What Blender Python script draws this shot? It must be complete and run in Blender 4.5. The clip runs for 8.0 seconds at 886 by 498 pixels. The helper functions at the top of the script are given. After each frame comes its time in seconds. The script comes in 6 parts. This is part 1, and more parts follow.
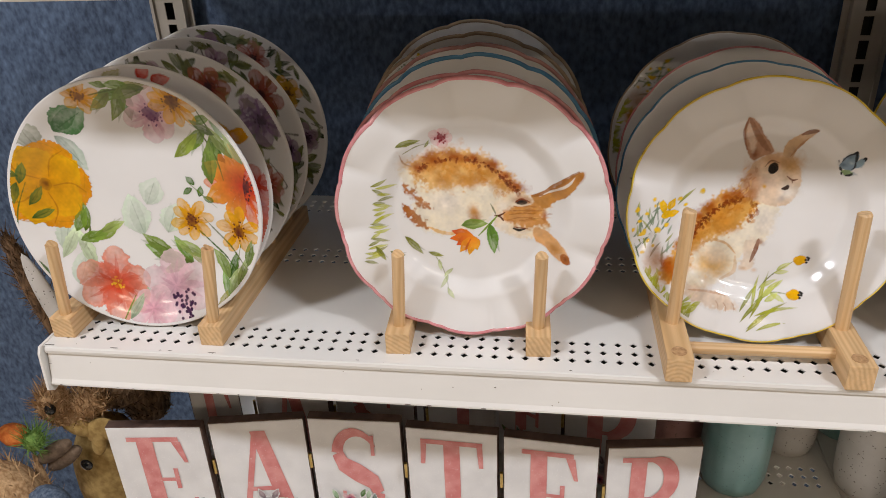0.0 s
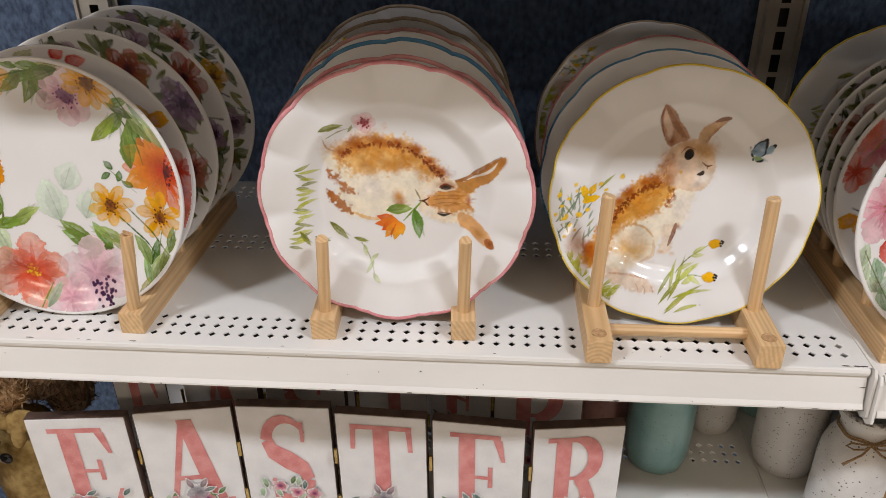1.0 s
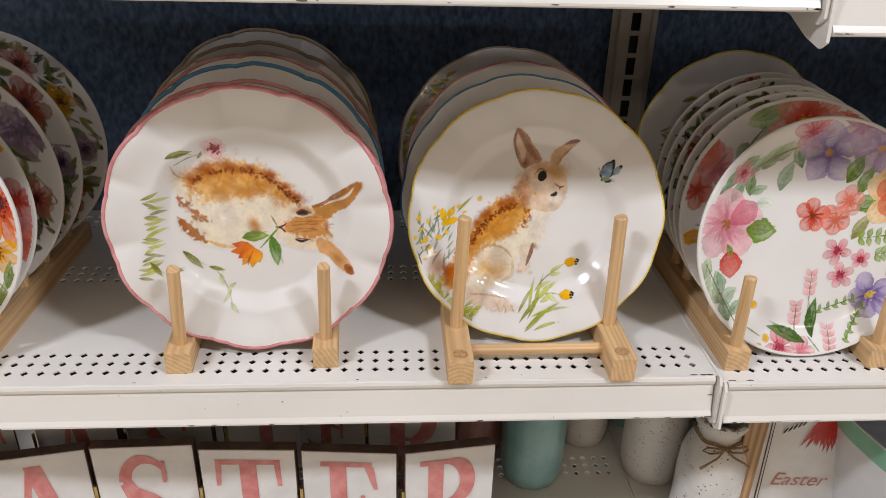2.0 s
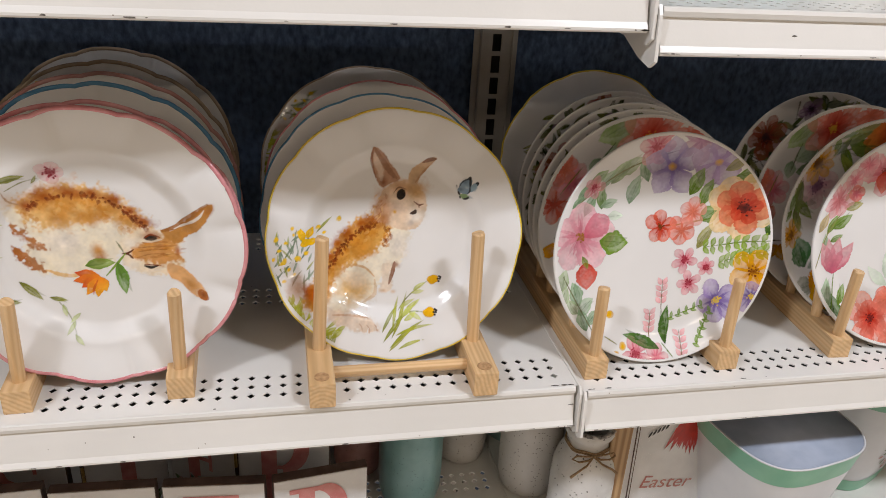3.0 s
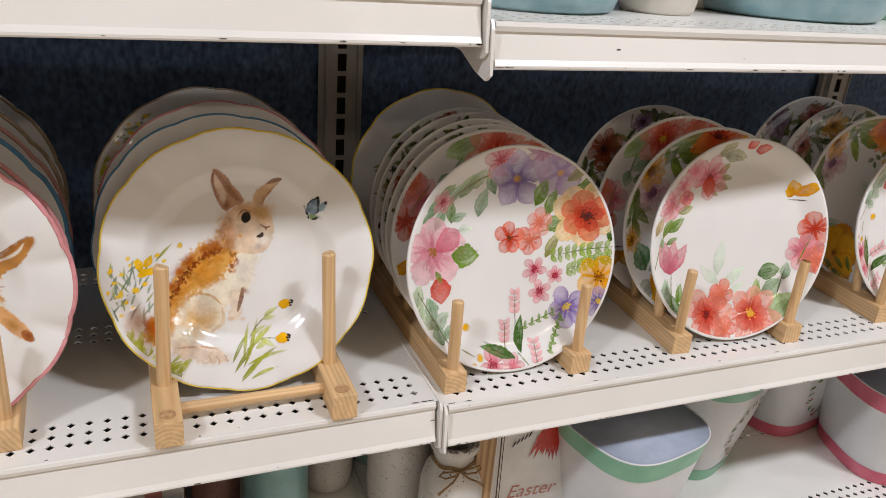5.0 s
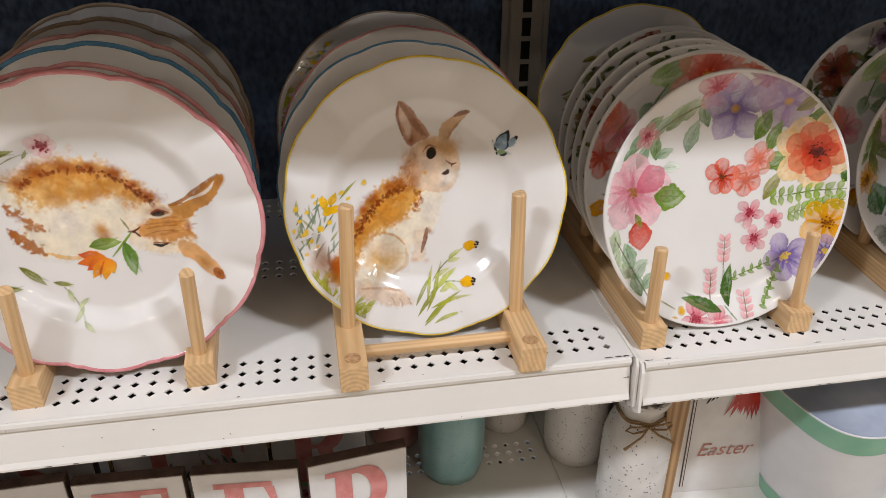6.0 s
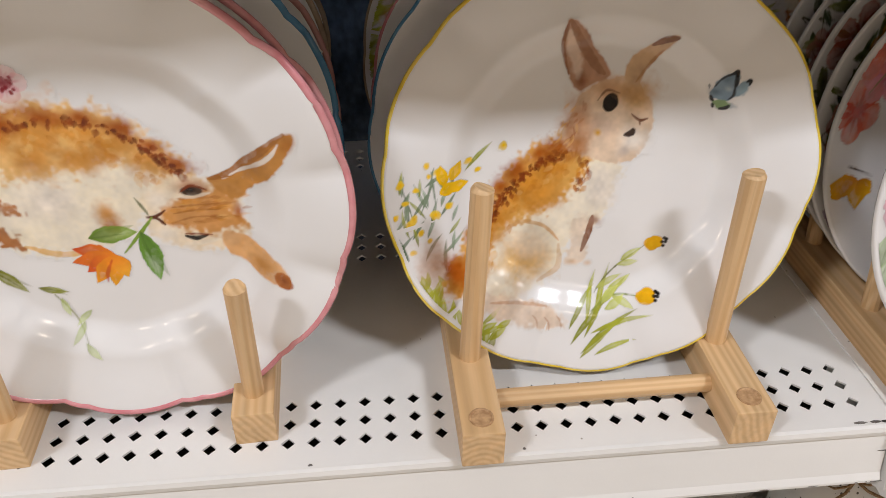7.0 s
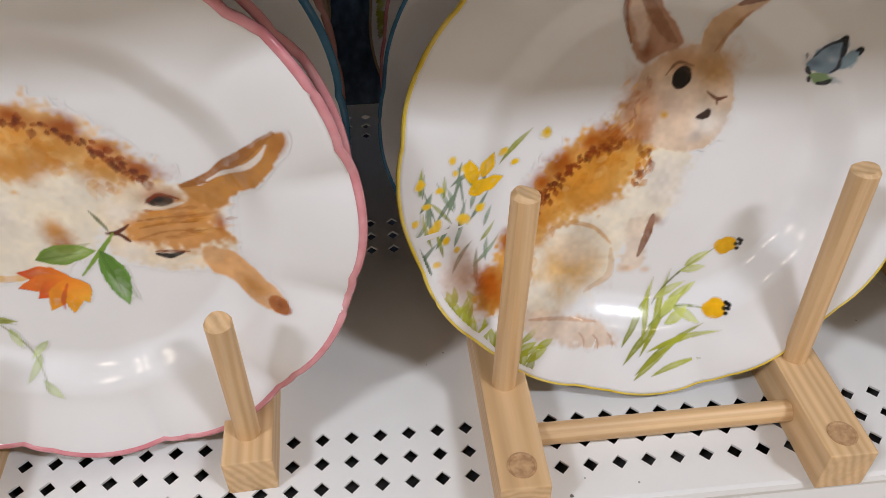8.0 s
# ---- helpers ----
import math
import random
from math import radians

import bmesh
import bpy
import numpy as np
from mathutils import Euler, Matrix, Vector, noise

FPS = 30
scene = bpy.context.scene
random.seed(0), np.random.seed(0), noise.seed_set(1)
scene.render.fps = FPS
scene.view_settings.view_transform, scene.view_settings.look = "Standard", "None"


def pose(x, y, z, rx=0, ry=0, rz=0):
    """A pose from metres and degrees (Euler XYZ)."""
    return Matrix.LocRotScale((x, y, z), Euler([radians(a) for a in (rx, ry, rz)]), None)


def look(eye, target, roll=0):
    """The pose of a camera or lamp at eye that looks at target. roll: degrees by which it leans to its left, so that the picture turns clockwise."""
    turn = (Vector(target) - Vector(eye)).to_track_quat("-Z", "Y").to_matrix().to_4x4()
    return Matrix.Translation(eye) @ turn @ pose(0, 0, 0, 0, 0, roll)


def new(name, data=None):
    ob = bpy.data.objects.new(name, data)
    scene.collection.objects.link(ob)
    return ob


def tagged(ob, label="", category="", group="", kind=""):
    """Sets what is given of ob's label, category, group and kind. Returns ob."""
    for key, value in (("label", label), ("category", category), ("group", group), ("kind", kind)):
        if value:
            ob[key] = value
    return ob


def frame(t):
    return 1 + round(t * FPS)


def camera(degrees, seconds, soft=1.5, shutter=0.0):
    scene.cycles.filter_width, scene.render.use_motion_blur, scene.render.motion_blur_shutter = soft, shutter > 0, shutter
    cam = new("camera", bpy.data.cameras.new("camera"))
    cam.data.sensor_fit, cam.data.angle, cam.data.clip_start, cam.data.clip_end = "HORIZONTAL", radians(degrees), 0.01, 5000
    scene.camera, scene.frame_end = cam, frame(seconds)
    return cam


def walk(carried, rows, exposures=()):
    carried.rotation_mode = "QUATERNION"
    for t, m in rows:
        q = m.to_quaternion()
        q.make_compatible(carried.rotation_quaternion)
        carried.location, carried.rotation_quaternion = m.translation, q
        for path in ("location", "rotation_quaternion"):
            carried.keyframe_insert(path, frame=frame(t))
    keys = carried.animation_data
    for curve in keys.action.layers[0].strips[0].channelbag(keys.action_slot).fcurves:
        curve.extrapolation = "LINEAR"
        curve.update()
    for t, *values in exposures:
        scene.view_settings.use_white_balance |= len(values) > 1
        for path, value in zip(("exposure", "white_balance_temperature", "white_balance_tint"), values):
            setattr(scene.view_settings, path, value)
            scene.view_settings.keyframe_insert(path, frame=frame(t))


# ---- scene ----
cam = camera(59.8, 8.0, soft=0.8)
PATH = [
    (0, (0.531, -0.605, 1.553), (0.257, 1.144, 0.623), -2.5),
    (0.5, (0.549, -0.611, 1.555), (0.373, 1.136, 0.595), -1.1),
    (1, (0.552, -0.607, 1.551), (0.418, 1.142, 0.591), -0.6),
    (1.5, (0.556, -0.605, 1.549), (0.459, 1.156, 0.605), -0.4),
    (2, (0.589, -0.603, 1.552), (0.719, 1.175, 0.644), 1.7),
    (2.2, (0.601, -0.601, 1.553), (0.829, 1.169, 0.649), 2.7),
    (3.5, (0.644, -0.606, 1.55), (1.12, 1.155, 0.73), 3.6),
    (4, (0.661, -0.604, 1.554), (1.299, 1.108, 0.743), 4.6),
    (4.2, (0.661, -0.606, 1.551), (1.337, 1.098, 0.75), 4.7),
    (5.3, (0.641, -0.597, 1.540), (1.366, 1.106, 0.771), 4.7),
    (5.5, (0.647, -0.588, 1.538), (1.276, 1.136, 0.742), 3.5),
    (6, (0.636, -0.532, 1.53), (0.942, 1.191, 0.563), 0.3),
    (6.5, (0.615, -0.43, 1.495), (0.789, 1.271, 0.457), -0.2),
    (7, (0.602, -0.289, 1.459), (0.762, 1.331, 0.296), 0.1),
    (7.5, (0.597, -0.213, 1.438), (0.749, 1.344, 0.192), -0.5),
    (8, (0.598, -0.199, 1.44), (0.739, 1.32, 0.147), -0.7),
]
walk(cam, [(t, look(eye, target, roll)) for t, eye, target, roll in PATH],
     [(0, 0.0, 6500, 10), (2, 0.0, 6400, 10), (4, 0.02, 6420, 10), (6, 0.04, 6420, 10), (7, 0.0, 6380, 10), (8, -0.09, 6120, 10)])

# ---- light ----
world = bpy.data.worlds.new("store_air")
scene.world = world
world.use_nodes = True
world.node_tree.nodes["Background"].inputs[0].default_value = (1.0, 0.96, 0.9, 1)
world.node_tree.nodes["Background"].inputs[1].default_value = 0.008


def strip_lamp(x, y, z, power, length, width, colour):
    data = bpy.data.lights.new("tube_light", "AREA")
    data.shape, data.size, data.size_y = "RECTANGLE", length, width
    data.energy, data.color = power, colour
    ob = new("tube_light", data)
    ob.matrix_world = pose(x, y, z)
    return ob


LAMP_Y, LAMP_Z = -1.22, 3.2
# near row: the aisle's lights; far row: invented warm fill for the shaded plates
LAMPS = [(x, y) for y in (LAMP_Y, -4.2) for x in (-2.5, -0.95, 1.95, 3.5)]
for lx, ly in LAMPS:
    strip_lamp(lx, ly, LAMP_Z - 0.02, (44 if -1 < lx < 2 else 13) if ly == LAMP_Y else 19, 0.46, 0.18, (0.92, 0.935, 1.0) if ly == LAMP_Y else (1.0, 0.82, 0.63))

# ---- materials ----


def material(name, rough=0.5, metal=0.0, spec=0.5):
    m = bpy.data.materials.new(name)
    m.use_nodes = True
    b = m.node_tree.nodes["Principled BSDF"]
    b.inputs["Roughness"].default_value = rough
    b.inputs["Metallic"].default_value = metal
    b.inputs["Specular IOR Level"].default_value = spec
    return m, m.node_tree.nodes, m.node_tree.links, b


def rgb(c):
    return (c[0], c[1], c[2], 1.0)


def noisy(name, a, b, scale=20.0, detail=4.0, rough=0.5, bump=0.0, bump_scale=None, stretch=(1, 1, 1), metal=0.0,
          speck=None, speck_scale=200.0, speck_size=0.2, lo=0.35, hi=0.65, spec=0.5, coat=0.0):
    """Two tones mixed by noise, with fine relief and, if wanted, dark specks."""
    m, n, l, bs = material(name, rough, metal, spec)
    tc, mp = n.new("ShaderNodeTexCoord"), n.new("ShaderNodeMapping")
    mp.inputs["Scale"].default_value = stretch
    l.new(tc.outputs["Object"], mp.inputs["Vector"])
    inf, add = n.new("ShaderNodeObjectInfo"), n.new("ShaderNodeVectorMath")
    add.operation = "ADD"
    l.new(mp.outputs["Vector"], add.inputs[0])
    l.new(inf.outputs["Random"], add.inputs[1])
    nz, rp = n.new("ShaderNodeTexNoise"), n.new("ShaderNodeValToRGB")
    nz.inputs["Scale"].default_value, nz.inputs["Detail"].default_value = scale, detail
    l.new(add.outputs["Vector"], nz.inputs["Vector"])
    rp.color_ramp.elements[0].position, rp.color_ramp.elements[0].color = lo, rgb(a)
    rp.color_ramp.elements[1].position, rp.color_ramp.elements[1].color = hi, rgb(b)
    l.new(nz.outputs["Fac"], rp.inputs["Fac"])
    out = rp.outputs["Color"]
    if speck:
        vo, th, mx = n.new("ShaderNodeTexVoronoi"), n.new("ShaderNodeMath"), n.new("ShaderNodeMix")
        vo.inputs["Scale"].default_value = speck_scale
        vo.inputs["Randomness"].default_value = 1.0
        l.new(add.outputs["Vector"], vo.inputs["Vector"])
        th.operation = "LESS_THAN"
        th.inputs[1].default_value = speck_size
        n2, gate, both = n.new("ShaderNodeTexNoise"), n.new("ShaderNodeMath"), n.new("ShaderNodeMath")
        n2.inputs["Scale"].default_value = speck_scale * 0.35
        l.new(add.outputs["Vector"], n2.inputs["Vector"])
        gate.operation, gate.inputs[1].default_value, both.operation = "GREATER_THAN", 0.5, "MULTIPLY"
        l.new(n2.outputs["Fac"], gate.inputs[0])
        l.new(vo.outputs["Distance"], th.inputs[0])
        l.new(th.outputs[0], both.inputs[0])
        l.new(gate.outputs[0], both.inputs[1])
        mx.data_type = "RGBA"
        l.new(both.outputs[0], mx.inputs["Factor"])
        l.new(out, mx.inputs[6])
        mx.inputs[7].default_value = rgb(speck)
        out = mx.outputs[2]
    l.new(out, bs.inputs["Base Color"])
    if bump:
        nb, bp = n.new("ShaderNodeTexNoise"), n.new("ShaderNodeBump")
        nb.inputs["Scale"].default_value, nb.inputs["Detail"].default_value = bump_scale or scale * 6, 6
        l.new(add.outputs["Vector"], nb.inputs["Vector"])
        bp.inputs["Strength"].default_value, bp.inputs["Distance"].default_value = bump, 0.001
        l.new(nb.outputs["Fac"], bp.inputs["Height"])
        l.new(bp.outputs["Normal"], bs.inputs["Normal"])
    bs.inputs["Coat Weight"].default_value = coat
    return m


def wood(name, axis, light=(0.70, 0.48, 0.26), dark=(0.61, 0.39, 0.19)):
    """Pine with grain along one axis."""
    stretch = [28.0, 28.0, 28.0]
    stretch[axis] = 1.6
    m, n, l, bs = material(name, 0.48)
    tc, mp, inf, add = n.new("ShaderNodeTexCoord"), n.new("ShaderNodeMapping"), n.new("ShaderNodeObjectInfo"), n.new("ShaderNodeVectorMath")
    mp.inputs["Scale"].default_value = stretch
    add.operation = "MULTIPLY_ADD"
    add.inputs[1].default_value = (1, 1, 1)
    sc = n.new("ShaderNodeVectorMath")
    sc.operation = "SCALE"
    sc.inputs[0].default_value = (3.1, 5.7, 4.3)
    l.new(inf.outputs["Random"], sc.inputs["Scale"])
    l.new(tc.outputs["Object"], mp.inputs["Vector"])
    l.new(mp.outputs["Vector"], add.inputs[0])
    l.new(sc.outputs["Vector"], add.inputs[2])
    wv, nz, rp, rq, mx = n.new("ShaderNodeTexWave"), n.new("ShaderNodeTexNoise"), n.new("ShaderNodeValToRGB"), n.new("ShaderNodeValToRGB"), n.new("ShaderNodeMix")
    wv.wave_type, wv.rings_direction = "RINGS", "XYZ"[axis]
    wv.inputs["Scale"].default_value, wv.inputs["Distortion"].default_value = 2.6, 3.0
    wv.inputs["Detail"].default_value, wv.inputs["Detail Scale"].default_value = 3.0, 1.2
    nz.inputs["Scale"].default_value, nz.inputs["Detail"].default_value = 5.0, 8.0
    for t in (wv, nz):
        l.new(add.outputs["Vector"], t.inputs["Vector"])
    rp.color_ramp.elements[0].position, rp.color_ramp.elements[0].color = 0.15, rgb(light)
    rp.color_ramp.elements[1].position, rp.color_ramp.elements[1].color = 0.95, rgb(dark)
    rq.color_ramp.elements[0].position, rq.color_ramp.elements[0].color = 0.3, (0.86, 0.85, 0.84, 1)
    rq.color_ramp.elements[1].position, rq.color_ramp.elements[1].color = 0.7, (1.12, 1.1, 1.06, 1)
    l.new(wv.outputs["Color"], rp.inputs["Fac"])
    l.new(nz.outputs["Fac"], rq.inputs["Fac"])
    mx.data_type, mx.blend_type = "RGBA", "MULTIPLY"
    mx.inputs["Factor"].default_value = 1.0
    l.new(rp.outputs["Color"], mx.inputs[6])
    l.new(rq.outputs["Color"], mx.inputs[7])
    l.new(mx.outputs[2], bs.inputs["Base Color"])
    bp = n.new("ShaderNodeBump")
    bp.inputs["Strength"].default_value, bp.inputs["Distance"].default_value = 0.25, 0.0006
    l.new(nz.outputs["Fac"], bp.inputs["Height"])
    l.new(bp.outputs["Normal"], bs.inputs["Normal"])
    return m


def painted_ink():
    """Watercolour transfer under glaze: pigment and strength come with the mesh, uneven at two scales."""
    m, n, l, bs = material("watercolour_print", 0.14)
    at, tc = n.new("ShaderNodeAttribute"), n.new("ShaderNodeTexCoord")
    at.attribute_name = "ink"
    n1, n2 = n.new("ShaderNodeTexNoise"), n.new("ShaderNodeTexNoise")
    n1.inputs["Scale"].default_value, n1.inputs["Detail"].default_value = 55.0, 2.0
    n2.inputs["Scale"].default_value, n2.inputs["Detail"].default_value = 300.0, 2.0
    for t in (n1, n2):
        l.new(tc.outputs["Object"], t.inputs["Vector"])
    mr, mr2, mul, mul2, mx = n.new("ShaderNodeMapRange"), n.new("ShaderNodeMapRange"), n.new("ShaderNodeMath"), n.new("ShaderNodeMath"), n.new("ShaderNodeMix")
    for r, lo, hi in ((mr, 0.98, 1.18), (mr2, 0.98, 1.12)):
        r.inputs["From Min"].default_value, r.inputs["From Max"].default_value = 0.3, 0.7
        r.inputs["To Min"].default_value, r.inputs["To Max"].default_value = lo, hi
    l.new(n1.outputs["Fac"], mr.inputs["Value"])
    l.new(n2.outputs["Fac"], mr2.inputs["Value"])
    mul.operation = mul2.operation = "MULTIPLY"
    mul2.use_clamp = True
    l.new(at.outputs["Alpha"], mul.inputs[0])
    l.new(mr.outputs["Result"], mul.inputs[1])
    l.new(mul.outputs[0], mul2.inputs[0])
    l.new(mr2.outputs["Result"], mul2.inputs[1])
    mx.data_type = "RGBA"
    l.new(mul2.outputs[0], mx.inputs["Factor"])
    mx.inputs[6].default_value = rgb(GLAZE)
    n3, mr3, tone = n.new("ShaderNodeTexNoise"), n.new("ShaderNodeMapRange"), n.new("ShaderNodeVectorMath")
    n3.inputs["Scale"].default_value, n3.inputs["Detail"].default_value = 75.0, 3.0
    l.new(tc.outputs["Object"], n3.inputs["Vector"])
    mr3.inputs["From Min"].default_value, mr3.inputs["From Max"].default_value = 0.3, 0.7
    mr3.inputs["To Min"].default_value, mr3.inputs["To Max"].default_value = 0.86, 1.1
    l.new(n3.outputs["Fac"], mr3.inputs["Value"])
    tone.operation = "SCALE"
    l.new(at.outputs["Color"], tone.inputs[0])
    l.new(mr3.outputs["Result"], tone.inputs["Scale"])
    l.new(tone.outputs["Vector"], mx.inputs[7])
    l.new(mx.outputs[2], bs.inputs["Base Color"])
    return m


GLAZE = (0.80, 0.785, 0.765)
M_GLAZE = noisy("white_glaze", (0.79, 0.775, 0.755), (0.82, 0.805, 0.785), 14, 3, 0.14, 0.03, 60)
M_INK = painted_ink()
M_RIM = {
    "pink": noisy("pink_rim", (0.62, 0.22, 0.24), (0.74, 0.36, 0.37), 60, 3, 0.15),
    "blue": noisy("blue_rim", (0.06, 0.19, 0.34), (0.10, 0.27, 0.44), 60, 3, 0.15),
    "tan": noisy("tan_rim", (0.34, 0.25, 0.17), (0.44, 0.33, 0.23), 60, 3, 0.15),
    "yellow": noisy("yellow_rim", (0.72, 0.52, 0.04), (0.8, 0.62, 0.12), 60, 3, 0.15),
    "rose": noisy("rose_rim", (0.45, 0.22, 0.2), (0.55, 0.3, 0.28), 60, 3, 0.15),
}
M_WOOD_Y, M_WOOD_Z, M_WOOD_X = wood("pine_along", 1), wood("pine_upright", 2), wood("pine_across", 0)
M_PLUG = noisy("pine_end_grain", (0.36, 0.2, 0.09), (0.55, 0.34, 0.17), 300, 5, 0.6, 0.3, 700)
M_SHELF = noisy("ivory_enamel", (0.76, 0.74, 0.70), (0.81, 0.79, 0.75), 7, 5, 0.34, 0.05, 400, speck=(0.34, 0.30, 0.25), speck_scale=55, speck_size=0.035)
M_CHIP = noisy("bare_metal_chip", (0.09, 0.08, 0.07), (0.2, 0.18, 0.16), 300, 4, 0.5)
# near-black tone that puts shade below the shelves' front holes
M_HOLE_DARK = noisy("hole_shade_tone", (0.045, 0.04, 0.036), (0.08, 0.07, 0.062), 30, 4, 0.5)
M_POST = noisy("beige_enamel", (0.36, 0.33, 0.28), (0.45, 0.41, 0.35), 12, 4, 0.4, 0.05, 300)
M_DENIM = noisy("denim_print", (0.028, 0.046, 0.086), (0.115, 0.17, 0.27), 150, 10, 0.85, 0.25, 600, stretch=(1, 1, 0.6), lo=0.27, hi=0.74)
M_DARK = noisy("dark_board", (0.02, 0.018, 0.016), (0.035, 0.03, 0.028), 20, 4, 0.7)
M_BOARD = noisy("white_washed_board", (0.70, 0.69, 0.685), (0.80, 0.79, 0.78), 24, 6, 0.55, 0.12, 300, speck=(0.82, 0.81, 0.8), speck_scale=420, speck_size=0.22)
M_EDGE = noisy("brown_board_edge", (0.065, 0.035, 0.025), (0.13, 0.075, 0.055), 60, 5, 0.6, 0.2)
M_LETTER = noisy("pink_letter_paint", (0.62, 0.20, 0.19), (0.72, 0.31, 0.29), 70, 5, 0.5, 0.1, 300, speck=(0.76, 0.62, 0.58), speck_scale=620, speck_size=0.16)
M_BRASS = noisy("brass", (0.45, 0.30, 0.09), (0.62, 0.45, 0.17), 200, 3, 0.3, metal=1.0)
M_TEAL = noisy("teal_stoneware", (0.20, 0.37, 0.36), (0.27, 0.45, 0.44), 30, 5, 0.28, 0.08, 300, speck=(0.08, 0.12, 0.12), speck_scale=260, speck_size=0.16)
M_WHITE = noisy("speckled_stoneware", (0.58, 0.555, 0.52), (0.68, 0.655, 0.62), 25, 5, 0.4, 0.1, 300, speck=(0.12, 0.10, 0.085), speck_scale=230, speck_size=0.2)
M_JAR = noisy("distressed_white_jar", (0.60, 0.585, 0.56), (0.73, 0.715, 0.69), 30, 6, 0.55, 0.3, 240, speck=(0.09, 0.08, 0.07), speck_scale=190, speck_size=0.21)
M_WEAR = noisy("worn_dark_rim", (0.05, 0.04, 0.035), (0.6, 0.57, 0.53), 160, 5, 0.6, 0.3)
M_ROSEVASE = noisy("dusty_pink_stoneware", (0.36, 0.17, 0.15), (0.46, 0.25, 0.22), 40, 5, 0.4, 0.1, speck=(0.1, 0.06, 0.05), speck_scale=250, speck_size=0.15)
M_TWINE = noisy("jute_twine", (0.22, 0.13, 0.06), (0.42, 0.28, 0.15), 500, 4, 0.9, 0.5)
M_TIN = noisy("white_tin", (0.62, 0.63, 0.65), (0.70, 0.71, 0.73), 12, 4, 0.3, 0.04, 90)
M_TININ = noisy("blue_grey_tin", (0.36, 0.42, 0.54), (0.43, 0.49, 0.61), 40, 5, 0.38, 0.05, 90, stretch=(1, 1, 0.1))
M_GREEN = noisy("mint_band", (0.19, 0.43, 0.29), (0.25, 0.50, 0.35), 25, 4, 0.35)
M_PINK = noisy("rose_band", (0.55, 0.10, 0.16), (0.64, 0.16, 0.23), 25, 4, 0.35)
M_AQUA = noisy("crackled_aqua_glaze", (0.21, 0.36, 0.40), (0.33, 0.48, 0.51), 35, 6, 0.3, 0.15, 120)
M_CREAM = noisy("cream_stoneware", (0.62, 0.58, 0.52), (0.70, 0.66, 0.60), 30, 4, 0.35, 0.1)
M_MINT = noisy("mint_glass", (0.22, 0.46, 0.33), (0.34, 0.58, 0.43), 25, 4, 0.1, 0.1)
M_STRAW = noisy("sisal_straw", (0.30, 0.17, 0.075), (0.58, 0.38, 0.2), 220, 5, 0.9, 0.6, 500, stretch=(1, 1, 0.3))
M_BROWN = noisy("brown_sisal", (0.07, 0.038, 0.018), (0.24, 0.14, 0.07), 240, 6, 0.9, 0.7, 500, stretch=(1, 1, 0.25))
M_CLOTH = noisy("mustard_cloth", (0.30, 0.19, 0.06), (0.48, 0.33, 0.12), 120, 5, 0.9, 0.4, 400)
M_CARROT = noisy("orange_sisal", (0.55, 0.12, 0.02), (0.75, 0.25, 0.05), 200, 5, 0.85, 0.5)
M_GRASS = noisy("green_sisal", (0.07, 0.16, 0.02), (0.2, 0.32, 0.07), 200, 5, 0.8, 0.4)
M_SLEEVE = noisy("brown_burlap", (0.10, 0.065, 0.04), (0.19, 0.13, 0.085), 160, 5, 0.9, 0.5, 400)
M_JEAN = noisy("faded_denim_cloth", (0.05, 0.075, 0.12), (0.13, 0.17, 0.23), 300, 5, 0.9, 0.4)
M_BLACK = noisy("black_bead", (0.008, 0.008, 0.008), (0.015, 0.015, 0.015), 50, 2, 0.12)
M_FLOOR = noisy("grey_floor_tile", (0.60, 0.55, 0.48), (0.70, 0.65, 0.58), 6, 6, 0.35, 0.05)
M_WALL = noisy("store_wall_paint", (0.57, 0.49, 0.40), (0.63, 0.55, 0.46), 3, 4, 0.7, 0.1, 60)
M_CEIL = noisy("ceiling_tile", (0.71, 0.66, 0.58), (0.79, 0.74, 0.66), 40, 5, 0.9, 0.3, 120)
M_FRAME = noisy("white_steel", (0.7, 0.7, 0.7), (0.76, 0.76, 0.76), 10, 3, 0.4)

# ---- mesh helpers ----


def link(name, me, parent=None, label="", smooth=False, mats=()):
    for m in mats:
        me.materials.append(m)
    if smooth:
        me.polygons.foreach_set("use_smooth", [True] * len(me.polygons))
    ob = new(name, me)
    if parent:
        ob.parent = parent
    if label:
        ob["label"] = label
    return ob


def part(name, bm, mat, parent=None, label="", smooth=False):
    me = bpy.data.meshes.new(name)
    bm.to_mesh(me)
    bm.free()
    return link(name, me, parent, label, smooth, [mat])


def raw(name, verts, faces, mat, parent=None, label="", smooth=False):
    me = bpy.data.meshes.new(name)
    me.from_pydata(verts, [], faces)
    me.update()
    return link(name, me, parent, label, smooth, [mat])


def thing(name, m, label, category, group="", kind=""):
    ob = new(name)
    ob.empty_display_size = 0.05
    ob.matrix_world = m
    return tagged(ob, label, category, group, kind)


def box(x0, x1, y0, y1, z0, z1, bevel=0.0, bm=None):
    own = bmesh.new()
    bmesh.ops.create_cube(own, size=1.0, matrix=Matrix.Translation(((x0 + x1) / 2, (y0 + y1) / 2, (z0 + z1) / 2)) @ Matrix.Diagonal((x1 - x0, y1 - y0, z1 - z0, 1)))
    if bevel:
        bmesh.ops.bevel(own, geom=own.edges[:], offset=bevel, segments=2, affect="EDGES", profile=0.6)
    if bm is None:
        return own
    me = bpy.data.meshes.new("tmp")
    own.to_mesh(me)
    own.free()
    bm.from_mesh(me)
    bpy.data.meshes.remove(me)
    return bm


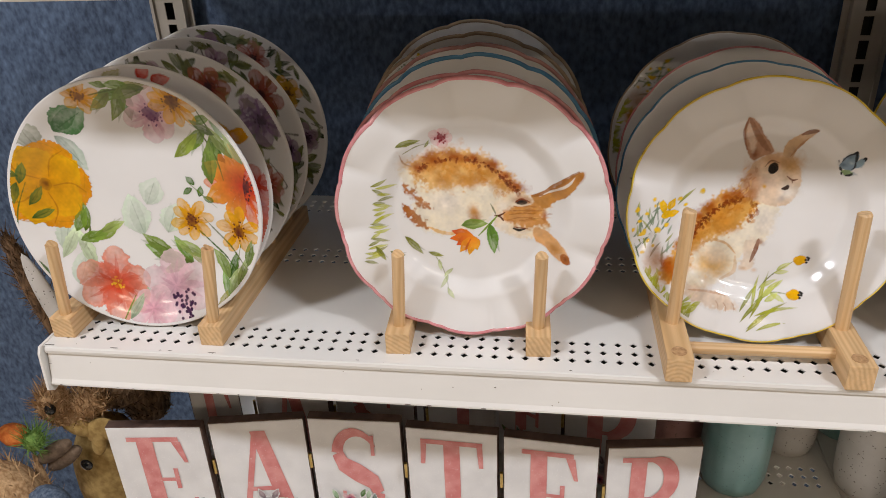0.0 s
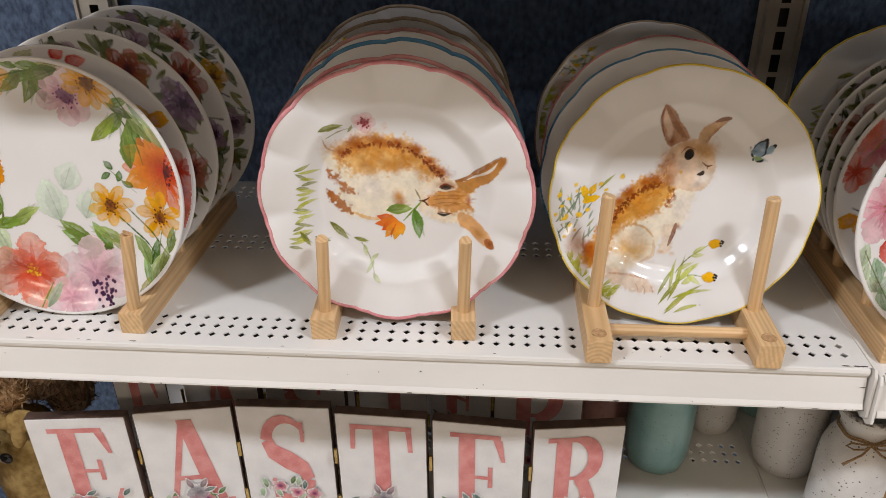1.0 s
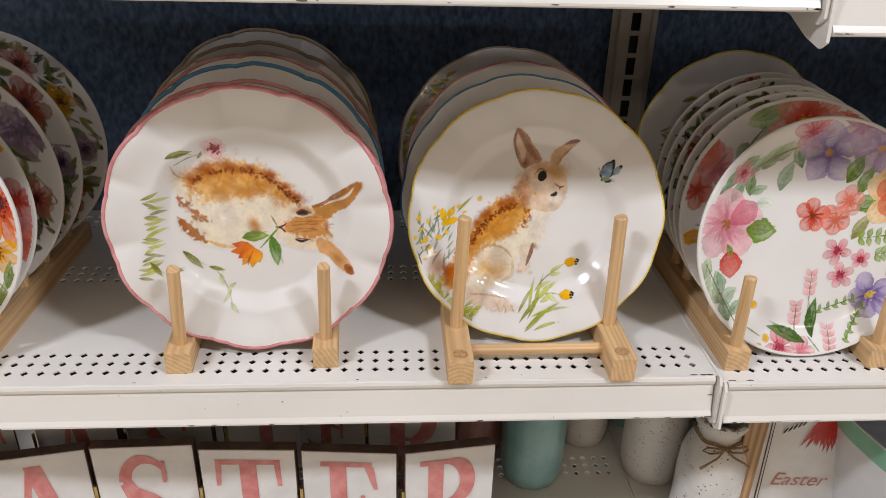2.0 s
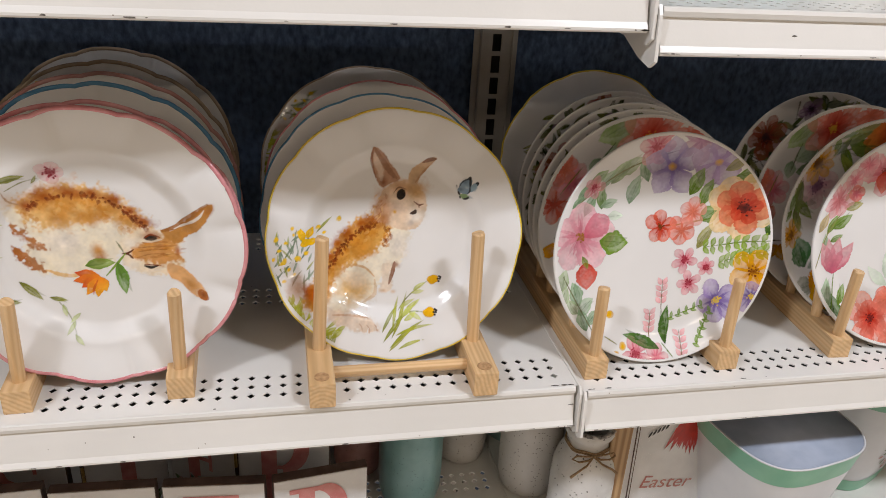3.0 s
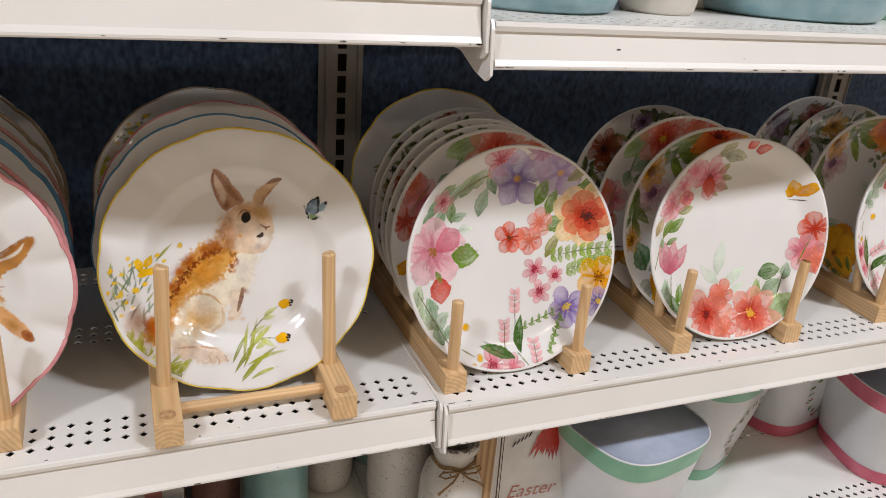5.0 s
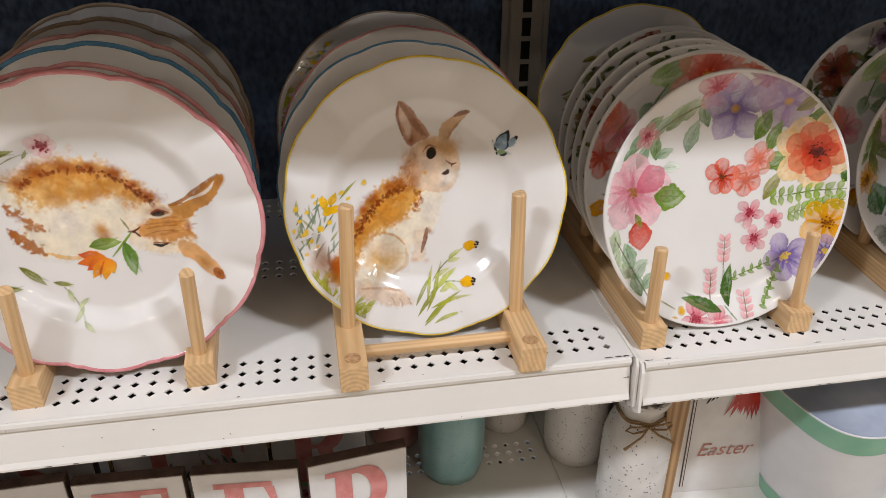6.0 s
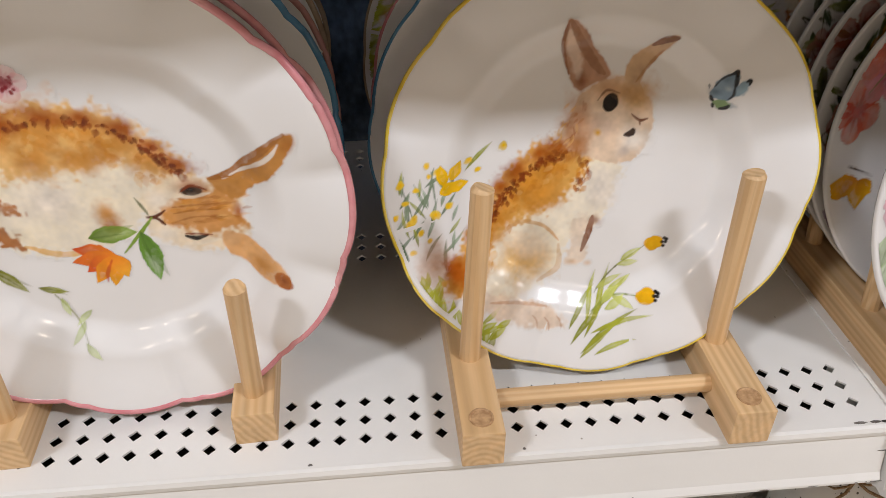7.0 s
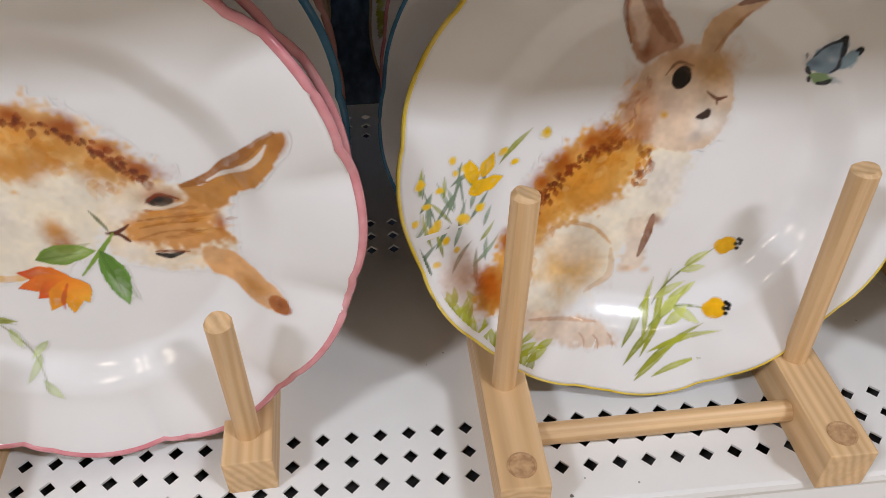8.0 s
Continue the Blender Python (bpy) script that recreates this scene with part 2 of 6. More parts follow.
def lathe(profile, seg=48, shape=None, bm=None, cap=True):
    """Turns (radius, z) pairs round z. shape(angle) scales the radius."""
    bm = bm or bmesh.new()
    rings = []
    for r, z in profile:
        ring = []
        for i in range(seg):
            a = 2 * math.pi * i / seg
            k = shape(a) if shape else 1.0
            ring.append(bm.verts.new((r * k * math.cos(a), r * k * math.sin(a), z)))
        rings.append(ring)
    for a, b in zip(rings, rings[1:]):
        for i in range(seg):
            j = (i + 1) % seg
            bm.faces.new((a[i], a[j], b[j], b[i]))
    if profile[0][0] > 1e-6:
        bm.faces.new(rings[0][::-1])
    if cap and profile[-1][0] > 1e-6:
        bm.faces.new(rings[-1])
    return bm


def tube(points, radius, seg=8, closed=False, bm=None):
    """A round cord through points; radius is a number or one a point."""
    bm = bm or bmesh.new()
    pts = [Vector(p) for p in points]
    n = len(pts)
    rings = []
    for i, p in enumerate(pts):
        a = pts[(i - 1) % n] if closed or i else p
        b = pts[(i + 1) % n] if closed or i < n - 1 else p
        d = (b - a).normalized()
        up = Vector((0, 0, 1)) if abs(d.z) < 0.9 else Vector((0, 1, 0))
        s = d.cross(up).normalized()
        u = s.cross(d)
        r = radius[i] if isinstance(radius, (list, tuple)) else radius
        rings.append([bm.verts.new(p + r * (math.cos(2 * math.pi * k / seg) * s + math.sin(2 * math.pi * k / seg) * u)) for k in range(seg)])
    for i in range(n if closed else n - 1):
        a, b = rings[i], rings[(i + 1) % n]
        for k in range(seg):
            bm.faces.new((a[k], b[k], b[(k + 1) % seg], a[(k + 1) % seg]))
    if not closed:
        bm.faces.new(rings[0])
        bm.faces.new(rings[-1][::-1])
    return bm


def extrude_profile(profile, x0, x1, bm=None):
    """A closed (y, z) outline drawn out along x."""
    bm = bm or bmesh.new()
    a = [bm.verts.new((x0, y, z)) for y, z in profile]
    b = [bm.verts.new((x1, y, z)) for y, z in profile]
    n = len(profile)
    for i in range(n):
        bm.faces.new((a[i], a[(i + 1) % n], b[(i + 1) % n], b[i]))
    bm.faces.new(a[::-1])
    bm.faces.new(b)
    bmesh.ops.recalc_face_normals(bm, faces=bm.faces[:])
    return bm


# ---- the hall ----
FLOOR_Z = 0.0
tagged(part("floor", box(-6, 7, -7, 2, -0.1, FLOOR_Z), M_FLOOR), "grey polished store floor", "floor", kind="structure")
tagged(part("ceiling", box(-6, 7, -7, 2, 3.4, 3.5), M_CEIL), "off-white store ceiling", "ceiling", kind="structure")
for nm, b in (("wall_south", (-6, 7, -7.1, -7, 0, 3.4)), ("wall_north", (-6, 7, 2, 2.1, 0, 3.4)), ("wall_west", (-6.1, -6, -7, 2, 0, 3.4)), ("wall_east", (7, 7.1, -7, 2, 0, 3.4))):
    tagged(part(nm, box(*b), M_WALL), "plain cream painted store wall", "wall", kind="structure")
# housings for both rows; the far ones only go with the added fill
for lx, ly in LAMPS:
    lamp = thing("ceiling_and_fill_light", pose(lx, ly, LAMP_Z), "white square-edged ceiling light, the far row added as fill", "ceiling light", "ceiling lights")
    part("frame", box(-0.28, 0.28, -0.11, 0.11, 0.0, 0.2, 0.004), M_FRAME, lamp)

# ---- shelving ----
BACK_Y, POST_Y, DEPTH = 0.458, 0.432, 0.40
for i, x0 in enumerate((-0.914, 0.0, 0.914, 1.828)):
    panel = tagged(part("back_panel", box(x0 + 0.002, x0 + 0.912, BACK_Y, BACK_Y + 0.012, 0.0, 2.1), M_DENIM), "dark blue denim-patterned back panel of the shelving", "back panel", "back panels", "structure")

PITCH = 0.0297


def slotted_post(x):
    post = thing("shelf_upright", pose(x, POST_Y, 0), "beige metal shelf upright with a row of slots", "shelf upright", "shelf uprights")
    v, f = [], []

    def quad(a, b, c, d, y=0.0):
        k = len(v)
        v.extend([(a, y, c), (b, y, c), (b, y, d), (a, y, d)])
        f.append((k, k + 1, k + 2, k + 3))
    w, sw, sh = 0.021, 0.0062, 0.0115
    z, zt = 0.0111, 2.1
    while z < zt:
        zc, ze = z + PITCH / 2, z + PITCH
        quad(-w, -sw, z, ze)
        quad(sw, w, z, ze)
        quad(-sw, sw, z, zc - sh)
        quad(-sw, sw, zc + sh, ze)
        for a, b, c, d in ((-sw, -sw, zc - sh, zc + sh), (sw, sw, zc - sh, zc + sh)):
            k = len(v)
            v.extend([(a, 0, c), (a, 0, d), (a, 0.002, d), (a, 0.002, c)])
            f.append((k, k + 1, k + 2, k + 3))
        z = ze
    raw("slotted_face", v, f, M_POST, post)
    for s in (-1, 1):
        part("flange", box(min(s * w, s * (w + 0.002)), max(s * w, s * (w + 0.002)), -0.004, 0.025, 0.0, 2.1, 0.0006), M_POST, post)
        part("flange", box(min(s * (w + 0.002), s * (w + 0.010)), max(s * (w + 0.002), s * (w + 0.010)), 0.006, 0.009, 0.0, 2.1, 0.0006), M_POST, post)
    part("channel_back", box(-w, w, 0.022, 0.0245, 0.0, 2.1), M_DARK, post)
    return post


for x in (-0.914, 0.0, 0.914, 1.828, 2.742):
    slotted_post(x)

CELL_X, CELL_Y, HALF = 0.01524, 0.0148, 0.0042


def perforated_deck(x0, x1, y0, y1, z, groups):
    """A thin sheet pierced by diamonds; groups: (first row y, rows)."""
    v, f = [], []
    margin = 0.013
    count = int((x1 - x0 - 2 * margin) / CELL_X)
    xa = (x0 + x1) / 2 - count * CELL_X / 2
    xb = xa + count * CELL_X

    def poly(*p):
        k = len(v)
        v.extend(p)
        f.append(tuple(range(k, k + len(p))))

    def rect(a, b, c, d):
        poly((a, c, z), (b, c, z), (b, d, z), (a, d, z))
    y = y0
    for gy, rows in groups:
        rect(x0, x1, y, gy)
        ge = gy + rows * CELL_Y
        rect(x0, xa, gy, ge)
        rect(xb, x1, gy, ge)
        for r in range(rows):
            for c in range(count):
                l, b = xa + c * CELL_X, gy + r * CELL_Y
                rr, t = l + CELL_X, b + CELL_Y
                mx, my = (l + rr) / 2, (b + t) / 2
                W, E, S, N = (mx - HALF, my), (mx + HALF, my), (mx, my - HALF), (mx, my + HALF)
                for p in (((l, b), (mx, b), S, W, (l, my)), ((mx, b), (rr, b), (rr, my), E, S), ((rr, my), (rr, t), (mx, t), N, E), ((mx, t), (l, t), (l, my), W, N)):
                    poly(*[(q[0], q[1], z) for q in p])
                for p, q in ((W, S), (S, E), (E, N), (N, W)):
                    poly((p[0], p[1], z), (q[0], q[1], z), (q[0], q[1], z - 0.0014), (p[0], p[1], z - 0.0014))
        y = ge
    rect(x0, x1, y, y1)
    return v, f


def shelf(x0, x1, front, z, label, holes=True, lip=0.046):
    t = thing("shelf", pose(0, 0, 0), label, "shelf", "shop shelves")
    y1 = front + DEPTH + 0.004
    groups = ((front + 0.0150, 3), (front + 0.1975, 3), (front + 0.345, 3)) if holes else ()
    v, f = perforated_deck(x0 + 0.002, x1 - 0.002, front + 0.003, y1, z, groups)
    raw("deck", v, f, M_SHELF, t)
    # rolled nose, recessed price channel and lower lip
    nose = [(front + 0.004, z), (front + 0.001, z - 0.001), (front, z - 0.004), (front + 0.001, z - 0.008), (front + 0.0032, z - 0.009),
            (front - 0.0030, z - lip + 0.008), (front - 0.0042, z - lip + 0.006), (front - 0.0056, z - lip + 0.0035), (front - 0.0056, z - lip + 0.0015), (front - 0.0040, z - lip), (front + 0.006, z - lip), (front + 0.006, z - 0.0016), (front + 0.017, z - 0.0016), (front + 0.017, z - 0.0006), (front + 0.006, z - 0.0006)]
    part("price_channel", extrude_profile(nose, x0 + 0.006, x1 - 0.006), M_SHELF, t)
    # unseen dark trough, added so that the front holes look black
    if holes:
        trough = [(front + 0.0065, z - 0.0018), (front + 0.0065, z - 0.030), (front + 0.070, z - 0.030), (front + 0.070, z - 0.0018), (front + 0.0688, z - 0.0018), (front + 0.0688, z - 0.0288), (front + 0.0077, z - 0.0288), (front + 0.0077, z - 0.0018)]
        part("stiffening_channel", extrude_profile(trough, x0 + 0.01, x1 - 0.01), M_HOLE_DARK, t, "unseen dark trough added to blacken the front holes")
    part("back_flange", box(x0 + 0.004, x1 - 0.004, y1 - 0.002, y1, z - 0.02, z - 0.0015), M_SHELF, t)
    part("stiffener", box(x0 + 0.03, x1 - 0.03, front + 0.14, front + 0.155, z - 0.018, z - 0.002, 0.001), M_SHELF, t)
    for xa, s in ((x0 + 0.0005, 1), (x1 - 0.0005, -1)):
        # folded end cap
        out = [(front - 0.001, z + 0.0012), (front - 0.005, z - 0.006), (front - 0.0085, z - lip - 0.004), (front + 0.000, z - lip - 0.010), (front + 0.022, z - lip - 0.006), (front + 0.055, z - lip + 0.006), (POST_Y + 0.001, z - 0.026), (POST_Y + 0.001, z - 0.004), (y1, z + 0.0005)]
        part("end_bracket", extrude_profile(out, min(xa, xa + s * 0.0028), max(xa, xa + s * 0.0028)), M_SHELF, t)
    g, v, f = random.Random(int(1000 * (x0 + z + 5))), [], []
    for _ in range(40):
        x, on = g.uniform(x0 + 0.01, x1 - 0.01), g.random()
        if g.random() < 0.35:
            x = g.choice((x0 + 0.012, x1 - 0.012)) + g.gauss(0, 0.012)
            x = min(max(x, x0 + 0.008), x1 - 0.008)
        w, h = g.uniform(0.0006, 0.006), g.uniform(0.0003, 0.0011)
        n, k = 7, len(v)
        for i in range(n):
            t2 = 2 * math.pi * i / n
            du, dv = w * math.cos(t2) * g.uniform(0.5, 1), h * math.sin(t2) * g.uniform(0.5, 1)
            if on < 0.45:
                v.append((x + du, front + 0.0052 + dv * 1.5, z + 0.0002))
            elif on < 0.93:
                v.append((x + du, front - 0.0058, z - lip + 0.0024 + dv))
            else:
                v.append((x + 0.6 * du, front - 0.0004, z - 0.0205 + 1.3 * dv))
        f.append(tuple(range(k, k + n)))
    tagged(raw("paint_chips", v, f, M_CHIP, t, "scuffed chips in the enamel"), kind="stuff")
    return t


SHELF_Z, LOW_Z = 1.10, 0.785
S2, SHELF2_Z = -0.005, 1.096
shelf(0.0, 0.914, 0.0, SHELF_Z, "ivory metal shop shelf with perforated rows and chipped edges")
shelf(0.914, 1.828, S2, SHELF2_Z, "ivory metal shop shelf with perforated rows and price channel")
shelf(1.828, 2.742, S2, SHELF2_Z, "ivory metal shop shelf at the end of the run")
shelf(-0.914, 0.0, 0.0, 0.42, "lower ivory metal shop shelf under the straw figures")
shelf(0.0, 0.914, 0.0, LOW_Z, "lower ivory metal shop shelf under the letter signs")
shelf(0.914, 1.828, S2, LOW_Z, "lower ivory metal shop shelf under the tin buckets")
UP_L, UP_R, UP_F = 1.4965, 1.4765, -0.022
shelf(0.0, 0.914, UP_F, UP_L, "upper ivory metal shop shelf, set a little higher", lip=0.041)
shelf(0.914, 1.828, UP_F - 0.004, UP_R, "upper ivory metal shop shelf under the aqua pots", lip=0.038)
shelf(1.828, 2.742, UP_F - 0.004, UP_R, "upper ivory metal shop shelf at the end of the run", False, 0.038)

# ---- plates ----


def smooth01(a, b, x):
    t = min(1.0, max(0.0, (x - a) / (b - a)))
    return t * t * (3 - 2 * t)


def coupe(R):
    """Flat plate with a turned-up edge."""
    def edge(a):
        return 1.0

    def depth(r, a):
        return -0.0125 * (1 - smooth01(0.72, 1.0, r)) - 0.0012 * (1 - smooth01(0.0, 0.8, r))
    return R, edge, depth, 96, 0


def scalloped(R, lobes=12, wave=0.0032, phase=0.0):
    """Plate with a fluted rim and a sunken well."""
    def ripple(a):
        c = abs(math.cos(lobes / 2 * (a - phase)))
        return c ** 0.6 - 0.62 + 0.12 * math.sin(5 * a + 1)

    def edge(a):
        return 1.0 + 0.018 * ripple(a)

    def depth(r, a):
        well = -0.0105 * (1 - smooth01(0.57, 0.73, r))
        rim = -0.0055 * (1 - smooth01(0.70, 1.0, r))
        return well + rim + wave * ripple(a + 0.12) * smooth01(0.66, 1.0, r) * 1.6
    return R, edge, depth, 168, lobes


def surface(kind, x, z):
    R, edge, depth, _, _ = kind
    a = math.atan2(z, x)
    r = math.hypot(x, z) / (R * edge(a))
    return -depth(min(r, 1.0), a)


def plate_mesh(kind):
    R, edge, depth, seg, lobes = kind
    th = 0.0042
    front = [0.0, 0.15, 0.35, 0.5] + [0.56 + 0.0125 * i for i in range(17)] + [0.79, 0.82, 0.85, 0.88, 0.91, 0.94, 0.96, 0.98, 0.992]
    v, f = [], []
    rows = []
    for r in front:
        rows.append([(r, 0.0) for _ in range(seg)])
    rows.append([(1.0, 0.4) for _ in range(seg)])
    for r, k in ((0.99, 1.0), (0.93, 1.05), (0.8, 1.1), (0.66, 1.2), (0.6, 2.0), (0.58, 2.0), (0.55, 1.1), (0.3, 1.0), (0.0, 1.0)):
        rows.append([(r, k) for _ in range(seg)])
    for row in rows:
        for i, (r, k) in enumerate(row):
            a = 2 * math.pi * i / seg
            rad = r * R * edge(a)
            v.append((rad * math.cos(a), -depth(r, a) + k * th, rad * math.sin(a)))
    for j in range(len(rows) - 1):
        for i in range(seg):
            b = (i + 1) % seg
            f.append((j * seg + i, j * seg + b, (j + 1) * seg + b, (j + 1) * seg + i))
    me = bpy.data.meshes.new("plate")
    me.from_pydata(v, [], f)
    bm = bmesh.new()
    bm.from_mesh(me)
    bmesh.ops.remove_doubles(bm, verts=bm.verts[:], dist=1e-6)
    bmesh.ops.recalc_face_normals(bm, faces=bm.faces[:])
    bm.to_mesh(me)
    bm.free()
    me.materials.append(M_GLAZE)
    me.polygons.foreach_set("use_smooth", [True] * len(me.polygons))
    return me


def rim_mesh(kind, mat, radius=0.0019):
    R, edge, depth, seg, _ = kind
    pts = []
    for i in range(seg):
        a = 2 * math.pi * i / seg
        rad = R * edge(a) * 0.996
        pts.append((rad * math.cos(a), -depth(1.0, a) + 0.0012, rad * math.sin(a)))
    me = bpy.data.meshes.new("rim_band")
    bm = tube(pts, radius, 8, True)
    bm.to_mesh(me)
    bm.free()
    me.materials.append(mat)
    me.polygons.foreach_set("use_smooth", [True] * len(me.polygons))
    return me


def soft_noise(n, cells, rng):
    """Smooth value noise on an n x n sheet, about -1 to 1."""
    g = rng.uniform(-1, 1, (cells + 2, cells + 2))
    t = np.linspace(0, cells, n, endpoint=False)
    i = t.astype(int)
    s = t - i
    s = s * s * (3 - 2 * s)
    a, b = g[i][:, i], g[i + 1][:, i]
    c, d = g[i][:, i + 1], g[i + 1][:, i + 1]
    sx, sy = s[None, :], s[:, None]
    return (a * (1 - sy) + b * sy) * (1 - sx) + (c * (1 - sy) + d * sy) * sx


def hx(code):
    """A pigment from a six-digit colour code."""
    out = []
    for k in (0, 2, 4):
        v = int(code[k:k + 2], 16) / 255
        out.append((v / 12.92 if v < 0.04045 else ((v + 0.055) / 1.055) ** 2.4) ** (1 / 1.2))
    return tuple(out)


def curve_through(points, closed=True, sub=6):
    """A rounded line through points."""
    n, out = len(points), []
    for i in range(n if closed else n - 1):
        p = [points[(i + k) % n] if closed else points[min(max(i + k, 0), n - 1)] for k in (-1, 0, 1, 2)]
        for j in range(sub):
            t = j / sub
            out.append(tuple(0.5 * (2 * p[1][k] + (p[2][k] - p[0][k]) * t + (2 * p[0][k] - 5 * p[1][k] + 4 * p[2][k] - p[3][k]) * t * t + (3 * p[1][k] - p[0][k] - 3 * p[2][k] + p[3][k]) * t ** 3) for k in (0, 1)))
    if not closed:
        out.append(points[-1])
    return out


class Painter:
    """A sheet of watercolour. Units: the plate's radius; angles in degrees from the right, turning up."""

    def __init__(self, seed, n=432):
        self.n, self.rnd = n, random.Random(seed)
        self.rgb, self.a = np.zeros((n, n, 3)), np.zeros((n, n))
        rng = np.random.default_rng(seed)
        self.coarse, self.fine = soft_noise(n, 26, rng), soft_noise(n, 110, rng)
        self.wob = 0.6 * soft_noise(n, 60, rng) + 0.4 * soft_noise(n, 150, rng)
        self.x = (np.arange(n) + 0.5) * 2 / n - 1

    def _box(self, u0, u1, v0, v1):
        n = self.n
        i0, i1 = max(0, int((u0 + 1) * n / 2) - 2), min(n, int((u1 + 1) * n / 2) + 3)
        j0, j1 = max(0, int((v0 + 1) * n / 2) - 2), min(n, int((v1 + 1) * n / 2) + 3)
        if i1 <= i0 or j1 <= j0:
            return None
        U, V = np.meshgrid(self.x[i0:i1], self.x[j0:j1])
        return (slice(j0, j1), slice(i0, i1)), U, V

    def _lay(self, sl, alpha, colour, grain=0.22):
        a = np.clip(alpha * (1 + grain * (1.15 - alpha) * 2 * (self.coarse[sl] + 0.5 * self.fine[sl])), 0, 1)
        col = np.maximum(np.asarray(colour, float), 0) ** 1.2
        if col.ndim == 1:
            col = col[None, None, :]
        col = col * (1 + 0.10 * self.coarse[sl] - 0.07 * self.fine[sl])[..., None]
        self.rgb[sl] = self.rgb[sl] * (1 - a[..., None]) + col * a[..., None]
        self.a[sl] = self.a[sl] * (1 - a) + a

    def petal(self, u, v, ang, length, width, c0, c1, a0=0.9, a1=0.75, fat=0.8, bend=0.0, frill=0.06, soft=0.0, tip=1.0):
        m = length + width
        got = self._box(u - m, u + m, v - m, v + m)
        if not got:
            return
        sl, U, V = got
        dx, dy = U - u, V - v
        r = np.hypot(dx, dy) / length
        th = np.radians(ang + bend * r)
        s, q = (dx * np.cos(th) + dy * np.sin(th)) / length, -dx * np.sin(th) + dy * np.cos(th)
        sc = np.clip(s, 0, 1)
        w = width * 0.5 * np.clip(np.sin(math.pi * sc ** fat * 0.985 + 0.03), 0, 1) ** tip
        px = 2.0 / self.n
        d = np.minimum(w * (1 + (frill + 0.05) * 1.5 * self.wob[sl]) - np.abs(q), np.minimum(s, 1 - s) * length)
        mask = np.clip(d / px + 0.5, 0, 1)
        pool = 0.28 * np.exp(-(d / (0.12 * width + px)) ** 2)
        al = (a0 * (1 - sc) + a1 * sc) * (0.86 + pool) * (1 - soft * np.clip(np.abs(q) / (w + 1e-6), 0, 1) ** 2)
        col = np.asarray(c0)[None, None] * (1 - sc[..., None]) + np.asarray(c1)[None, None] * sc[..., None]
        self._lay(sl, mask * al, col, 0.13)

    def blob(self, u, v, rx, ry, ang=0, c0=(0.5, 0.3, 0.1), c1=None, a0=0.9, a1=0.3, rough=0.08, lobes=0):
        """An uneven round wash that fades from c0 at the middle to c1 at the edge."""
        c1 = c1 or c0
        m = max(rx, ry) * 1.3
        got = self._box(u - m, u + m, v - m, v + m)
        if not got:
            return
        sl, U, V = got
        ca, sa = math.cos(radians(ang)), math.sin(radians(ang))
        X, Y = (ca * (U - u) + sa * (V - v)) / rx, (-sa * (U - u) + ca * (V - v)) / ry
        rho = np.hypot(X, Y) / (1 + rough * 2.2 * self.wob[sl] + rough * self.coarse[sl])
        if lobes:
            rho = rho / (0.88 + 0.2 * np.abs(np.cos(lobes * np.arctan2(Y, X) / 2 + self.rnd.uniform(0, 6.28))))
        s = np.clip(rho, 0, 1)
        mask = np.clip((1 - rho) * min(rx, ry) * self.n / 2 + 0.5, 0, 1)
        col = np.asarray(c0)[None, None] * (1 - s[..., None]) + np.asarray(c1)[None, None] * s[..., None]
        self._lay(sl, mask * (a0 * (1 - s) + a1 * s), col)

    def glow(self, u, v, rx, ry, ang, c, a):
        """A wet wash with no edge."""
        m = max(rx, ry) * 1.1
        got = self._box(u - m, u + m, v - m, v + m)
        if got:
            sl, U, V = got
            ca, sa = math.cos(radians(ang)), math.sin(radians(ang))
            X, Y = (ca * (U - u) + sa * (V - v)) / rx, (-sa * (U - u) + ca * (V - v)) / ry
            k = np.clip(1 - np.hypot(X, Y) * (1 + 0.35 * self.coarse[sl] + 0.25 * self.wob[sl]), 0, 1)
            self._lay(sl, a * k * k * (3 - 2 * k), c, 0.06)

    def wash(self, points, c, a=0.8, soft=0.02, rough=0.02, closed=True):
        """A shape with a rounded outline; soft is the width of its edge."""
        pts = curve_through(points, closed)
        us, vs = [p[0] for p in pts], [p[1] for p in pts]
        got = self._box(min(us) - 0.05, max(us) + 0.05, min(vs) - 0.05, max(vs) + 0.05)
        if not got:
            return
        sl, U, V = got
        d2, odd = np.full(U.shape, 9.0), np.zeros(U.shape, bool)
        for (ax, ay), (bx, by) in zip(pts, pts[1:] + pts[:1]):
            ex, ey = bx - ax, by - ay
            t = np.clip(((U - ax) * ex + (V - ay) * ey) / (ex * ex + ey * ey + 1e-12), 0, 1)
            d2 = np.minimum(d2, (U - ax - t * ex) ** 2 + (V - ay - t * ey) ** 2)
            if ay != by:
                odd ^= ((V < ay) != (V < by)) & (U < ax + (V - ay) * ex / ey)
        d = np.where(odd, 1, -1) * np.sqrt(d2) + rough * (self.wob[sl] + 0.6 * self.fine[sl])
        k = np.clip(d / max(soft, 2.0 / self.n) + 0.5, 0, 1)
        self._lay(sl, a * k * k * (3 - 2 * k), c, 0.06)

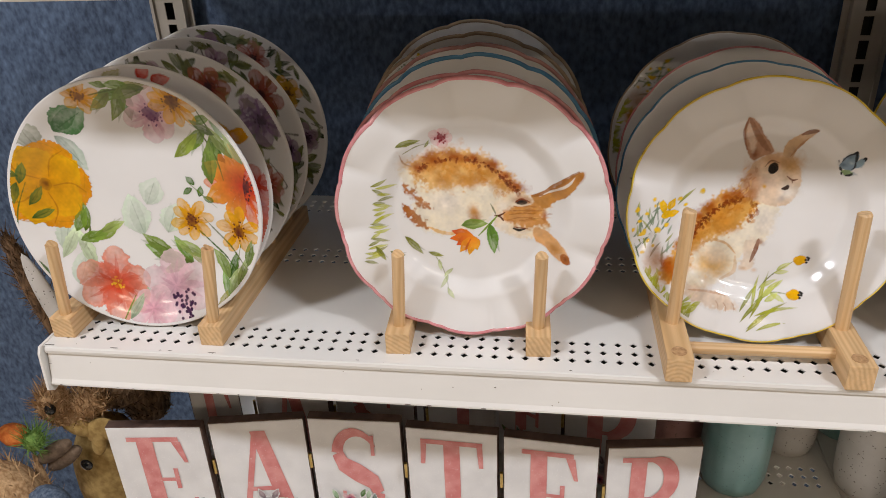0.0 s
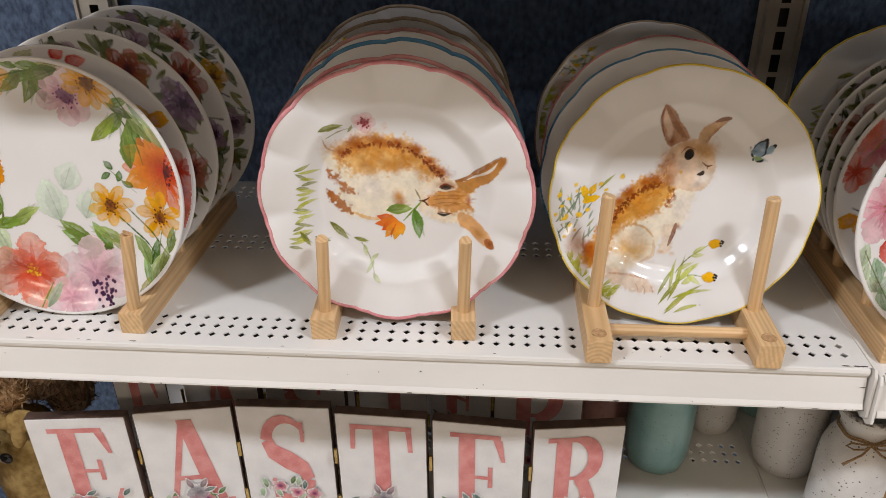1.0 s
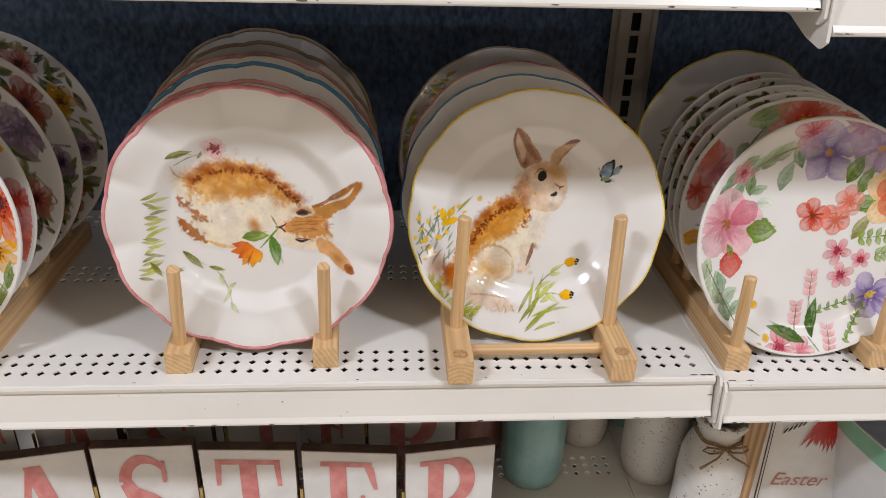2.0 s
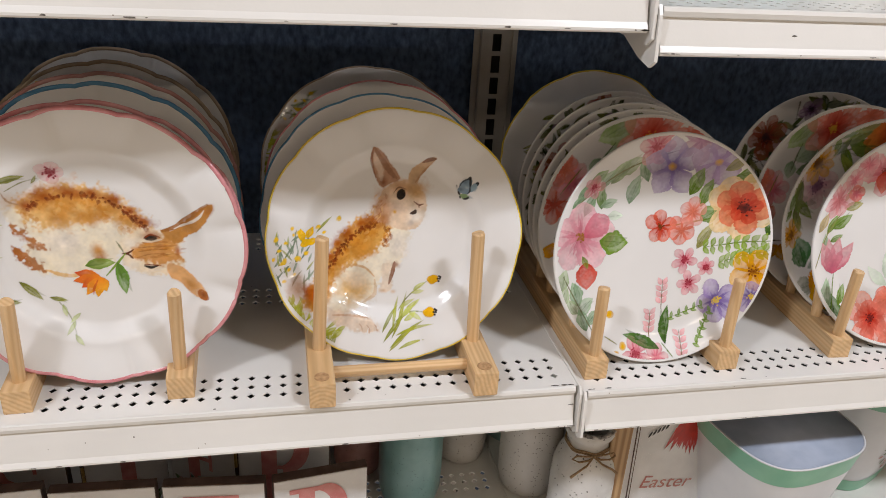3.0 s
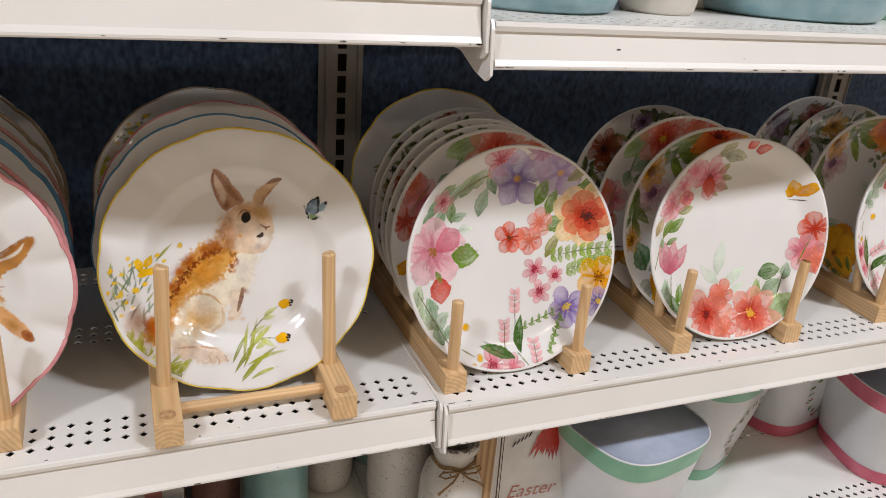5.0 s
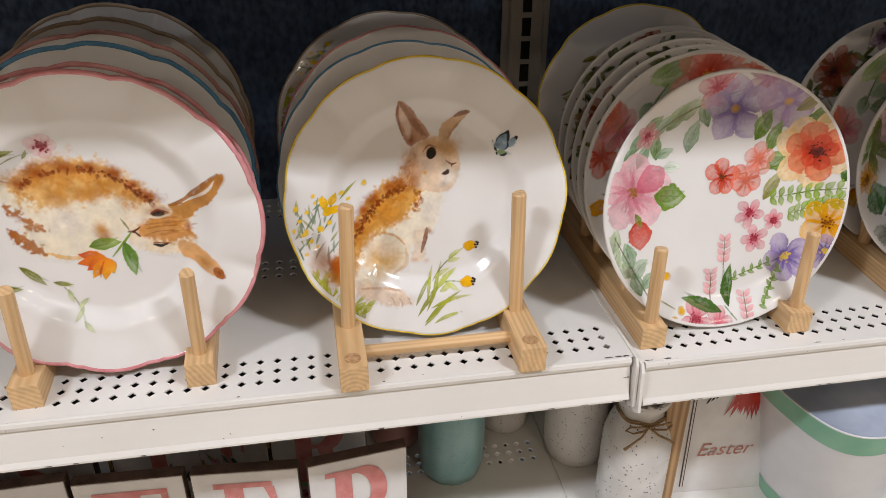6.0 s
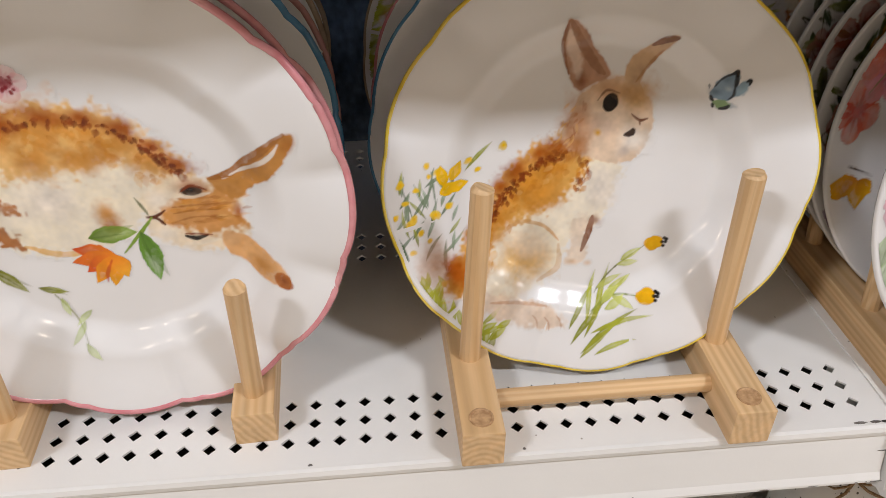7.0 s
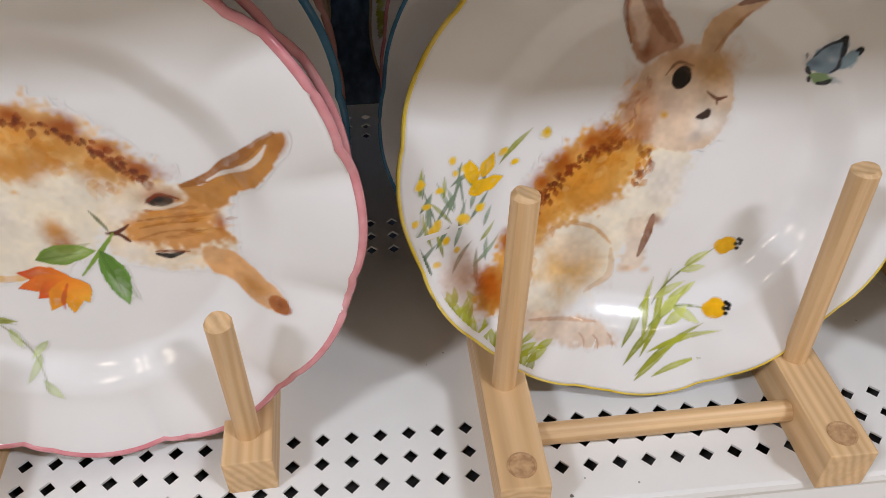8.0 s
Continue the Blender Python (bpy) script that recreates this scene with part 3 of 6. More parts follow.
    def line(self, points, w, c, a=0.9, taper=True):
        """A brush line through points, thin at its ends."""
        pts = curve_through(points, False, 8)
        us, vs = [p[0] for p in pts], [p[1] for p in pts]
        got = self._box(min(us) - w, max(us) + w, min(vs) - w, max(vs) + w)
        if not got:
            return
        sl, U, V = got
        best = np.full(U.shape, -9.0)
        n = len(pts) - 1
        for i in range(n):
            (ax, ay), (bx, by) = pts[i], pts[i + 1]
            ex, ey = bx - ax, by - ay
            t = np.clip(((U - ax) * ex + (V - ay) * ey) / (ex * ex + ey * ey + 1e-12), 0, 1)
            wide = 0.5 * w * ((0.35 + 0.65 * np.sin(math.pi * (i + t) / n)) if taper else 1)
            best = np.maximum(best, wide - np.hypot(U - ax - t * ex, V - ay - t * ey))
        self._lay(sl, a * np.clip(best * self.n / 2 + 0.5 + 0.3 * self.fine[sl], 0, 1), c)

    def stem(self, u0, v0, u1, v1, w=0.012, c=(0.16, 0.25, 0.06), bow=0.0, a=0.9):
        dx, dy = u1 - u0, v1 - v0
        n = math.hypot(dx, dy) or 1
        self.line([(u0, v0), ((u0 + u1) / 2 - dy / n * bow, (v0 + v1) / 2 + dx / n * bow), (u1, v1)], w, c, a)

    def leaf(self, u, v, ang, length, width=None, c=(0.12, 0.24, 0.05), a=0.85, vein=True):
        """Centred on (u, v)."""
        width = width or length * 0.42
        x, y = u - 0.5 * length * math.cos(radians(ang)), v - 0.5 * length * math.sin(radians(ang))
        lighter = [min(1, k * 1.45 + 0.02) for k in c]
        bend = self.rnd.uniform(-14, 14)
        self.petal(x, y, ang, length, width, c, lighter, a, a * 0.8, 0.9, bend)
        if vein and length > 0.1:
            self.petal(x, y, ang + 1, length * 0.97, width * 0.5, [k * 0.72 for k in c], c, a * 0.55, a * 0.35, 0.8, bend + self.rnd.choice((-9, 9)))
            self.stem(x, y, x + 0.85 * length * math.cos(radians(ang + bend)), y + 0.85 * length * math.sin(radians(ang + bend)), 0.007, [k * 0.6 for k in c], 0, 0.4)

    def flower(self, u, v, r, n, c_in, c_out, heart=(0.05, 0.02, 0.03), hr=0.2, turn=0, wide=1.0, a0=0.95, a1=0.7, dots=10):
        for i in range(n):
            ang = turn + 360 * i / n + self.rnd.uniform(-8, 8)
            l, b = r * self.rnd.uniform(0.88, 1.1), self.rnd.uniform(-10, 10)
            self.petal(u, v, ang, l, r * wide * 2.4 / n ** 0.75, c_in, c_out, a0 * 0.95, a1 * 0.85, 1.45, b, 0.08, 0, 0.55)
            for _ in range(3):
                self.petal(u, v, ang + self.rnd.uniform(-12, 12), l * self.rnd.uniform(0.4, 0.85), r * 0.10, [0.85 * k for k in c_in], c_in, 0.5, 0.25, 1.0, b)
        if hr:
            self.blob(u, v, r * hr, r * hr, 0, heart, heart, 0.9, 0.6, 0.2)
            for _ in range(dots * 2):
                t, d = self.rnd.uniform(0, 6.28), r * hr * self.rnd.uniform(0.7, 1.8)
                k = max(r * 0.03, 0.007)
                self.blob(u + d * math.cos(t), v + d * math.sin(t), k, k, 0, heart, heart, 0.95, 0.8, 0.0)

    def mesh(self, kind, step=1):
        """The painted part of the sheet, laid on a plate's face; step thins the sheet."""
        n = self.n // step
        a = self.a[:n * step, :n * step].reshape(n, step, n, step).mean((1, 3))
        rgb = self.rgb[:n * step, :n * step].reshape(n, step, n, step, 3).mean((1, 3))
        x = (np.arange(n) + 0.5) * 2 / n - 1
        near = np.hypot(x[None, :], x[:, None]) < 0.972
        a = a * near
        wet = a > 0.02
        face = (wet[:-1, :-1] | wet[1:, :-1] | wet[:-1, 1:] | wet[1:, 1:]) & near[:-1, :-1] & near[1:, :-1] & near[:-1, 1:] & near[1:, 1:]
        use = np.zeros((n, n), bool)
        for dj in (0, 1):
            for di in (0, 1):
                use[dj:n - 1 + dj, di:n - 1 + di] |= face
        ids = np.cumsum(use.ravel()).reshape(n, n) - 1
        R = kind[0]
        jj, ii = np.nonzero(use)
        verts = [(x[i] * R, surface(kind, x[i] * R, x[j] * R) - 0.00028, x[j] * R) for j, i in zip(jj.tolist(), ii.tolist())]
        fj, fi = np.nonzero(face)
        faces = np.stack([ids[fj, fi], ids[fj, fi + 1], ids[fj + 1, fi + 1], ids[fj + 1, fi]], 1)
        me = bpy.data.meshes.new("print")
        me.from_pydata(verts, [], faces.tolist())
        ink = rgb[use] / np.maximum(a[use], 0.02)[:, None]
        grey = ink @ np.array([0.3, 0.55, 0.15])
        ink = np.maximum(grey[:, None] + 1.06 * (ink - grey[:, None]), 0.004) * 0.93
        col = np.concatenate([ink, a[use][:, None]], 1)
        at = me.color_attributes.new("ink", "FLOAT_COLOR", "POINT")
        at.data.foreach_set("color", np.clip(col, 0, 1).ravel())
        me.polygons.foreach_set("use_smooth", [True] * len(faces))
        me.materials.append(M_INK)
        return me


YEL, YELD, ORA, RED, REDL = (0.82, 0.50, 0.05), (0.70, 0.34, 0.02), (0.80, 0.27, 0.06), (0.62, 0.07, 0.04), (0.80, 0.28, 0.22)
MAU, MAUD, PNK, PNKL, PUR, LIL = (0.62, 0.38, 0.52), (0.16, 0.06, 0.16), (0.70, 0.22, 0.28), (0.80, 0.48, 0.50), (0.22, 0.16, 0.40), (0.52, 0.42, 0.62)
GRN, GRD, SAG, OLV, PALE = (0.20, 0.31, 0.06), (0.09, 0.18, 0.04), (0.33, 0.44, 0.30), (0.34, 0.33, 0.12), (0.55, 0.66, 0.52)
COR = (0.78, 0.25, 0.17)


def meadow():
    """Yellow, red and mauve garden flowers round an open middle."""
    p = Painter(3)
    p.leaf(-0.06, -0.08, 110, 0.34, 0.24, PALE, 0.6)
    p.leaf(0.24, -0.10, 70, 0.26, 0.2, PALE, 0.55)
    p.leaf(0.12, 0.11, 60, 0.24, 0.2, PALE, 0.5)
    p.leaf(-0.62, -0.22, 70, 0.34, 0.2, PALE, 0.6)
    p.leaf(-0.56, -0.5, 80, 0.3, 0.18, PALE, 0.6)
    p.leaf(-0.43, 0.69, 40, 0.32, 0.24, (0.1, 0.22, 0.09), 0.85)
    p.leaf(-0.74, 0.58, 110, 0.24, 0.2, (0.3, 0.32, 0.24), 0.7)
    p.leaf(-0.45, 0.42, -50, 0.34, 0.15, (0.34, 0.42, 0.34), 0.65)
    for u, v, a, s, c in ((-0.07, 0.85, 200, 0.22, GRN), (0.04, 0.79, 260, 0.26, GRD), (0.03, 0.94, 170, 0.2, GRN), (0.2, 0.93, 185, 0.2, OLV), (-0.12, 0.95, 160, 0.16, GRN),
                          (0.52, 0.52, 215, 0.26, GRN), (0.66, 0.39, 265, 0.36, GRN), (0.78, 0.6, 300, 0.34, SAG), (0.62, 0.68, 20, 0.18, GRN), (0.72, 0.3, 280, 0.24, GRD), (0.9, 0.42, 290, 0.22, SAG)):
        p.leaf(u, v, a, s, s * 0.4, c)
    p.stem(0.6, 0.75, 0.74, 0.25, 0.014, GRD, 0.03)
    p.blob(-0.72, 0.17, 0.34, 0.34, 0, YEL, (0.78, 0.36, 0.03), 1.0, 0.95, 0.03, 5)
    for a in (20, 95, 165, 235, 305):
        p.petal(-0.72, 0.17, a, 0.34, 0.3, YELD, YEL, 0.9, 0.95, 1.2, 12)
    for a in (-12, 55, 128, 200, 270):
        ca, sa = math.cos(radians(a)), math.sin(radians(a))
        p.line([(-0.72 + 0.06 * ca, 0.17 + 0.06 * sa), (-0.72 + 0.2 * ca - 0.05 * sa, 0.17 + 0.2 * sa + 0.05 * ca), (-0.72 + 0.32 * ca, 0.17 + 0.32 * sa)], 0.014, hx("b8761a"), 0.75)
        p.line([(-0.72 + 0.3 * ca, 0.17 + 0.3 * sa), (-0.72 + 0.34 * math.cos(radians(a + 30)), 0.17 + 0.34 * math.sin(radians(a + 30))), (-0.72 + 0.3 * math.cos(radians(a + 60)), 0.17 + 0.3 * math.sin(radians(a + 60)))], 0.012, hx("c98a24"), 0.6)
    p.blob(-0.72, 0.17, 0.05, 0.05, 0, (0.12, 0.03, 0.01))
    for u, v, a in ((-0.86, 0.28, 70), (-0.95, 0.13, 240), (-0.8, 0.08, 45), (-0.78, -0.06, 20), (-0.96, 0.3, 150)):
        p.leaf(u, v, a, 0.18, 0.07, GRD, 0.9)
    p.stem(-0.98, -0.25, -0.85, 0.2, 0.01, GRD, 0.03)
    p.flower(-0.28, 0.85, 0.15, 7, YELD, YEL, (0.2, 0.08, 0.02), 0.22, 10)
    p.flower(0.22, 0.71, 0.23, 6, hx("c898a6"), hx("e8ccd0"), MAUD, 0.24, 15, 1.1)
    p.flower(0.42, 0.80, 0.21, 9, YELD, YEL, (0.14, 0.05, 0.02), 0.24, 0)
    p.flower(0.86, 0.17, 0.31, 12, RED, ORA, (0.06, 0.02, 0.03), 0.22, 5, 1.0, dots=18)
    for a in (100, 150, 200, 245):
        p.petal(0.86, 0.17, a, 0.34, 0.17, RED, (0.85, 0.5, 0.12), 0.95, 0.85, 1.2)
    p.flower(0.40, -0.12, 0.18, 8, YELD, YEL, (0.14, 0.03, 0.03), 0.24, 12)
    p.flower(0.77, -0.20, 0.19, 8, YELD, YEL, (0.14, 0.03, 0.03), 0.24, 30)
    p.stem(0.45, -0.2, 0.72, -0.5, 0.012, GRD)
    p.stem(0.78, -0.3, 0.7, -0.62, 0.01, GRN)
    for u, v, a in ((0.44, 0.2, 120), (0.51, 0.11, 60), (0.56, 0.05, 150), (0.4, 0.12, 200)):
        p.leaf(u, v, a, 0.09, 0.05, GRD)
    p.stem(0.4, 0.2, 0.62, -0.02, 0.008, GRN)
    for u, v, a, s in ((0.13, -0.41, 155, 0.34), (0.3, -0.36, 120, 0.26), (0.2, -0.5, 190, 0.24), (0.45, -0.44, 130, 0.24), (0.72, -0.48, 60, 0.22), (0.8, -0.6, 100, 0.22), (0.64, -0.66, 130, 0.26), (0.9, -0.42, 80, 0.18), (0.6, -0.78, 70, 0.24)):
        p.leaf(u, v, a, s, s * 0.34, self_green(p))
    for pts in ([(0.56, 0.62), (0.66, 0.4), (0.7, 0.2)], [(-0.46, -0.02), (-0.44, -0.2), (-0.52, -0.36)], [(0.5, -0.1), (0.7, -0.34), (0.86, -0.52)], [(-0.2, 0.86), (0.02, 0.9), (0.24, 0.9)], [(0.62, -0.9), (0.7, -0.66), (0.76, -0.42)]):
        p.line(pts, 0.013, hx("5c6a34"), 0.85)
    for u, v, a, s, c in ((0.46, 0.46, 35, 0.28, "8a9a48"), (0.59, 0.34, 95, 0.34, "6a7f3c"), (0.72, 0.5, 130, 0.3, "7f9050"), (0.83, 0.46, 120, 0.26, "9aa878"), (0.6, 0.6, 160, 0.22, "5e7040"),
                          (-0.44, -0.1, 70, 0.24, "5f7a30"), (-0.3, -0.24, 15, 0.28, "7c9040"), (-0.25, -0.17, 30, 0.22, "8fa058"), (-0.62, -0.3, 60, 0.3, "c2cfae"), (-0.5, -0.36, 110, 0.34, "bccbaa"),
                          (0.1, -0.34, 150, 0.32, "6b8038"), (0.2, -0.44, 170, 0.34, "5a7030"), (0.36, -0.34, 140, 0.28, "8a9c58"), (0.62, -0.46, 110, 0.26, "7a8f50"), (0.7, -0.58, 80, 0.26, "9aaa74"), (0.86, -0.36, 75, 0.22, "6d8048"), (0.8, -0.54, 60, 0.24, "7c8c50"),
                          (0.0, 0.78, 250, 0.3, "6a7a38"), (-0.14, 0.8, 220, 0.24, "7c8444"), (0.1, 0.9, 185, 0.28, "5f6f34"), (-0.1, -0.78, 65, 0.26, "8fa080"), (0.0, -0.8, 80, 0.22, "6d8058"), (-0.88, -0.46, 128, 0.28, "5a7048")):
        p.leaf(u, v, a, s, s * 0.34, hx(c), 0.9)
    p.leaf(-0.92, -0.5, 120, 0.26, 0.12, GRD)
    p.leaf(-0.5, -0.12, 60, 0.22, 0.1, GRN)
    p.leaf(-0.42, -0.25, 20, 0.24, 0.1, GRN)
    p.flower(-0.30, -0.66, 0.31, 6, hx("cf4f34"), hx("e8ac98"), hx("e8b840"), 0.1, 25, 1.15, 0.95, 0.85)
    for a in (10, 120, 250):
        p.petal(-0.30, -0.66, a, 0.22, 0.16, hx("c43c26"), hx("d8705a"), 0.7, 0.3, 1.2)
    p.flower(0.19, -0.68, 0.31, 6, hx("d6a8b6"), hx("ecd4d8"), MAUD, 0.0, 40, 1.15)
    p.flower(-0.01, -0.86, 0.2, 5, hx("d8a0ac"), hx("edd0d4"), (0.3, 0.05, 0.1), 0.0, 60, 1.1)
    for _ in range(46):
        t, d = p.rnd.uniform(0, 6.28), 0.11 * p.rnd.random() ** 0.6
        p.blob(0.25 + d * math.cos(t), -0.81 + 1.15 * d * math.sin(t), 0.013, 0.013, 0, hx("2a1630"), hx("4a2a50"), 0.95, 0.8, 0.0)
    p.leaf(-0.14, -0.84, 60, 0.22, 0.08, SAG)
    p.stem(-0.25, -0.95, -0.16, -0.76, 0.012, GRN)
    return p


def self_green(p):
    return p.rnd.choice((GRN, GRD, OLV, (0.2, 0.34, 0.08)))


def self_sage(p):
    return p.rnd.choice((SAG, (0.26, 0.38, 0.24), (0.38, 0.46, 0.3)))


def posy():
    """Pink, violet and coral blossoms with fern and sprigs round the edge."""
    p = Painter(5)
    for u, v, a, s in ((-0.91, -0.23, 80, 0.2), (-0.88, -0.37, 60, 0.18), (-0.76, -0.36, 100, 0.22), (-0.82, -0.47, 140, 0.16), (-0.68, -0.47, 40, 0.2), (-0.71, -0.58, 110, 0.2), (-0.60, -0.58, 30, 0.16)):
        p.leaf(u, v, a, s, s * 0.62, self_sage(p), 0.75)
    p.stem(-0.9, -0.2, -0.55, -0.8, 0.012, (0.25, 0.25, 0.15))
    for u, v, a, s in ((-0.30, 0.52, 80, 0.26), (-0.42, 0.67, 55, 0.26), (-0.54, 0.61, 65, 0.2), (-0.58, 0.45, 100, 0.2), (-0.50, 0.40, 20, 0.16), (-0.34, 0.72, 45, 0.28), (-0.2, 0.68, 110, 0.22), (-0.68, 0.40, 70, 0.22), (-0.62, 0.62, 30, 0.2), (-0.75, 0.5, 60, 0.2), (-0.8, 0.42, 40, 0.14)):
        p.leaf(u, v, a, s, s * 0.45, self_sage(p) if p.rnd.random() < 0.5 else (0.22, 0.32, 0.14), 0.8)
    p.leaf(-0.44, 0.30, 10, 0.14, 0.08, PALE, 0.5)
    p.stem(-0.8, 0.4, 0.1, 0.85, 0.012, (0.3, 0.28, 0.15), 0.06)
    p.flower(-0.14, 0.87, 0.18, 6, PNK, PNKL, (0.5, 0.1, 0.12), 0.14, 0)
    p.flower(0.24, 0.92, 0.2, 5, (0.5, 0.3, 0.42), (0.66, 0.5, 0.55), MAUD, 0.0, 0)
    for a, c in ((100, LIL), (165, LIL), (25, LIL), (235, PUR), (305, PUR)):
        p.petal(0.05, 0.70, a, 0.27, 0.21, PUR, (0.62, 0.54, 0.68), 0.95, 0.6, 1.2)
    p.blob(0.05, 0.70, 0.04, 0.035, 0, (0.8, 0.5, 0.05))
    for a in (90, 165, 20, 240, 310):
        p.petal(0.44, 0.74, a, 0.24, 0.24, (0.4, 0.28, 0.5), (0.6, 0.5, 0.64), 0.9, 0.65, 1.2)
    p.blob(0.44, 0.74, 0.035, 0.03, 0, (0.8, 0.5, 0.05))
    p.leaf(0.29, 0.57, 60, 0.26, 0.13, GRN)
    p.leaf(0.37, 0.48, 75, 0.26, 0.11, GRN)
    p.leaf(0.77, 0.64, 10, 0.34, 0.15, GRN)
    p.leaf(0.6, 0.72, 30, 0.2, 0.1, OLV)
    p.leaf(0.42, 0.30, 40, 0.2, 0.16, GRN)
    p.leaf(0.97, 0.2, 70, 0.2, 0.12, GRD)
    p.leaf(0.40, 0.10, 60, 0.26, 0.1, OLV)
    p.stem(0.05, 0.19, 0.5, 0.26, 0.014, GRN)
    p.flower(0.69, 0.35, 0.31, 7, hx("eaa870"), hx("f2dcae"), RED, 0.0, 10, 1.2, 0.9, 0.95)
    p.flower(0.71, 0.35, 0.25, 6, hx("c8402c"), hx("ea8c6a"), RED, 0.0, 40, 1.2, 0.95, 0.95)
    p.flower(0.74, 0.34, 0.15, 5, hx("a82a1c"), hx("d2503a"), hx("1c1014"), 0.3, 15, 1.1, 0.95, 0.9)
    p.flower(-0.02, 0.19, 0.14, 5, RED, COR, (0.1, 0.08, 0.03), 0.14, 20, 1.2, dots=3)
    p.flower(0.18, 0.15, 0.14, 5, COR, REDL, (0.6, 0.1, 0.05), 0.0, 50, 1.2)
    p.flower(0.27, 0.31, 0.13, 5, COR, (0.84, 0.45, 0.4), (0.6, 0.1, 0.05), 0.0, 10, 1.2)
    for (u0, v0, u1, v1) in ((0.42, 0.0, 1.0, 0.06), (0.58, -0.14, 1.0, -0.02)):
        p.stem(u0, v0, u1, v1, 0.01, GRN)
        for i in range(9):
            s = i / 8
            for d in (60, -60):
                p.leaf(u0 + (u1 - u0) * s, v0 + (v1 - v0) * s + (0.035 if d > 0 else -0.035), d, 0.085, 0.05, (0.27, 0.38, 0.07), 0.85, False)
    p.flower(0.86, -0.22, 0.2, 5, YELD, YEL, (0.2, 0.04, 0.02), 0.14, 0, 1.2)
    p.flower(0.56, -0.49, 0.2, 5, PUR, LIL, (0.8, 0.6, 0.1), 0.14, 40, 1.1)
    p.flower(0.84, -0.44, 0.14, 5, PUR, LIL, (0.8, 0.6, 0.1), 0.14, 10, 1.1)
    for u, v, r in ((0.23, -0.11, 0.12), (0.44, -0.18, 0.09), (0.28, -0.32, 0.12), (-0.21, -0.91, 0.15)):
        p.flower(u, v, r, 5, PNK, PNKL, (0.4, 0.05, 0.08), 0.2, p.rnd.uniform(0, 70), 0.9)
    p.flower(-0.02, -0.95, 0.12, 5, PNK, PNKL, (0.4, 0.05, 0.08), 0.0)
    for u, v, a in ((0.04, -0.40, 75), (-0.06, -0.66, 100), (0.22, -0.86, 100)):
        p.stem(u, v - 0.14, u, v + 0.12, 0.009, (0.3, 0.2, 0.12))
        for i in range(4):
            for d in (55, 125):
                p.leaf(u + (0.03 if d < 90 else -0.03), v - 0.06 + i * 0.055, d, 0.075, 0.042, (0.74, 0.36, 0.38), 0.75, False)
    p.leaf(0.06, -0.68, 98, 0.34, 0.1, GRD, 0.95)
    p.leaf(-0.14, -0.80, 152, 0.36, 0.1, GRD, 0.95)
    p.stem(0.05, -0.84, 0.14, -0.96, 0.01, GRN)
    for u0, v0, u1, v1 in ((0.14, -0.62, 0.42, -0.52), (0.36, -0.84, 0.5, -0.58)):
        p.stem(u0, v0, u1, v1, 0.008, GRN)
        for i in range(5):
            for d in (100, -20):
                p.leaf(u0 + (u1 - u0) * i / 4, v0 + (v1 - v0) * i / 4 + (0.02 if d > 0 else -0.02), d, 0.07, 0.03, GRN, 0.9, False)
    for u, v in ((-0.43, -0.57), (-0.33, -0.84), (-0.4, -0.9), (-0.5, -0.88)):
        p.blob(u, v, 0.035, 0.035, 0, YEL, YEL, 0.9, 0.6)
    p.stem(-0.5, -0.74, -0.38, -0.82, 0.008, OLV)
    p.flower(-0.74, 0.12, 0.31, 5, hx("cf7c8c"), hx("efc8ce"), (0.4, 0.2, 0.05), 0.08, 10, 1.15, 0.9, 0.85)
    p.petal(-0.7, 0.12, 40, 0.26, 0.2, hx("cc6478"), hx("dc94a0"), 0.85, 0.8, 1.3, 0, 0.06, 0, 0.6)
    p.leaf(-0.44, 0.05, -15, 0.26, 0.2, GRN, 0.95)
    p.petal(-0.68, -0.10, 275, 0.24, 0.2, RED, (0.78, 0.3, 0.26), 0.95, 0.85, 0.9)
    p.leaf(-0.68, -0.1, 300, 0.12, 0.05, GRN)
    p.flower(-0.66, 0.54, 0.11, 5, PNK, PNKL, (0.4, 0.05, 0.08), 0.15)
    return p


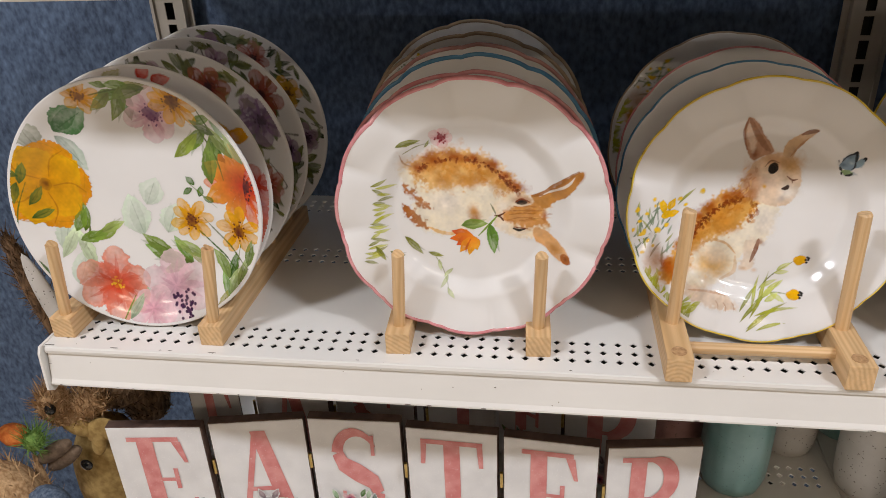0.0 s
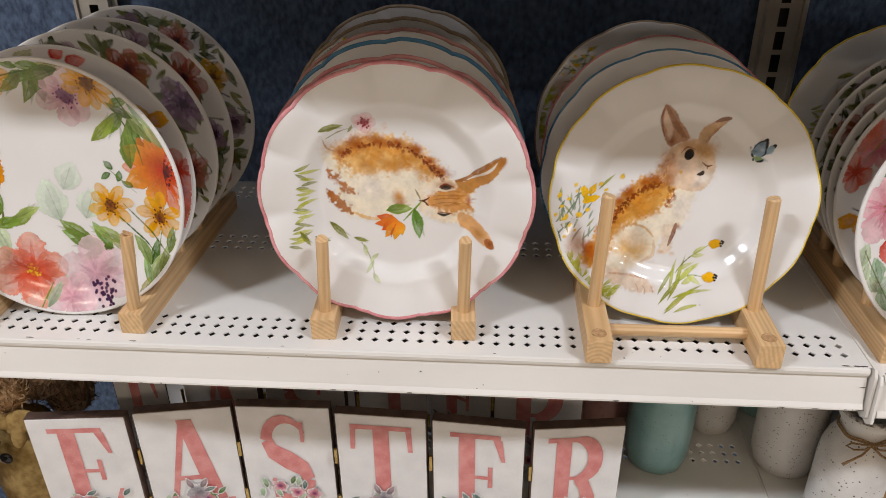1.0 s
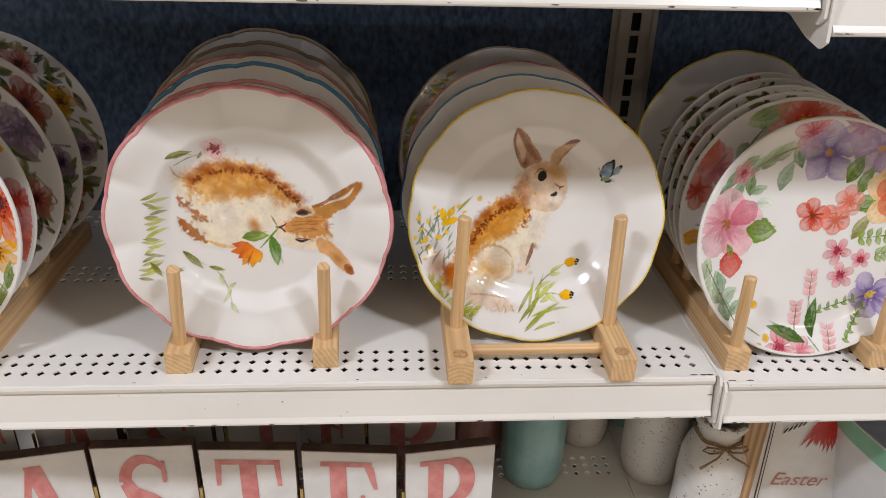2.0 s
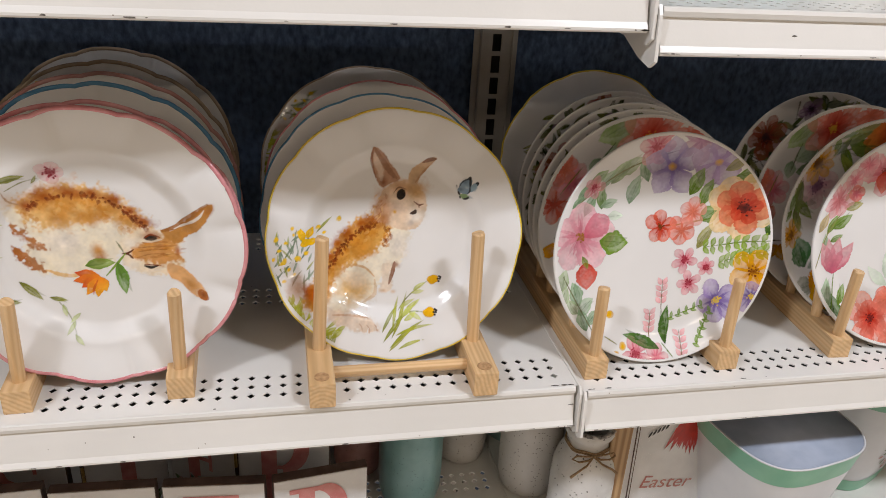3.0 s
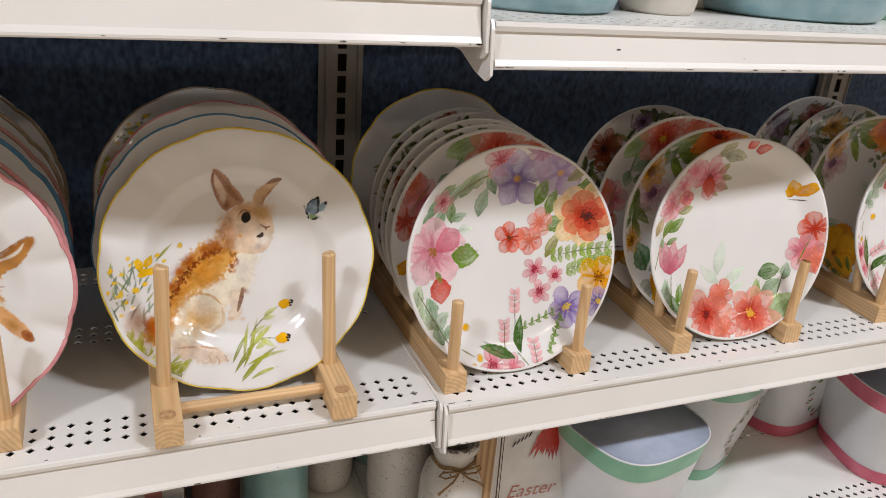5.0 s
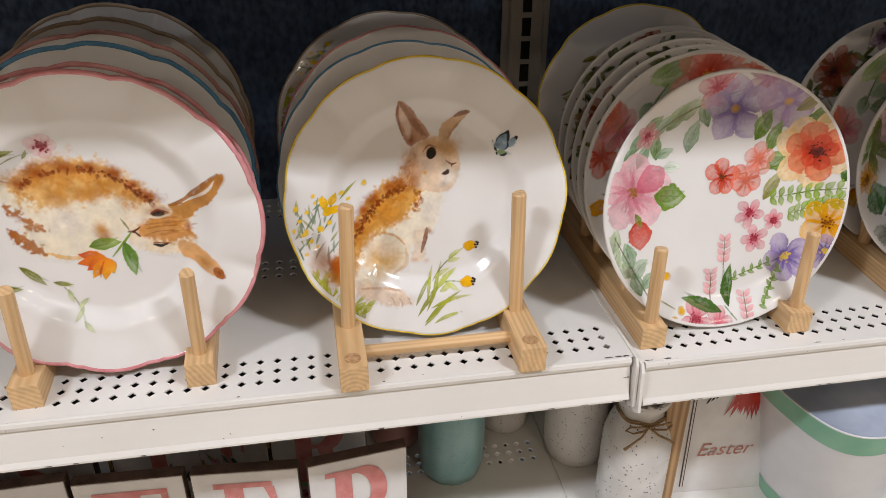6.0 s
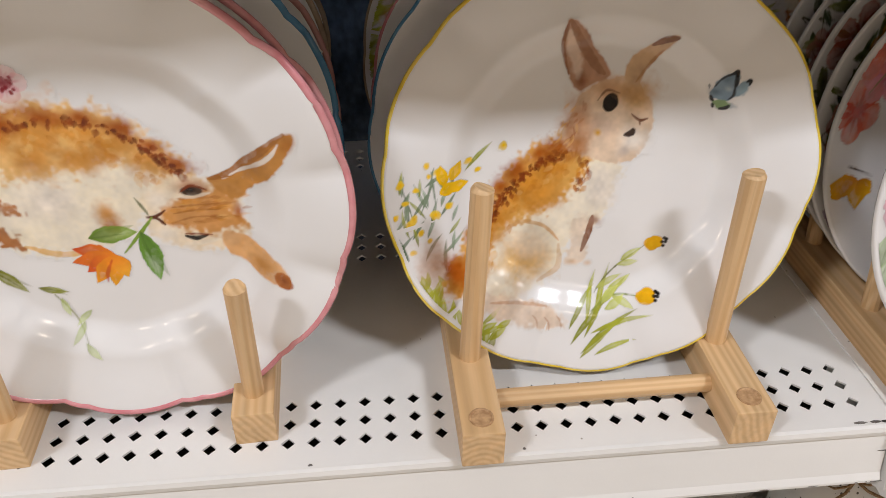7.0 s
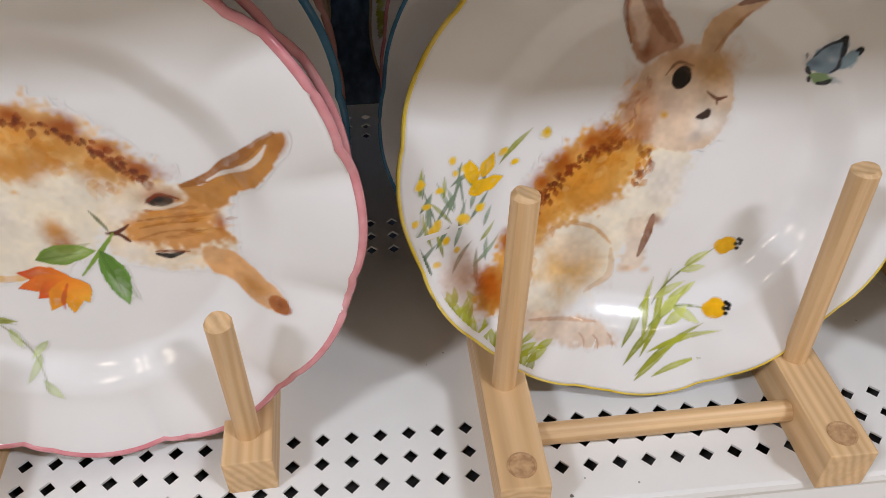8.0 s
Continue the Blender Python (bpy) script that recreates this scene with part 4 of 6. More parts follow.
def garland():
    """Red peonies below, rose sprays above, on an open white middle."""
    p = Painter(9)
    for u, v, a, s, c in ((-0.17, -0.18, 85, 0.36, PALE), (-0.01, -0.38, 45, 0.34, PALE), (-0.28, -0.36, 150, 0.28, PALE), (0.05, -0.5, 20, 0.22, PALE)):
        p.leaf(u, v, a, s, s * 0.34, c, 0.6, False)
    for u, v, a, s, c in ((-0.22, 0.54, 0, 0.16, OLV), (-0.20, 0.69, 30, 0.16, OLV), (-0.12, 0.83, 0, 0.28, (0.4, 0.42, 0.27)), (-0.23, 0.88, 30, 0.24, (0.42, 0.42, 0.26)), (-0.60, 0.30, 10, 0.18, OLV), (-0.67, 0.40, 60, 0.12, OLV), (-0.18, 0.62, 10, 0.14, OLV), (-0.3, 0.48, -20, 0.12, OLV),
                          (-0.79, 0.14, 60, 0.2, GRN), (-0.68, 0.15, 30, 0.22, GRN), (-0.72, 0.0, 20, 0.14, GRN), (-0.84, -0.02, 80, 0.16, SAG), (-0.9, 0.16, 60, 0.2, (0.5, 0.4, 0.2)), (-0.66, -0.66, 95, 0.36, GRD), (-0.6, -0.52, 60, 0.2, GRN), (-0.8, -0.5, 100, 0.3, SAG),
                          (0.41, -0.32, 20, 0.26, (0.15, 0.26, 0.1)), (0.62, -0.34, 70, 0.18, SAG), (0.47, -0.51, 15, 0.26, SAG), (0.55, -0.68, 60, 0.38, (0.35, 0.48, 0.22)), (0.28, -0.54, 95, 0.28, (0.3, 0.42, 0.14))):
        p.leaf(u, v, a, s, s * (0.7 if v < -0.3 and u > 0.3 else 0.45), c)
    p.stem(-0.95, -0.3, -0.7, 0.25, 0.012, OLV, 0.04)
    p.stem(-0.74, -0.75, -0.7, -0.3, 0.012, GRN)
    p.stem(0.52, -0.6, 0.6, -0.3, 0.01, (0.12, 0.12, 0.08))
    p.flower(-0.36, 0.62, 0.22, 6, PNK, PNKL, (0.3, 0.08, 0.06), 0.1, 20, 1.1)
    p.petal(-0.36, 0.62, 270, 0.2, 0.14, RED, REDL, 0.9, 0.8)
    p.flower(-0.56, 0.68, 0.13, 5, PNK, PNKL, RED, 0.0, 0, 1.2)
    p.flower(-0.66, 0.54, 0.12, 5, PNK, PNKL, RED, 0.0, 40, 1.2)
    p.flower(-0.78, 0.36, 0.18, 6, (0.66, 0.24, 0.26), PNKL, RED, 0.0, 10, 1.1)
    p.flower(-0.6, 0.42, 0.08, 4, PNK, REDL, RED, 0.0, 10, 1.3)
    p.petal(-0.02, 0.90, 40, 0.15, 0.1, RED, REDL)
    p.petal(0.08, 0.88, 10, 0.17, 0.1, RED, REDL)
    p.petal(0.62, 0.44, 25, 0.28, 0.12, (0.7, 0.3, 0.02), YEL, 0.95, 0.9)
    p.petal(0.62, 0.44, 110, 0.16, 0.14, (0.7, 0.35, 0.02), YEL, 0.95, 0.8)
    p.petal(0.62, 0.44, 160, 0.12, 0.1, (0.6, 0.25, 0.02), YEL, 0.95, 0.8)
    p.stem(0.55, 0.39, 0.74, 0.38, 0.012, (0.08, 0.04, 0.02))
    p.flower(0.86, 0.10, 0.18, 5, RED, COR, (0.2, 0.1, 0.03), 0.0, 30, 1.25)
    p.flower(0.76, -0.13, 0.2, 6, PNK, PNKL, RED, 0.0, 10, 1.15)
    p.flower(0.9, -0.22, 0.16, 5, COR, REDL, RED, 0.0, 10, 1.15)
    p.stem(0.84, 0.0, 0.72, -0.3, 0.01, GRN)
    for a in (70, 95, 115, 130):
        p.petal(-0.72, -0.32, a - 10, 0.34, 0.14, (0.62, 0.16, 0.24), PNKL, 0.9, 0.75, 0.9)
    for u, v, r, t in ((-0.28, -0.74, 0.3, 10), (0.23, -0.76, 0.32, 35)):
        p.flower(u, v, r, 7, hx("d65a44"), hx("f0b8a8"), (0.35, 0.03, 0.02), 0.14, t, 1.0, 0.9, 0.85)
        p.flower(u, v, r * 0.62, 5, (0.55, 0.05, 0.03), REDL, (0.8, 0.5, 0.1) if u > 0 else (0.15, 0.03, 0.03), 0.16, t + 30, 1.1)
    p.flower(-0.12, -0.55, 0.16, 5, COR, REDL, RED, 0.0, 0, 1.2)
    p.flower(-0.1, -0.9, 0.14, 5, COR, REDL, RED, 0.0, 0, 1.2)
    return p


def thicket():
    """A close ring of dark leaves with russet, mauve and ochre blossoms."""
    p = Painter(13)
    greens = (hx("4d5a2c"), hx("3c4a2e"), hx("6f7440"), hx("7d8468"), hx("59603a"), hx("8a8a5a"))
    for i in range(46):
        t, r = 360 * i / 46 + p.rnd.uniform(-5, 5), p.rnd.uniform(0.62, 0.9)
        u, v = r * math.cos(radians(t)), r * math.sin(radians(t))
        p.line([(u, v), (u * 1.05 + p.rnd.uniform(-0.1, 0.1), v * 1.05 + p.rnd.uniform(-0.1, 0.1)), (u * 0.9 + p.rnd.uniform(-0.2, 0.2), v * 0.9 + p.rnd.uniform(-0.2, 0.2))], 0.012, hx("4a4a34"), 0.8)
    for i in range(170):
        t, r = 360 * i / 170 + p.rnd.uniform(-4, 4), p.rnd.uniform(0.55, 0.95)
        s = p.rnd.uniform(0.12, 0.26)
        p.leaf(r * math.cos(radians(t)), r * math.sin(radians(t)), p.rnd.uniform(0, 360), s, s * p.rnd.uniform(0.24, 0.42), p.rnd.choice(greens), 0.9)
    blooms = ((hx("8a3020"), hx("b4604a")), (hx("7c5a78"), hx("b898ac")), (hx("b07818"), hx("d9a53c")), (hx("a04838"), hx("c98a7c")), (hx("6a4a70"), hx("a88aa6")))
    for i in range(10):
        t, r = 36 * i + p.rnd.uniform(-6, 6), p.rnd.uniform(0.68, 0.86)
        c = blooms[i % 5]
        p.flower(r * math.cos(radians(t)), r * math.sin(radians(t)), p.rnd.uniform(0.13, 0.24), p.rnd.choice((5, 6, 7)), c[0], c[1], hx("2a1820"), 0.2, p.rnd.uniform(0, 70), 1.1)
    return p


RUST, DRUST, TAN, TANL, CRM = hx("a85410"), hx("7a300c"), hx("d08a34"), hx("e4b470"), hx("eedcc0")


def fur(p, points, n, length, width, colours, ang, spread, jitter, a=0.9):
    """Short brush strokes laid about a line of points."""
    for _ in range(n):
        i = p.rnd.random() * (len(points) - 1)
        k = int(i)
        s = i - k
        q = points[min(k + 1, len(points) - 1)]
        u = points[k][0] * (1 - s) + q[0] * s + p.rnd.uniform(-jitter, jitter)
        v = points[k][1] * (1 - s) + q[1] * s + p.rnd.uniform(-jitter, jitter)
        c = p.rnd.choice(colours)
        p.petal(u, v, ang + p.rnd.uniform(-spread, spread), length * p.rnd.uniform(0.5, 1.2), width * p.rnd.uniform(0.6, 1.2), c, c, a, a * 0.6, 0.8, 0, 0.25, 0.5)


def blades(p, u0, u1, v0, v1, n, ang, spread, length, c=(0.36, 0.42, 0.08)):
    for _ in range(n):
        p.leaf(p.rnd.uniform(u0, u1), p.rnd.uniform(v0, v1), ang + p.rnd.uniform(-spread, spread), length * p.rnd.uniform(0.5, 1.1), length * p.rnd.uniform(0.16, 0.28), c, 0.85, False)


def lying_wash():
    """Plain tawny and cream shapes lying on their side, with grass and a tulip."""
    p = Painter(21)
    lime, olive = hx("a8ab3e"), hx("7d8136")
    for i in range(22):
        v = 0.22 - 0.029 * i
        p.leaf(-0.66 - 0.004 * i + p.rnd.uniform(-0.03, 0.03), v, p.rnd.uniform(-22, 28), p.rnd.uniform(0.08, 0.16), 0.025, p.rnd.choice((lime, olive)), 0.8, False)
    for u, v, a, s in ((-0.45, -0.30, 315, 0.2), (-0.29, -0.38, 340, 0.12), (-0.58, -0.36, 320, 0.12), (-0.46, 0.54, 24, 0.18), (-0.32, 0.5, 45, 0.07), (-0.70, -0.33, 300, 0.14)):
        p.leaf(u, v, a, s, s * 0.27, olive, 0.9)
    p.line([(-0.5, 0.44), (-0.4, 0.49), (-0.3, 0.51)], 0.008, olive, 0.7)
    p.flower(-0.22, 0.55, 0.09, 5, hx("d98f98"), hx("eccaca"), hx("8a1f2c"), 0.3, 0, 1.3, 0.7, 0.6)
    p.line([(-0.29, -0.4), (-0.24, -0.5), (-0.19, -0.66)], 0.007, olive, 0.6)
    for u, v, a in ((-0.26, -0.47, 280), (-0.2, -0.53, 220), (-0.22, -0.6, 250), (-0.18, -0.68, 300)):
        p.leaf(u, v, a, 0.1, 0.03, hx("a8b478"), 0.7, False)
    # body
    p.wash([(-0.52, 0.3), (-0.41, 0.36), (-0.3, 0.42), (-0.15, 0.445), (-0.01, 0.435), (0.12, 0.385), (0.22, 0.3), (0.31, 0.2), (0.36, 0.1), (0.24, 0.02), (0.16, -0.06), (0.05, -0.14), (-0.12, -0.2), (-0.36, -0.17), (-0.46, -0.04), (-0.42, 0.1), (-0.52, 0.2)], hx("f5e6c6"), 0.6, 0.05, 0.03)
    p.wash([(-0.46, 0.3), (-0.41, 0.36), (-0.3, 0.42), (-0.15, 0.445), (-0.01, 0.435), (0.12, 0.385), (0.22, 0.3), (0.31, 0.2), (0.36, 0.1), (0.25, 0.14), (0.16, 0.2), (0.06, 0.22), (-0.1, 0.17), (-0.3, 0.16)], TANL, 0.85, 0.09, 0.05)
    for u, v, r in ((-0.32, 0.34, 0.12), (-0.16, 0.36, 0.16), (0.0, 0.34, 0.14), (0.12, 0.28, 0.12), (0.22, 0.2, 0.1), (-0.2, 0.24, 0.12), (-0.02, 0.22, 0.1)):
        p.glow(u, v, r * 1.3, r, -10, TAN, 0.75)
    arc = [(-0.42, 0.345), (-0.3, 0.405), (-0.15, 0.43), (-0.01, 0.42), (0.12, 0.37), (0.22, 0.285), (0.3, 0.2), (0.34, 0.13)]
    fur(p, [(u - 0.01, v - 0.1) for u, v in arc], 70, 0.06, 0.035, (TAN, hx("c07a30"), TANL), -60, 60, 0.06, 0.5)
    for u, v in arc[:-1]:
        p.glow(u + 0.02, v - 0.025, 0.1, 0.06, -20, hx("a04a10"), 0.9)
    fur(p, [(u, v - 0.034) for u, v in arc], 100, 0.032, 0.024, (hx("662a10"), hx("7e3614"), hx("8f4218")), -50, 70, 0.014, 0.9)
    p.glow(-0.2, 0.05, 0.2, 0.16, 0, hx("f2e8dc"), 0.8)
    p.wash([(-0.54, 0.19), (-0.5, 0.19), (-0.4, 0.1), (-0.32, 0.0), (-0.37, 0.02), (-0.47, 0.1)], hx("b0692c"), 0.85, 0.03, 0.025)
    p.wash([(-0.53, 0.02), (-0.47, 0.01), (-0.4, -0.07), (-0.34, -0.15), (-0.42, -0.13), (-0.5, -0.06)], hx("a9652f"), 0.85, 0.03, 0.025)
    p.line([(-0.34, -0.15), (-0.22, -0.2), (-0.1, -0.2)], 0.03, TANL, 0.6)
    p.glow(-0.5, 0.36, 0.07, 0.09, 0, hx("d8c0a8"), 0.6)
    p.line([(-0.52, 0.44), (-0.5, 0.36), (-0.44, 0.33)], 0.012, hx("b08a68"), 0.6)
    p.glow(0.01, -0.03, 0.07, 0.1, 20, hx("c98a44"), 0.9)
    p.glow(0.02, -0.09, 0.05, 0.04, 0, RUST, 0.6)
    # head
    p.wash([(0.2, 0.09), (0.3, 0.12), (0.4, 0.1), (0.5, 0.08), (0.56, 0.02), (0.54, -0.06), (0.57, -0.14), (0.5, -0.22), (0.38, -0.24), (0.26, -0.2), (0.17, -0.13), (0.16, -0.02)], CRM, 0.85, 0.04, 0.02)
    p.wash([(0.22, -0.04), (0.32, 0.02), (0.44, 0.06), (0.53, 0.03), (0.52, -0.05), (0.55, -0.13), (0.45, -0.16), (0.33, -0.14), (0.24, -0.1)], hx("cf8a38"), 0.85, 0.05, 0.03)
    fur(p, [(0.28, -0.04), (0.5, -0.04)], 40, 0.08, 0.02, (hx("a8662a"), TANL, TAN), 0, 14, 0.06, 0.5)
    p.glow(0.53, -0.06, 0.03, 0.06, 0, RUST, 0.8)
    p.glow(0.36, 0.07, 0.1, 0.05, -5, RUST, 0.7)
    p.glow(0.22, 0.02, 0.1, 0.08, 0, hx("f3e8d8"), 0.9)
    for dv in (-0.02, -0.05, -0.09):
        p.line([(0.27, dv), (0.36, dv * 0.8), (0.46, dv * 0.9)], 0.009, hx("9a5c26"), 0.6)
    p.line([(0.3, 0.03), (0.36, 0.025), (0.43, 0.035)], 0.02, hx("f0e2cc"), 0.8)
    p.line([(0.29, -0.2), (0.36, -0.2), (0.44, -0.19)], 0.02, hx("f0e2cc"), 0.8)
    p.glow(0.22, -0.14, 0.09, 0.07, 0, hx("f3e8d8"), 0.9)
    # ears
    p.wash([(0.43, 0.1), (0.5, 0.1), (0.6, 0.17), (0.7, 0.27), (0.79, 0.32), (0.78, 0.25), (0.7, 0.13), (0.6, 0.05), (0.52, 0.0)], hx("c18745"), 0.95, 0.014, 0.005)
    p.line([(0.44, 0.1), (0.54, 0.13), (0.66, 0.235), (0.76, 0.315)], 0.04, hx("a0662f"), 0.8)
    p.line([(0.52, 0.11), (0.62, 0.16), (0.7, 0.22), (0.735, 0.27)], 0.02, hx("f0e6da"), 0.9)
    p.glow(0.77, 0.27, 0.04, 0.07, -40, hx("b4712c"), 0.8)
    p.wash([(0.46, -0.15), (0.55, -0.18), (0.64, -0.25), (0.7, -0.33), (0.715, -0.4), (0.68, -0.41), (0.62, -0.37), (0.54, -0.31), (0.46, -0.25)], hx("dba873"), 0.9, 0.014, 0.005)
    p.glow(0.6, -0.3, 0.07, 0.04, -45, hx("c98c4c"), 0.7)
    p.blob(0.685, -0.375, 0.05, 0.03, -55, DRUST, RUST, 0.9, 0.7)
    # marks
    p.blob(0.36, 0.05, 0.046, 0.022, -4, hx("0f0b0a"), hx("2b1a12"), 1.0, 0.9, 0.04)
    p.line([(0.31, 0.045), (0.36, 0.075), (0.42, 0.05)], 0.012, DRUST, 0.9)
    p.line([(0.3, -0.16), (0.34, -0.175), (0.39, -0.165)], 0.022, hx("1a1210"), 0.95)
    p.line([(0.3, -0.15), (0.35, -0.155), (0.41, -0.165)], 0.01, DRUST, 0.8)
    p.line([(0.13, 0.04), (0.16, -0.02), (0.17, -0.05)], 0.012, hx("6a7050"), 0.7)
    p.line([(0.16, -0.06), (0.2, -0.055), (0.24, -0.03)], 0.014, hx("5a2a18"), 0.95)
    p.line([(0.16, -0.055), (0.2, -0.065), (0.23, -0.1)], 0.014, hx("5a2a18"), 0.95)
    # tulip
    p.line([(0.18, -0.06), (0.13, -0.12), (0.04, -0.22)], 0.016, hx("7d9a3c"), 0.95)
    p.leaf(0.01, -0.115, 12, 0.2, 0.085, hx("6b8a2e"), 0.95)
    p.leaf(0.155, -0.245, 285, 0.25, 0.09, hx("5d8430"), 0.95)
    for a, l, c in ((165, 0.17, hx("cf4a24")), (187, 0.18, hx("dd6a2c")), (210, 0.15, hx("d9551e")), (232, 0.17, hx("f0a028")), (258, 0.16, hx("f2ac30")), (284, 0.12, hx("f0b040"))):
        p.petal(0.0, -0.225, a, l, 0.075, hx("e8862a"), c, 0.95, 0.95, 0.9)
    p.line([(-0.02, -0.25), (-0.05, -0.31), (-0.06, -0.36)], 0.016, hx("c23c14"), 0.7)
    return p


def sitting_wash():
    """Plain tawny and cream shapes sitting upright, with grass, buds and small yellow flowers."""
    p = Painter(22)
    lime, olive, grey = hx("9ea33c"), hx("858a38"), hx("7f8f78")
    gold = hx("f0bc2c")
    # small yellow flowers
    for _ in range(30):
        u, v = p.rnd.uniform(-0.93, -0.66), p.rnd.uniform(-0.36, 0.04)
        p.leaf(u, v, p.rnd.uniform(40, 130), p.rnd.uniform(0.07, 0.16), 0.016, p.rnd.choice((grey, olive, hx("5f6f58"))), 0.8, False)
    for u, v, a in ((-0.8, 0.0, 70), (-0.83, -0.06, 50), (-0.76, -0.02, 100), (-0.86, -0.1, 120)):
        p.stem(u, v - 0.09, u + 0.1 * math.cos(radians(a)), v + 0.07, 0.008, grey)
    p.leaf(-0.56, 0.1, 50, 0.18, 0.02, olive, 0.85, False)
    for u, v, r in ((-0.8, 0.08, 0.022), (-0.75, 0.05, 0.022), (-0.92, 0.0, 0.028), (-0.85, -0.03, 0.024), (-0.44, 0.14, 0.03), (-0.6, 0.08, 0.028), (-0.56, 0.03, 0.018), (-0.88, -0.2, 0.03), (-0.76, -0.16, 0.035), (-0.86, -0.17, 0.03), (-0.79, -0.28, 0.02), (-0.95, -0.16, 0.02), (-0.87, -0.33, 0.026), (-0.79, 0.03, 0.018), (-0.7, -0.12, 0.025), (-0.9, -0.09, 0.02), (-0.83, -0.24, 0.02)):
        p.blob(u, v, r * 0.8, r * 0.6, p.rnd.uniform(0, 90), gold, hx("eccb50"), 0.95, 0.75, 0.2)
    for u, v, a in ((-0.74, -0.06, 30), (-0.69, 0.0, 60), (-0.72, -0.02, 100), (-0.7, -0.04, 10)):
        p.petal(u, v, a, 0.1, 0.055, gold, hx("f4c43a"), 0.95, 0.9)
    blades(p, -0.9, -0.72, -0.6, -0.46, 14, 95, 35, 0.13, lime)
    for i in range(15):
        p.leaf(-0.86 + 0.026 * i, -0.52 - 0.021 * i + p.rnd.uniform(-0.03, 0.03), p.rnd.uniform(60, 115), p.rnd.uniform(0.09, 0.16), 0.034, p.rnd.choice((lime, olive)), 0.85, False)
    blades(p, -0.56, -0.42, -0.78, -0.68, 6, 20, 18, 0.15, lime)
    # tail and body
    p.glow(-0.76, -0.4, 0.12, 0.16, 10, hx("c9a48c"), 0.8)
    p.wash([(-0.16, 0.16), (-0.26, 0.14), (-0.37, 0.06), (-0.45, -0.03), (-0.51, -0.14), (-0.58, -0.24), (-0.68, -0.4), (-0.71, -0.52), (-0.62, -0.6), (-0.45, -0.62), (-0.3, -0.57), (-0.17, -0.48), (-0.12, -0.36), (-0.02, -0.27), (0.06, -0.2), (0.1, -0.06), (0.12, 0.04), (0.0, 0.1)], hx("f5e6c6"), 0.55, 0.05, 0.03)
    p.wash([(-0.14, 0.16), (-0.26, 0.14), (-0.37, 0.06), (-0.45, -0.03), (-0.51, -0.14), (-0.58, -0.24), (-0.68, -0.4), (-0.71, -0.52), (-0.64, -0.56), (-0.54, -0.4), (-0.42, -0.26), (-0.28, -0.2), (-0.16, -0.14), (-0.06, -0.03), (-0.04, 0.08)], hx("dca452"), 0.9, 0.07, 0.04)
    line = [(-0.17, 0.13), (-0.27, 0.1), (-0.37, 0.03), (-0.45, -0.06), (-0.51, -0.17), (-0.58, -0.28), (-0.66, -0.42), (-0.68, -0.5)]
    for u, v in ((-0.2, 0.04), (-0.3, -0.02), (-0.38, -0.1), (-0.25, -0.1), (-0.46, -0.22), (-0.56, -0.38), (-0.62, -0.5)):
        p.glow(u, v, 0.14, 0.11, 45, TAN, 0.75)
    fur(p, [(u + 0.07, v - 0.07) for u, v in line], 60, 0.06, 0.035, (TAN, hx("bd7730"), TANL), 230, 50, 0.06, 0.5)
    for u, v in line[:-1]:
        p.glow(u, v, 0.09, 0.07, 45, hx("a04a10"), 0.9)
    fur(p, [(u + 0.034, v - 0.03) for u, v in line[:6]], 110, 0.032, 0.024, (hx("662a10"), hx("7e3614"), hx("8f4218")), 215, 70, 0.018, 0.9)
    p.glow(-0.66, -0.46, 0.06, 0.12, 20, hx("b05a22"), 0.9)
    fur(p, [(-0.08, 0.08), (-0.05, 0.0), (-0.08, -0.06)], 26, 0.04, 0.024, (RUST, DRUST, TAN), 260, 40, 0.035, 0.7)
    p.glow(-0.33, -0.42, 0.2, 0.17, 0, hx("dfb06a"), 0.85)
    p.glow(-0.29, -0.36, 0.13, 0.11, 0, hx("efe0cc"), 0.7)
    p.line([(-0.46, -0.32), (-0.36, -0.24), (-0.24, -0.26), (-0.16, -0.34)], 0.02, hx("d7a978"), 0.55)
    p.line([(-0.16, -0.36), (-0.16, -0.48), (-0.26, -0.55)], 0.03, hx("dcbf9c"), 0.6)
    p.glow(0.03, -0.08, 0.12, 0.14, 0, hx("f0e6da"), 0.85)
    # forelegs
    p.wash([(-0.1, -0.24), (-0.03, -0.22), (-0.02, -0.34), (-0.02, -0.43), (-0.08, -0.47), (-0.13, -0.45), (-0.1, -0.38)], hx("ead8c4"), 0.8, 0.03, 0.015)
    p.line([(0.0, -0.22), (-0.015, -0.3), (-0.045, -0.4)], 0.032, hx("8a5f4a"), 0.85)
    p.glow(0.01, -0.24, 0.06, 0.045, 0, hx("a07c6c"), 0.8)
    p.glow(-0.09, -0.455, 0.05, 0.03, 0, hx("d8b898"), 0.7)
    p.glow(-0.01, -0.465, 0.035, 0.025, 0, hx("d8b898"), 0.7)
    # hind foot
    p.wash([(-0.55, -0.58), (-0.4, -0.6), (-0.25, -0.64), (-0.15, -0.71), (-0.14, -0.77), (-0.24, -0.78), (-0.36, -0.74), (-0.5, -0.68)], hx("ead6c2"), 0.85, 0.04, 0.02)
    for u, v in ((-0.29, -0.76), (-0.23, -0.775), (-0.17, -0.77)):
        p.line([(u, v + 0.06), (u + 0.02, v + 0.03), (u + 0.025, v - 0.01)], 0.009, hx("b8886a"), 0.5)
    p.line([(-0.5, -0.62), (-0.36, -0.63), (-0.22, -0.66)], 0.02, hx("c99a78"), 0.6)
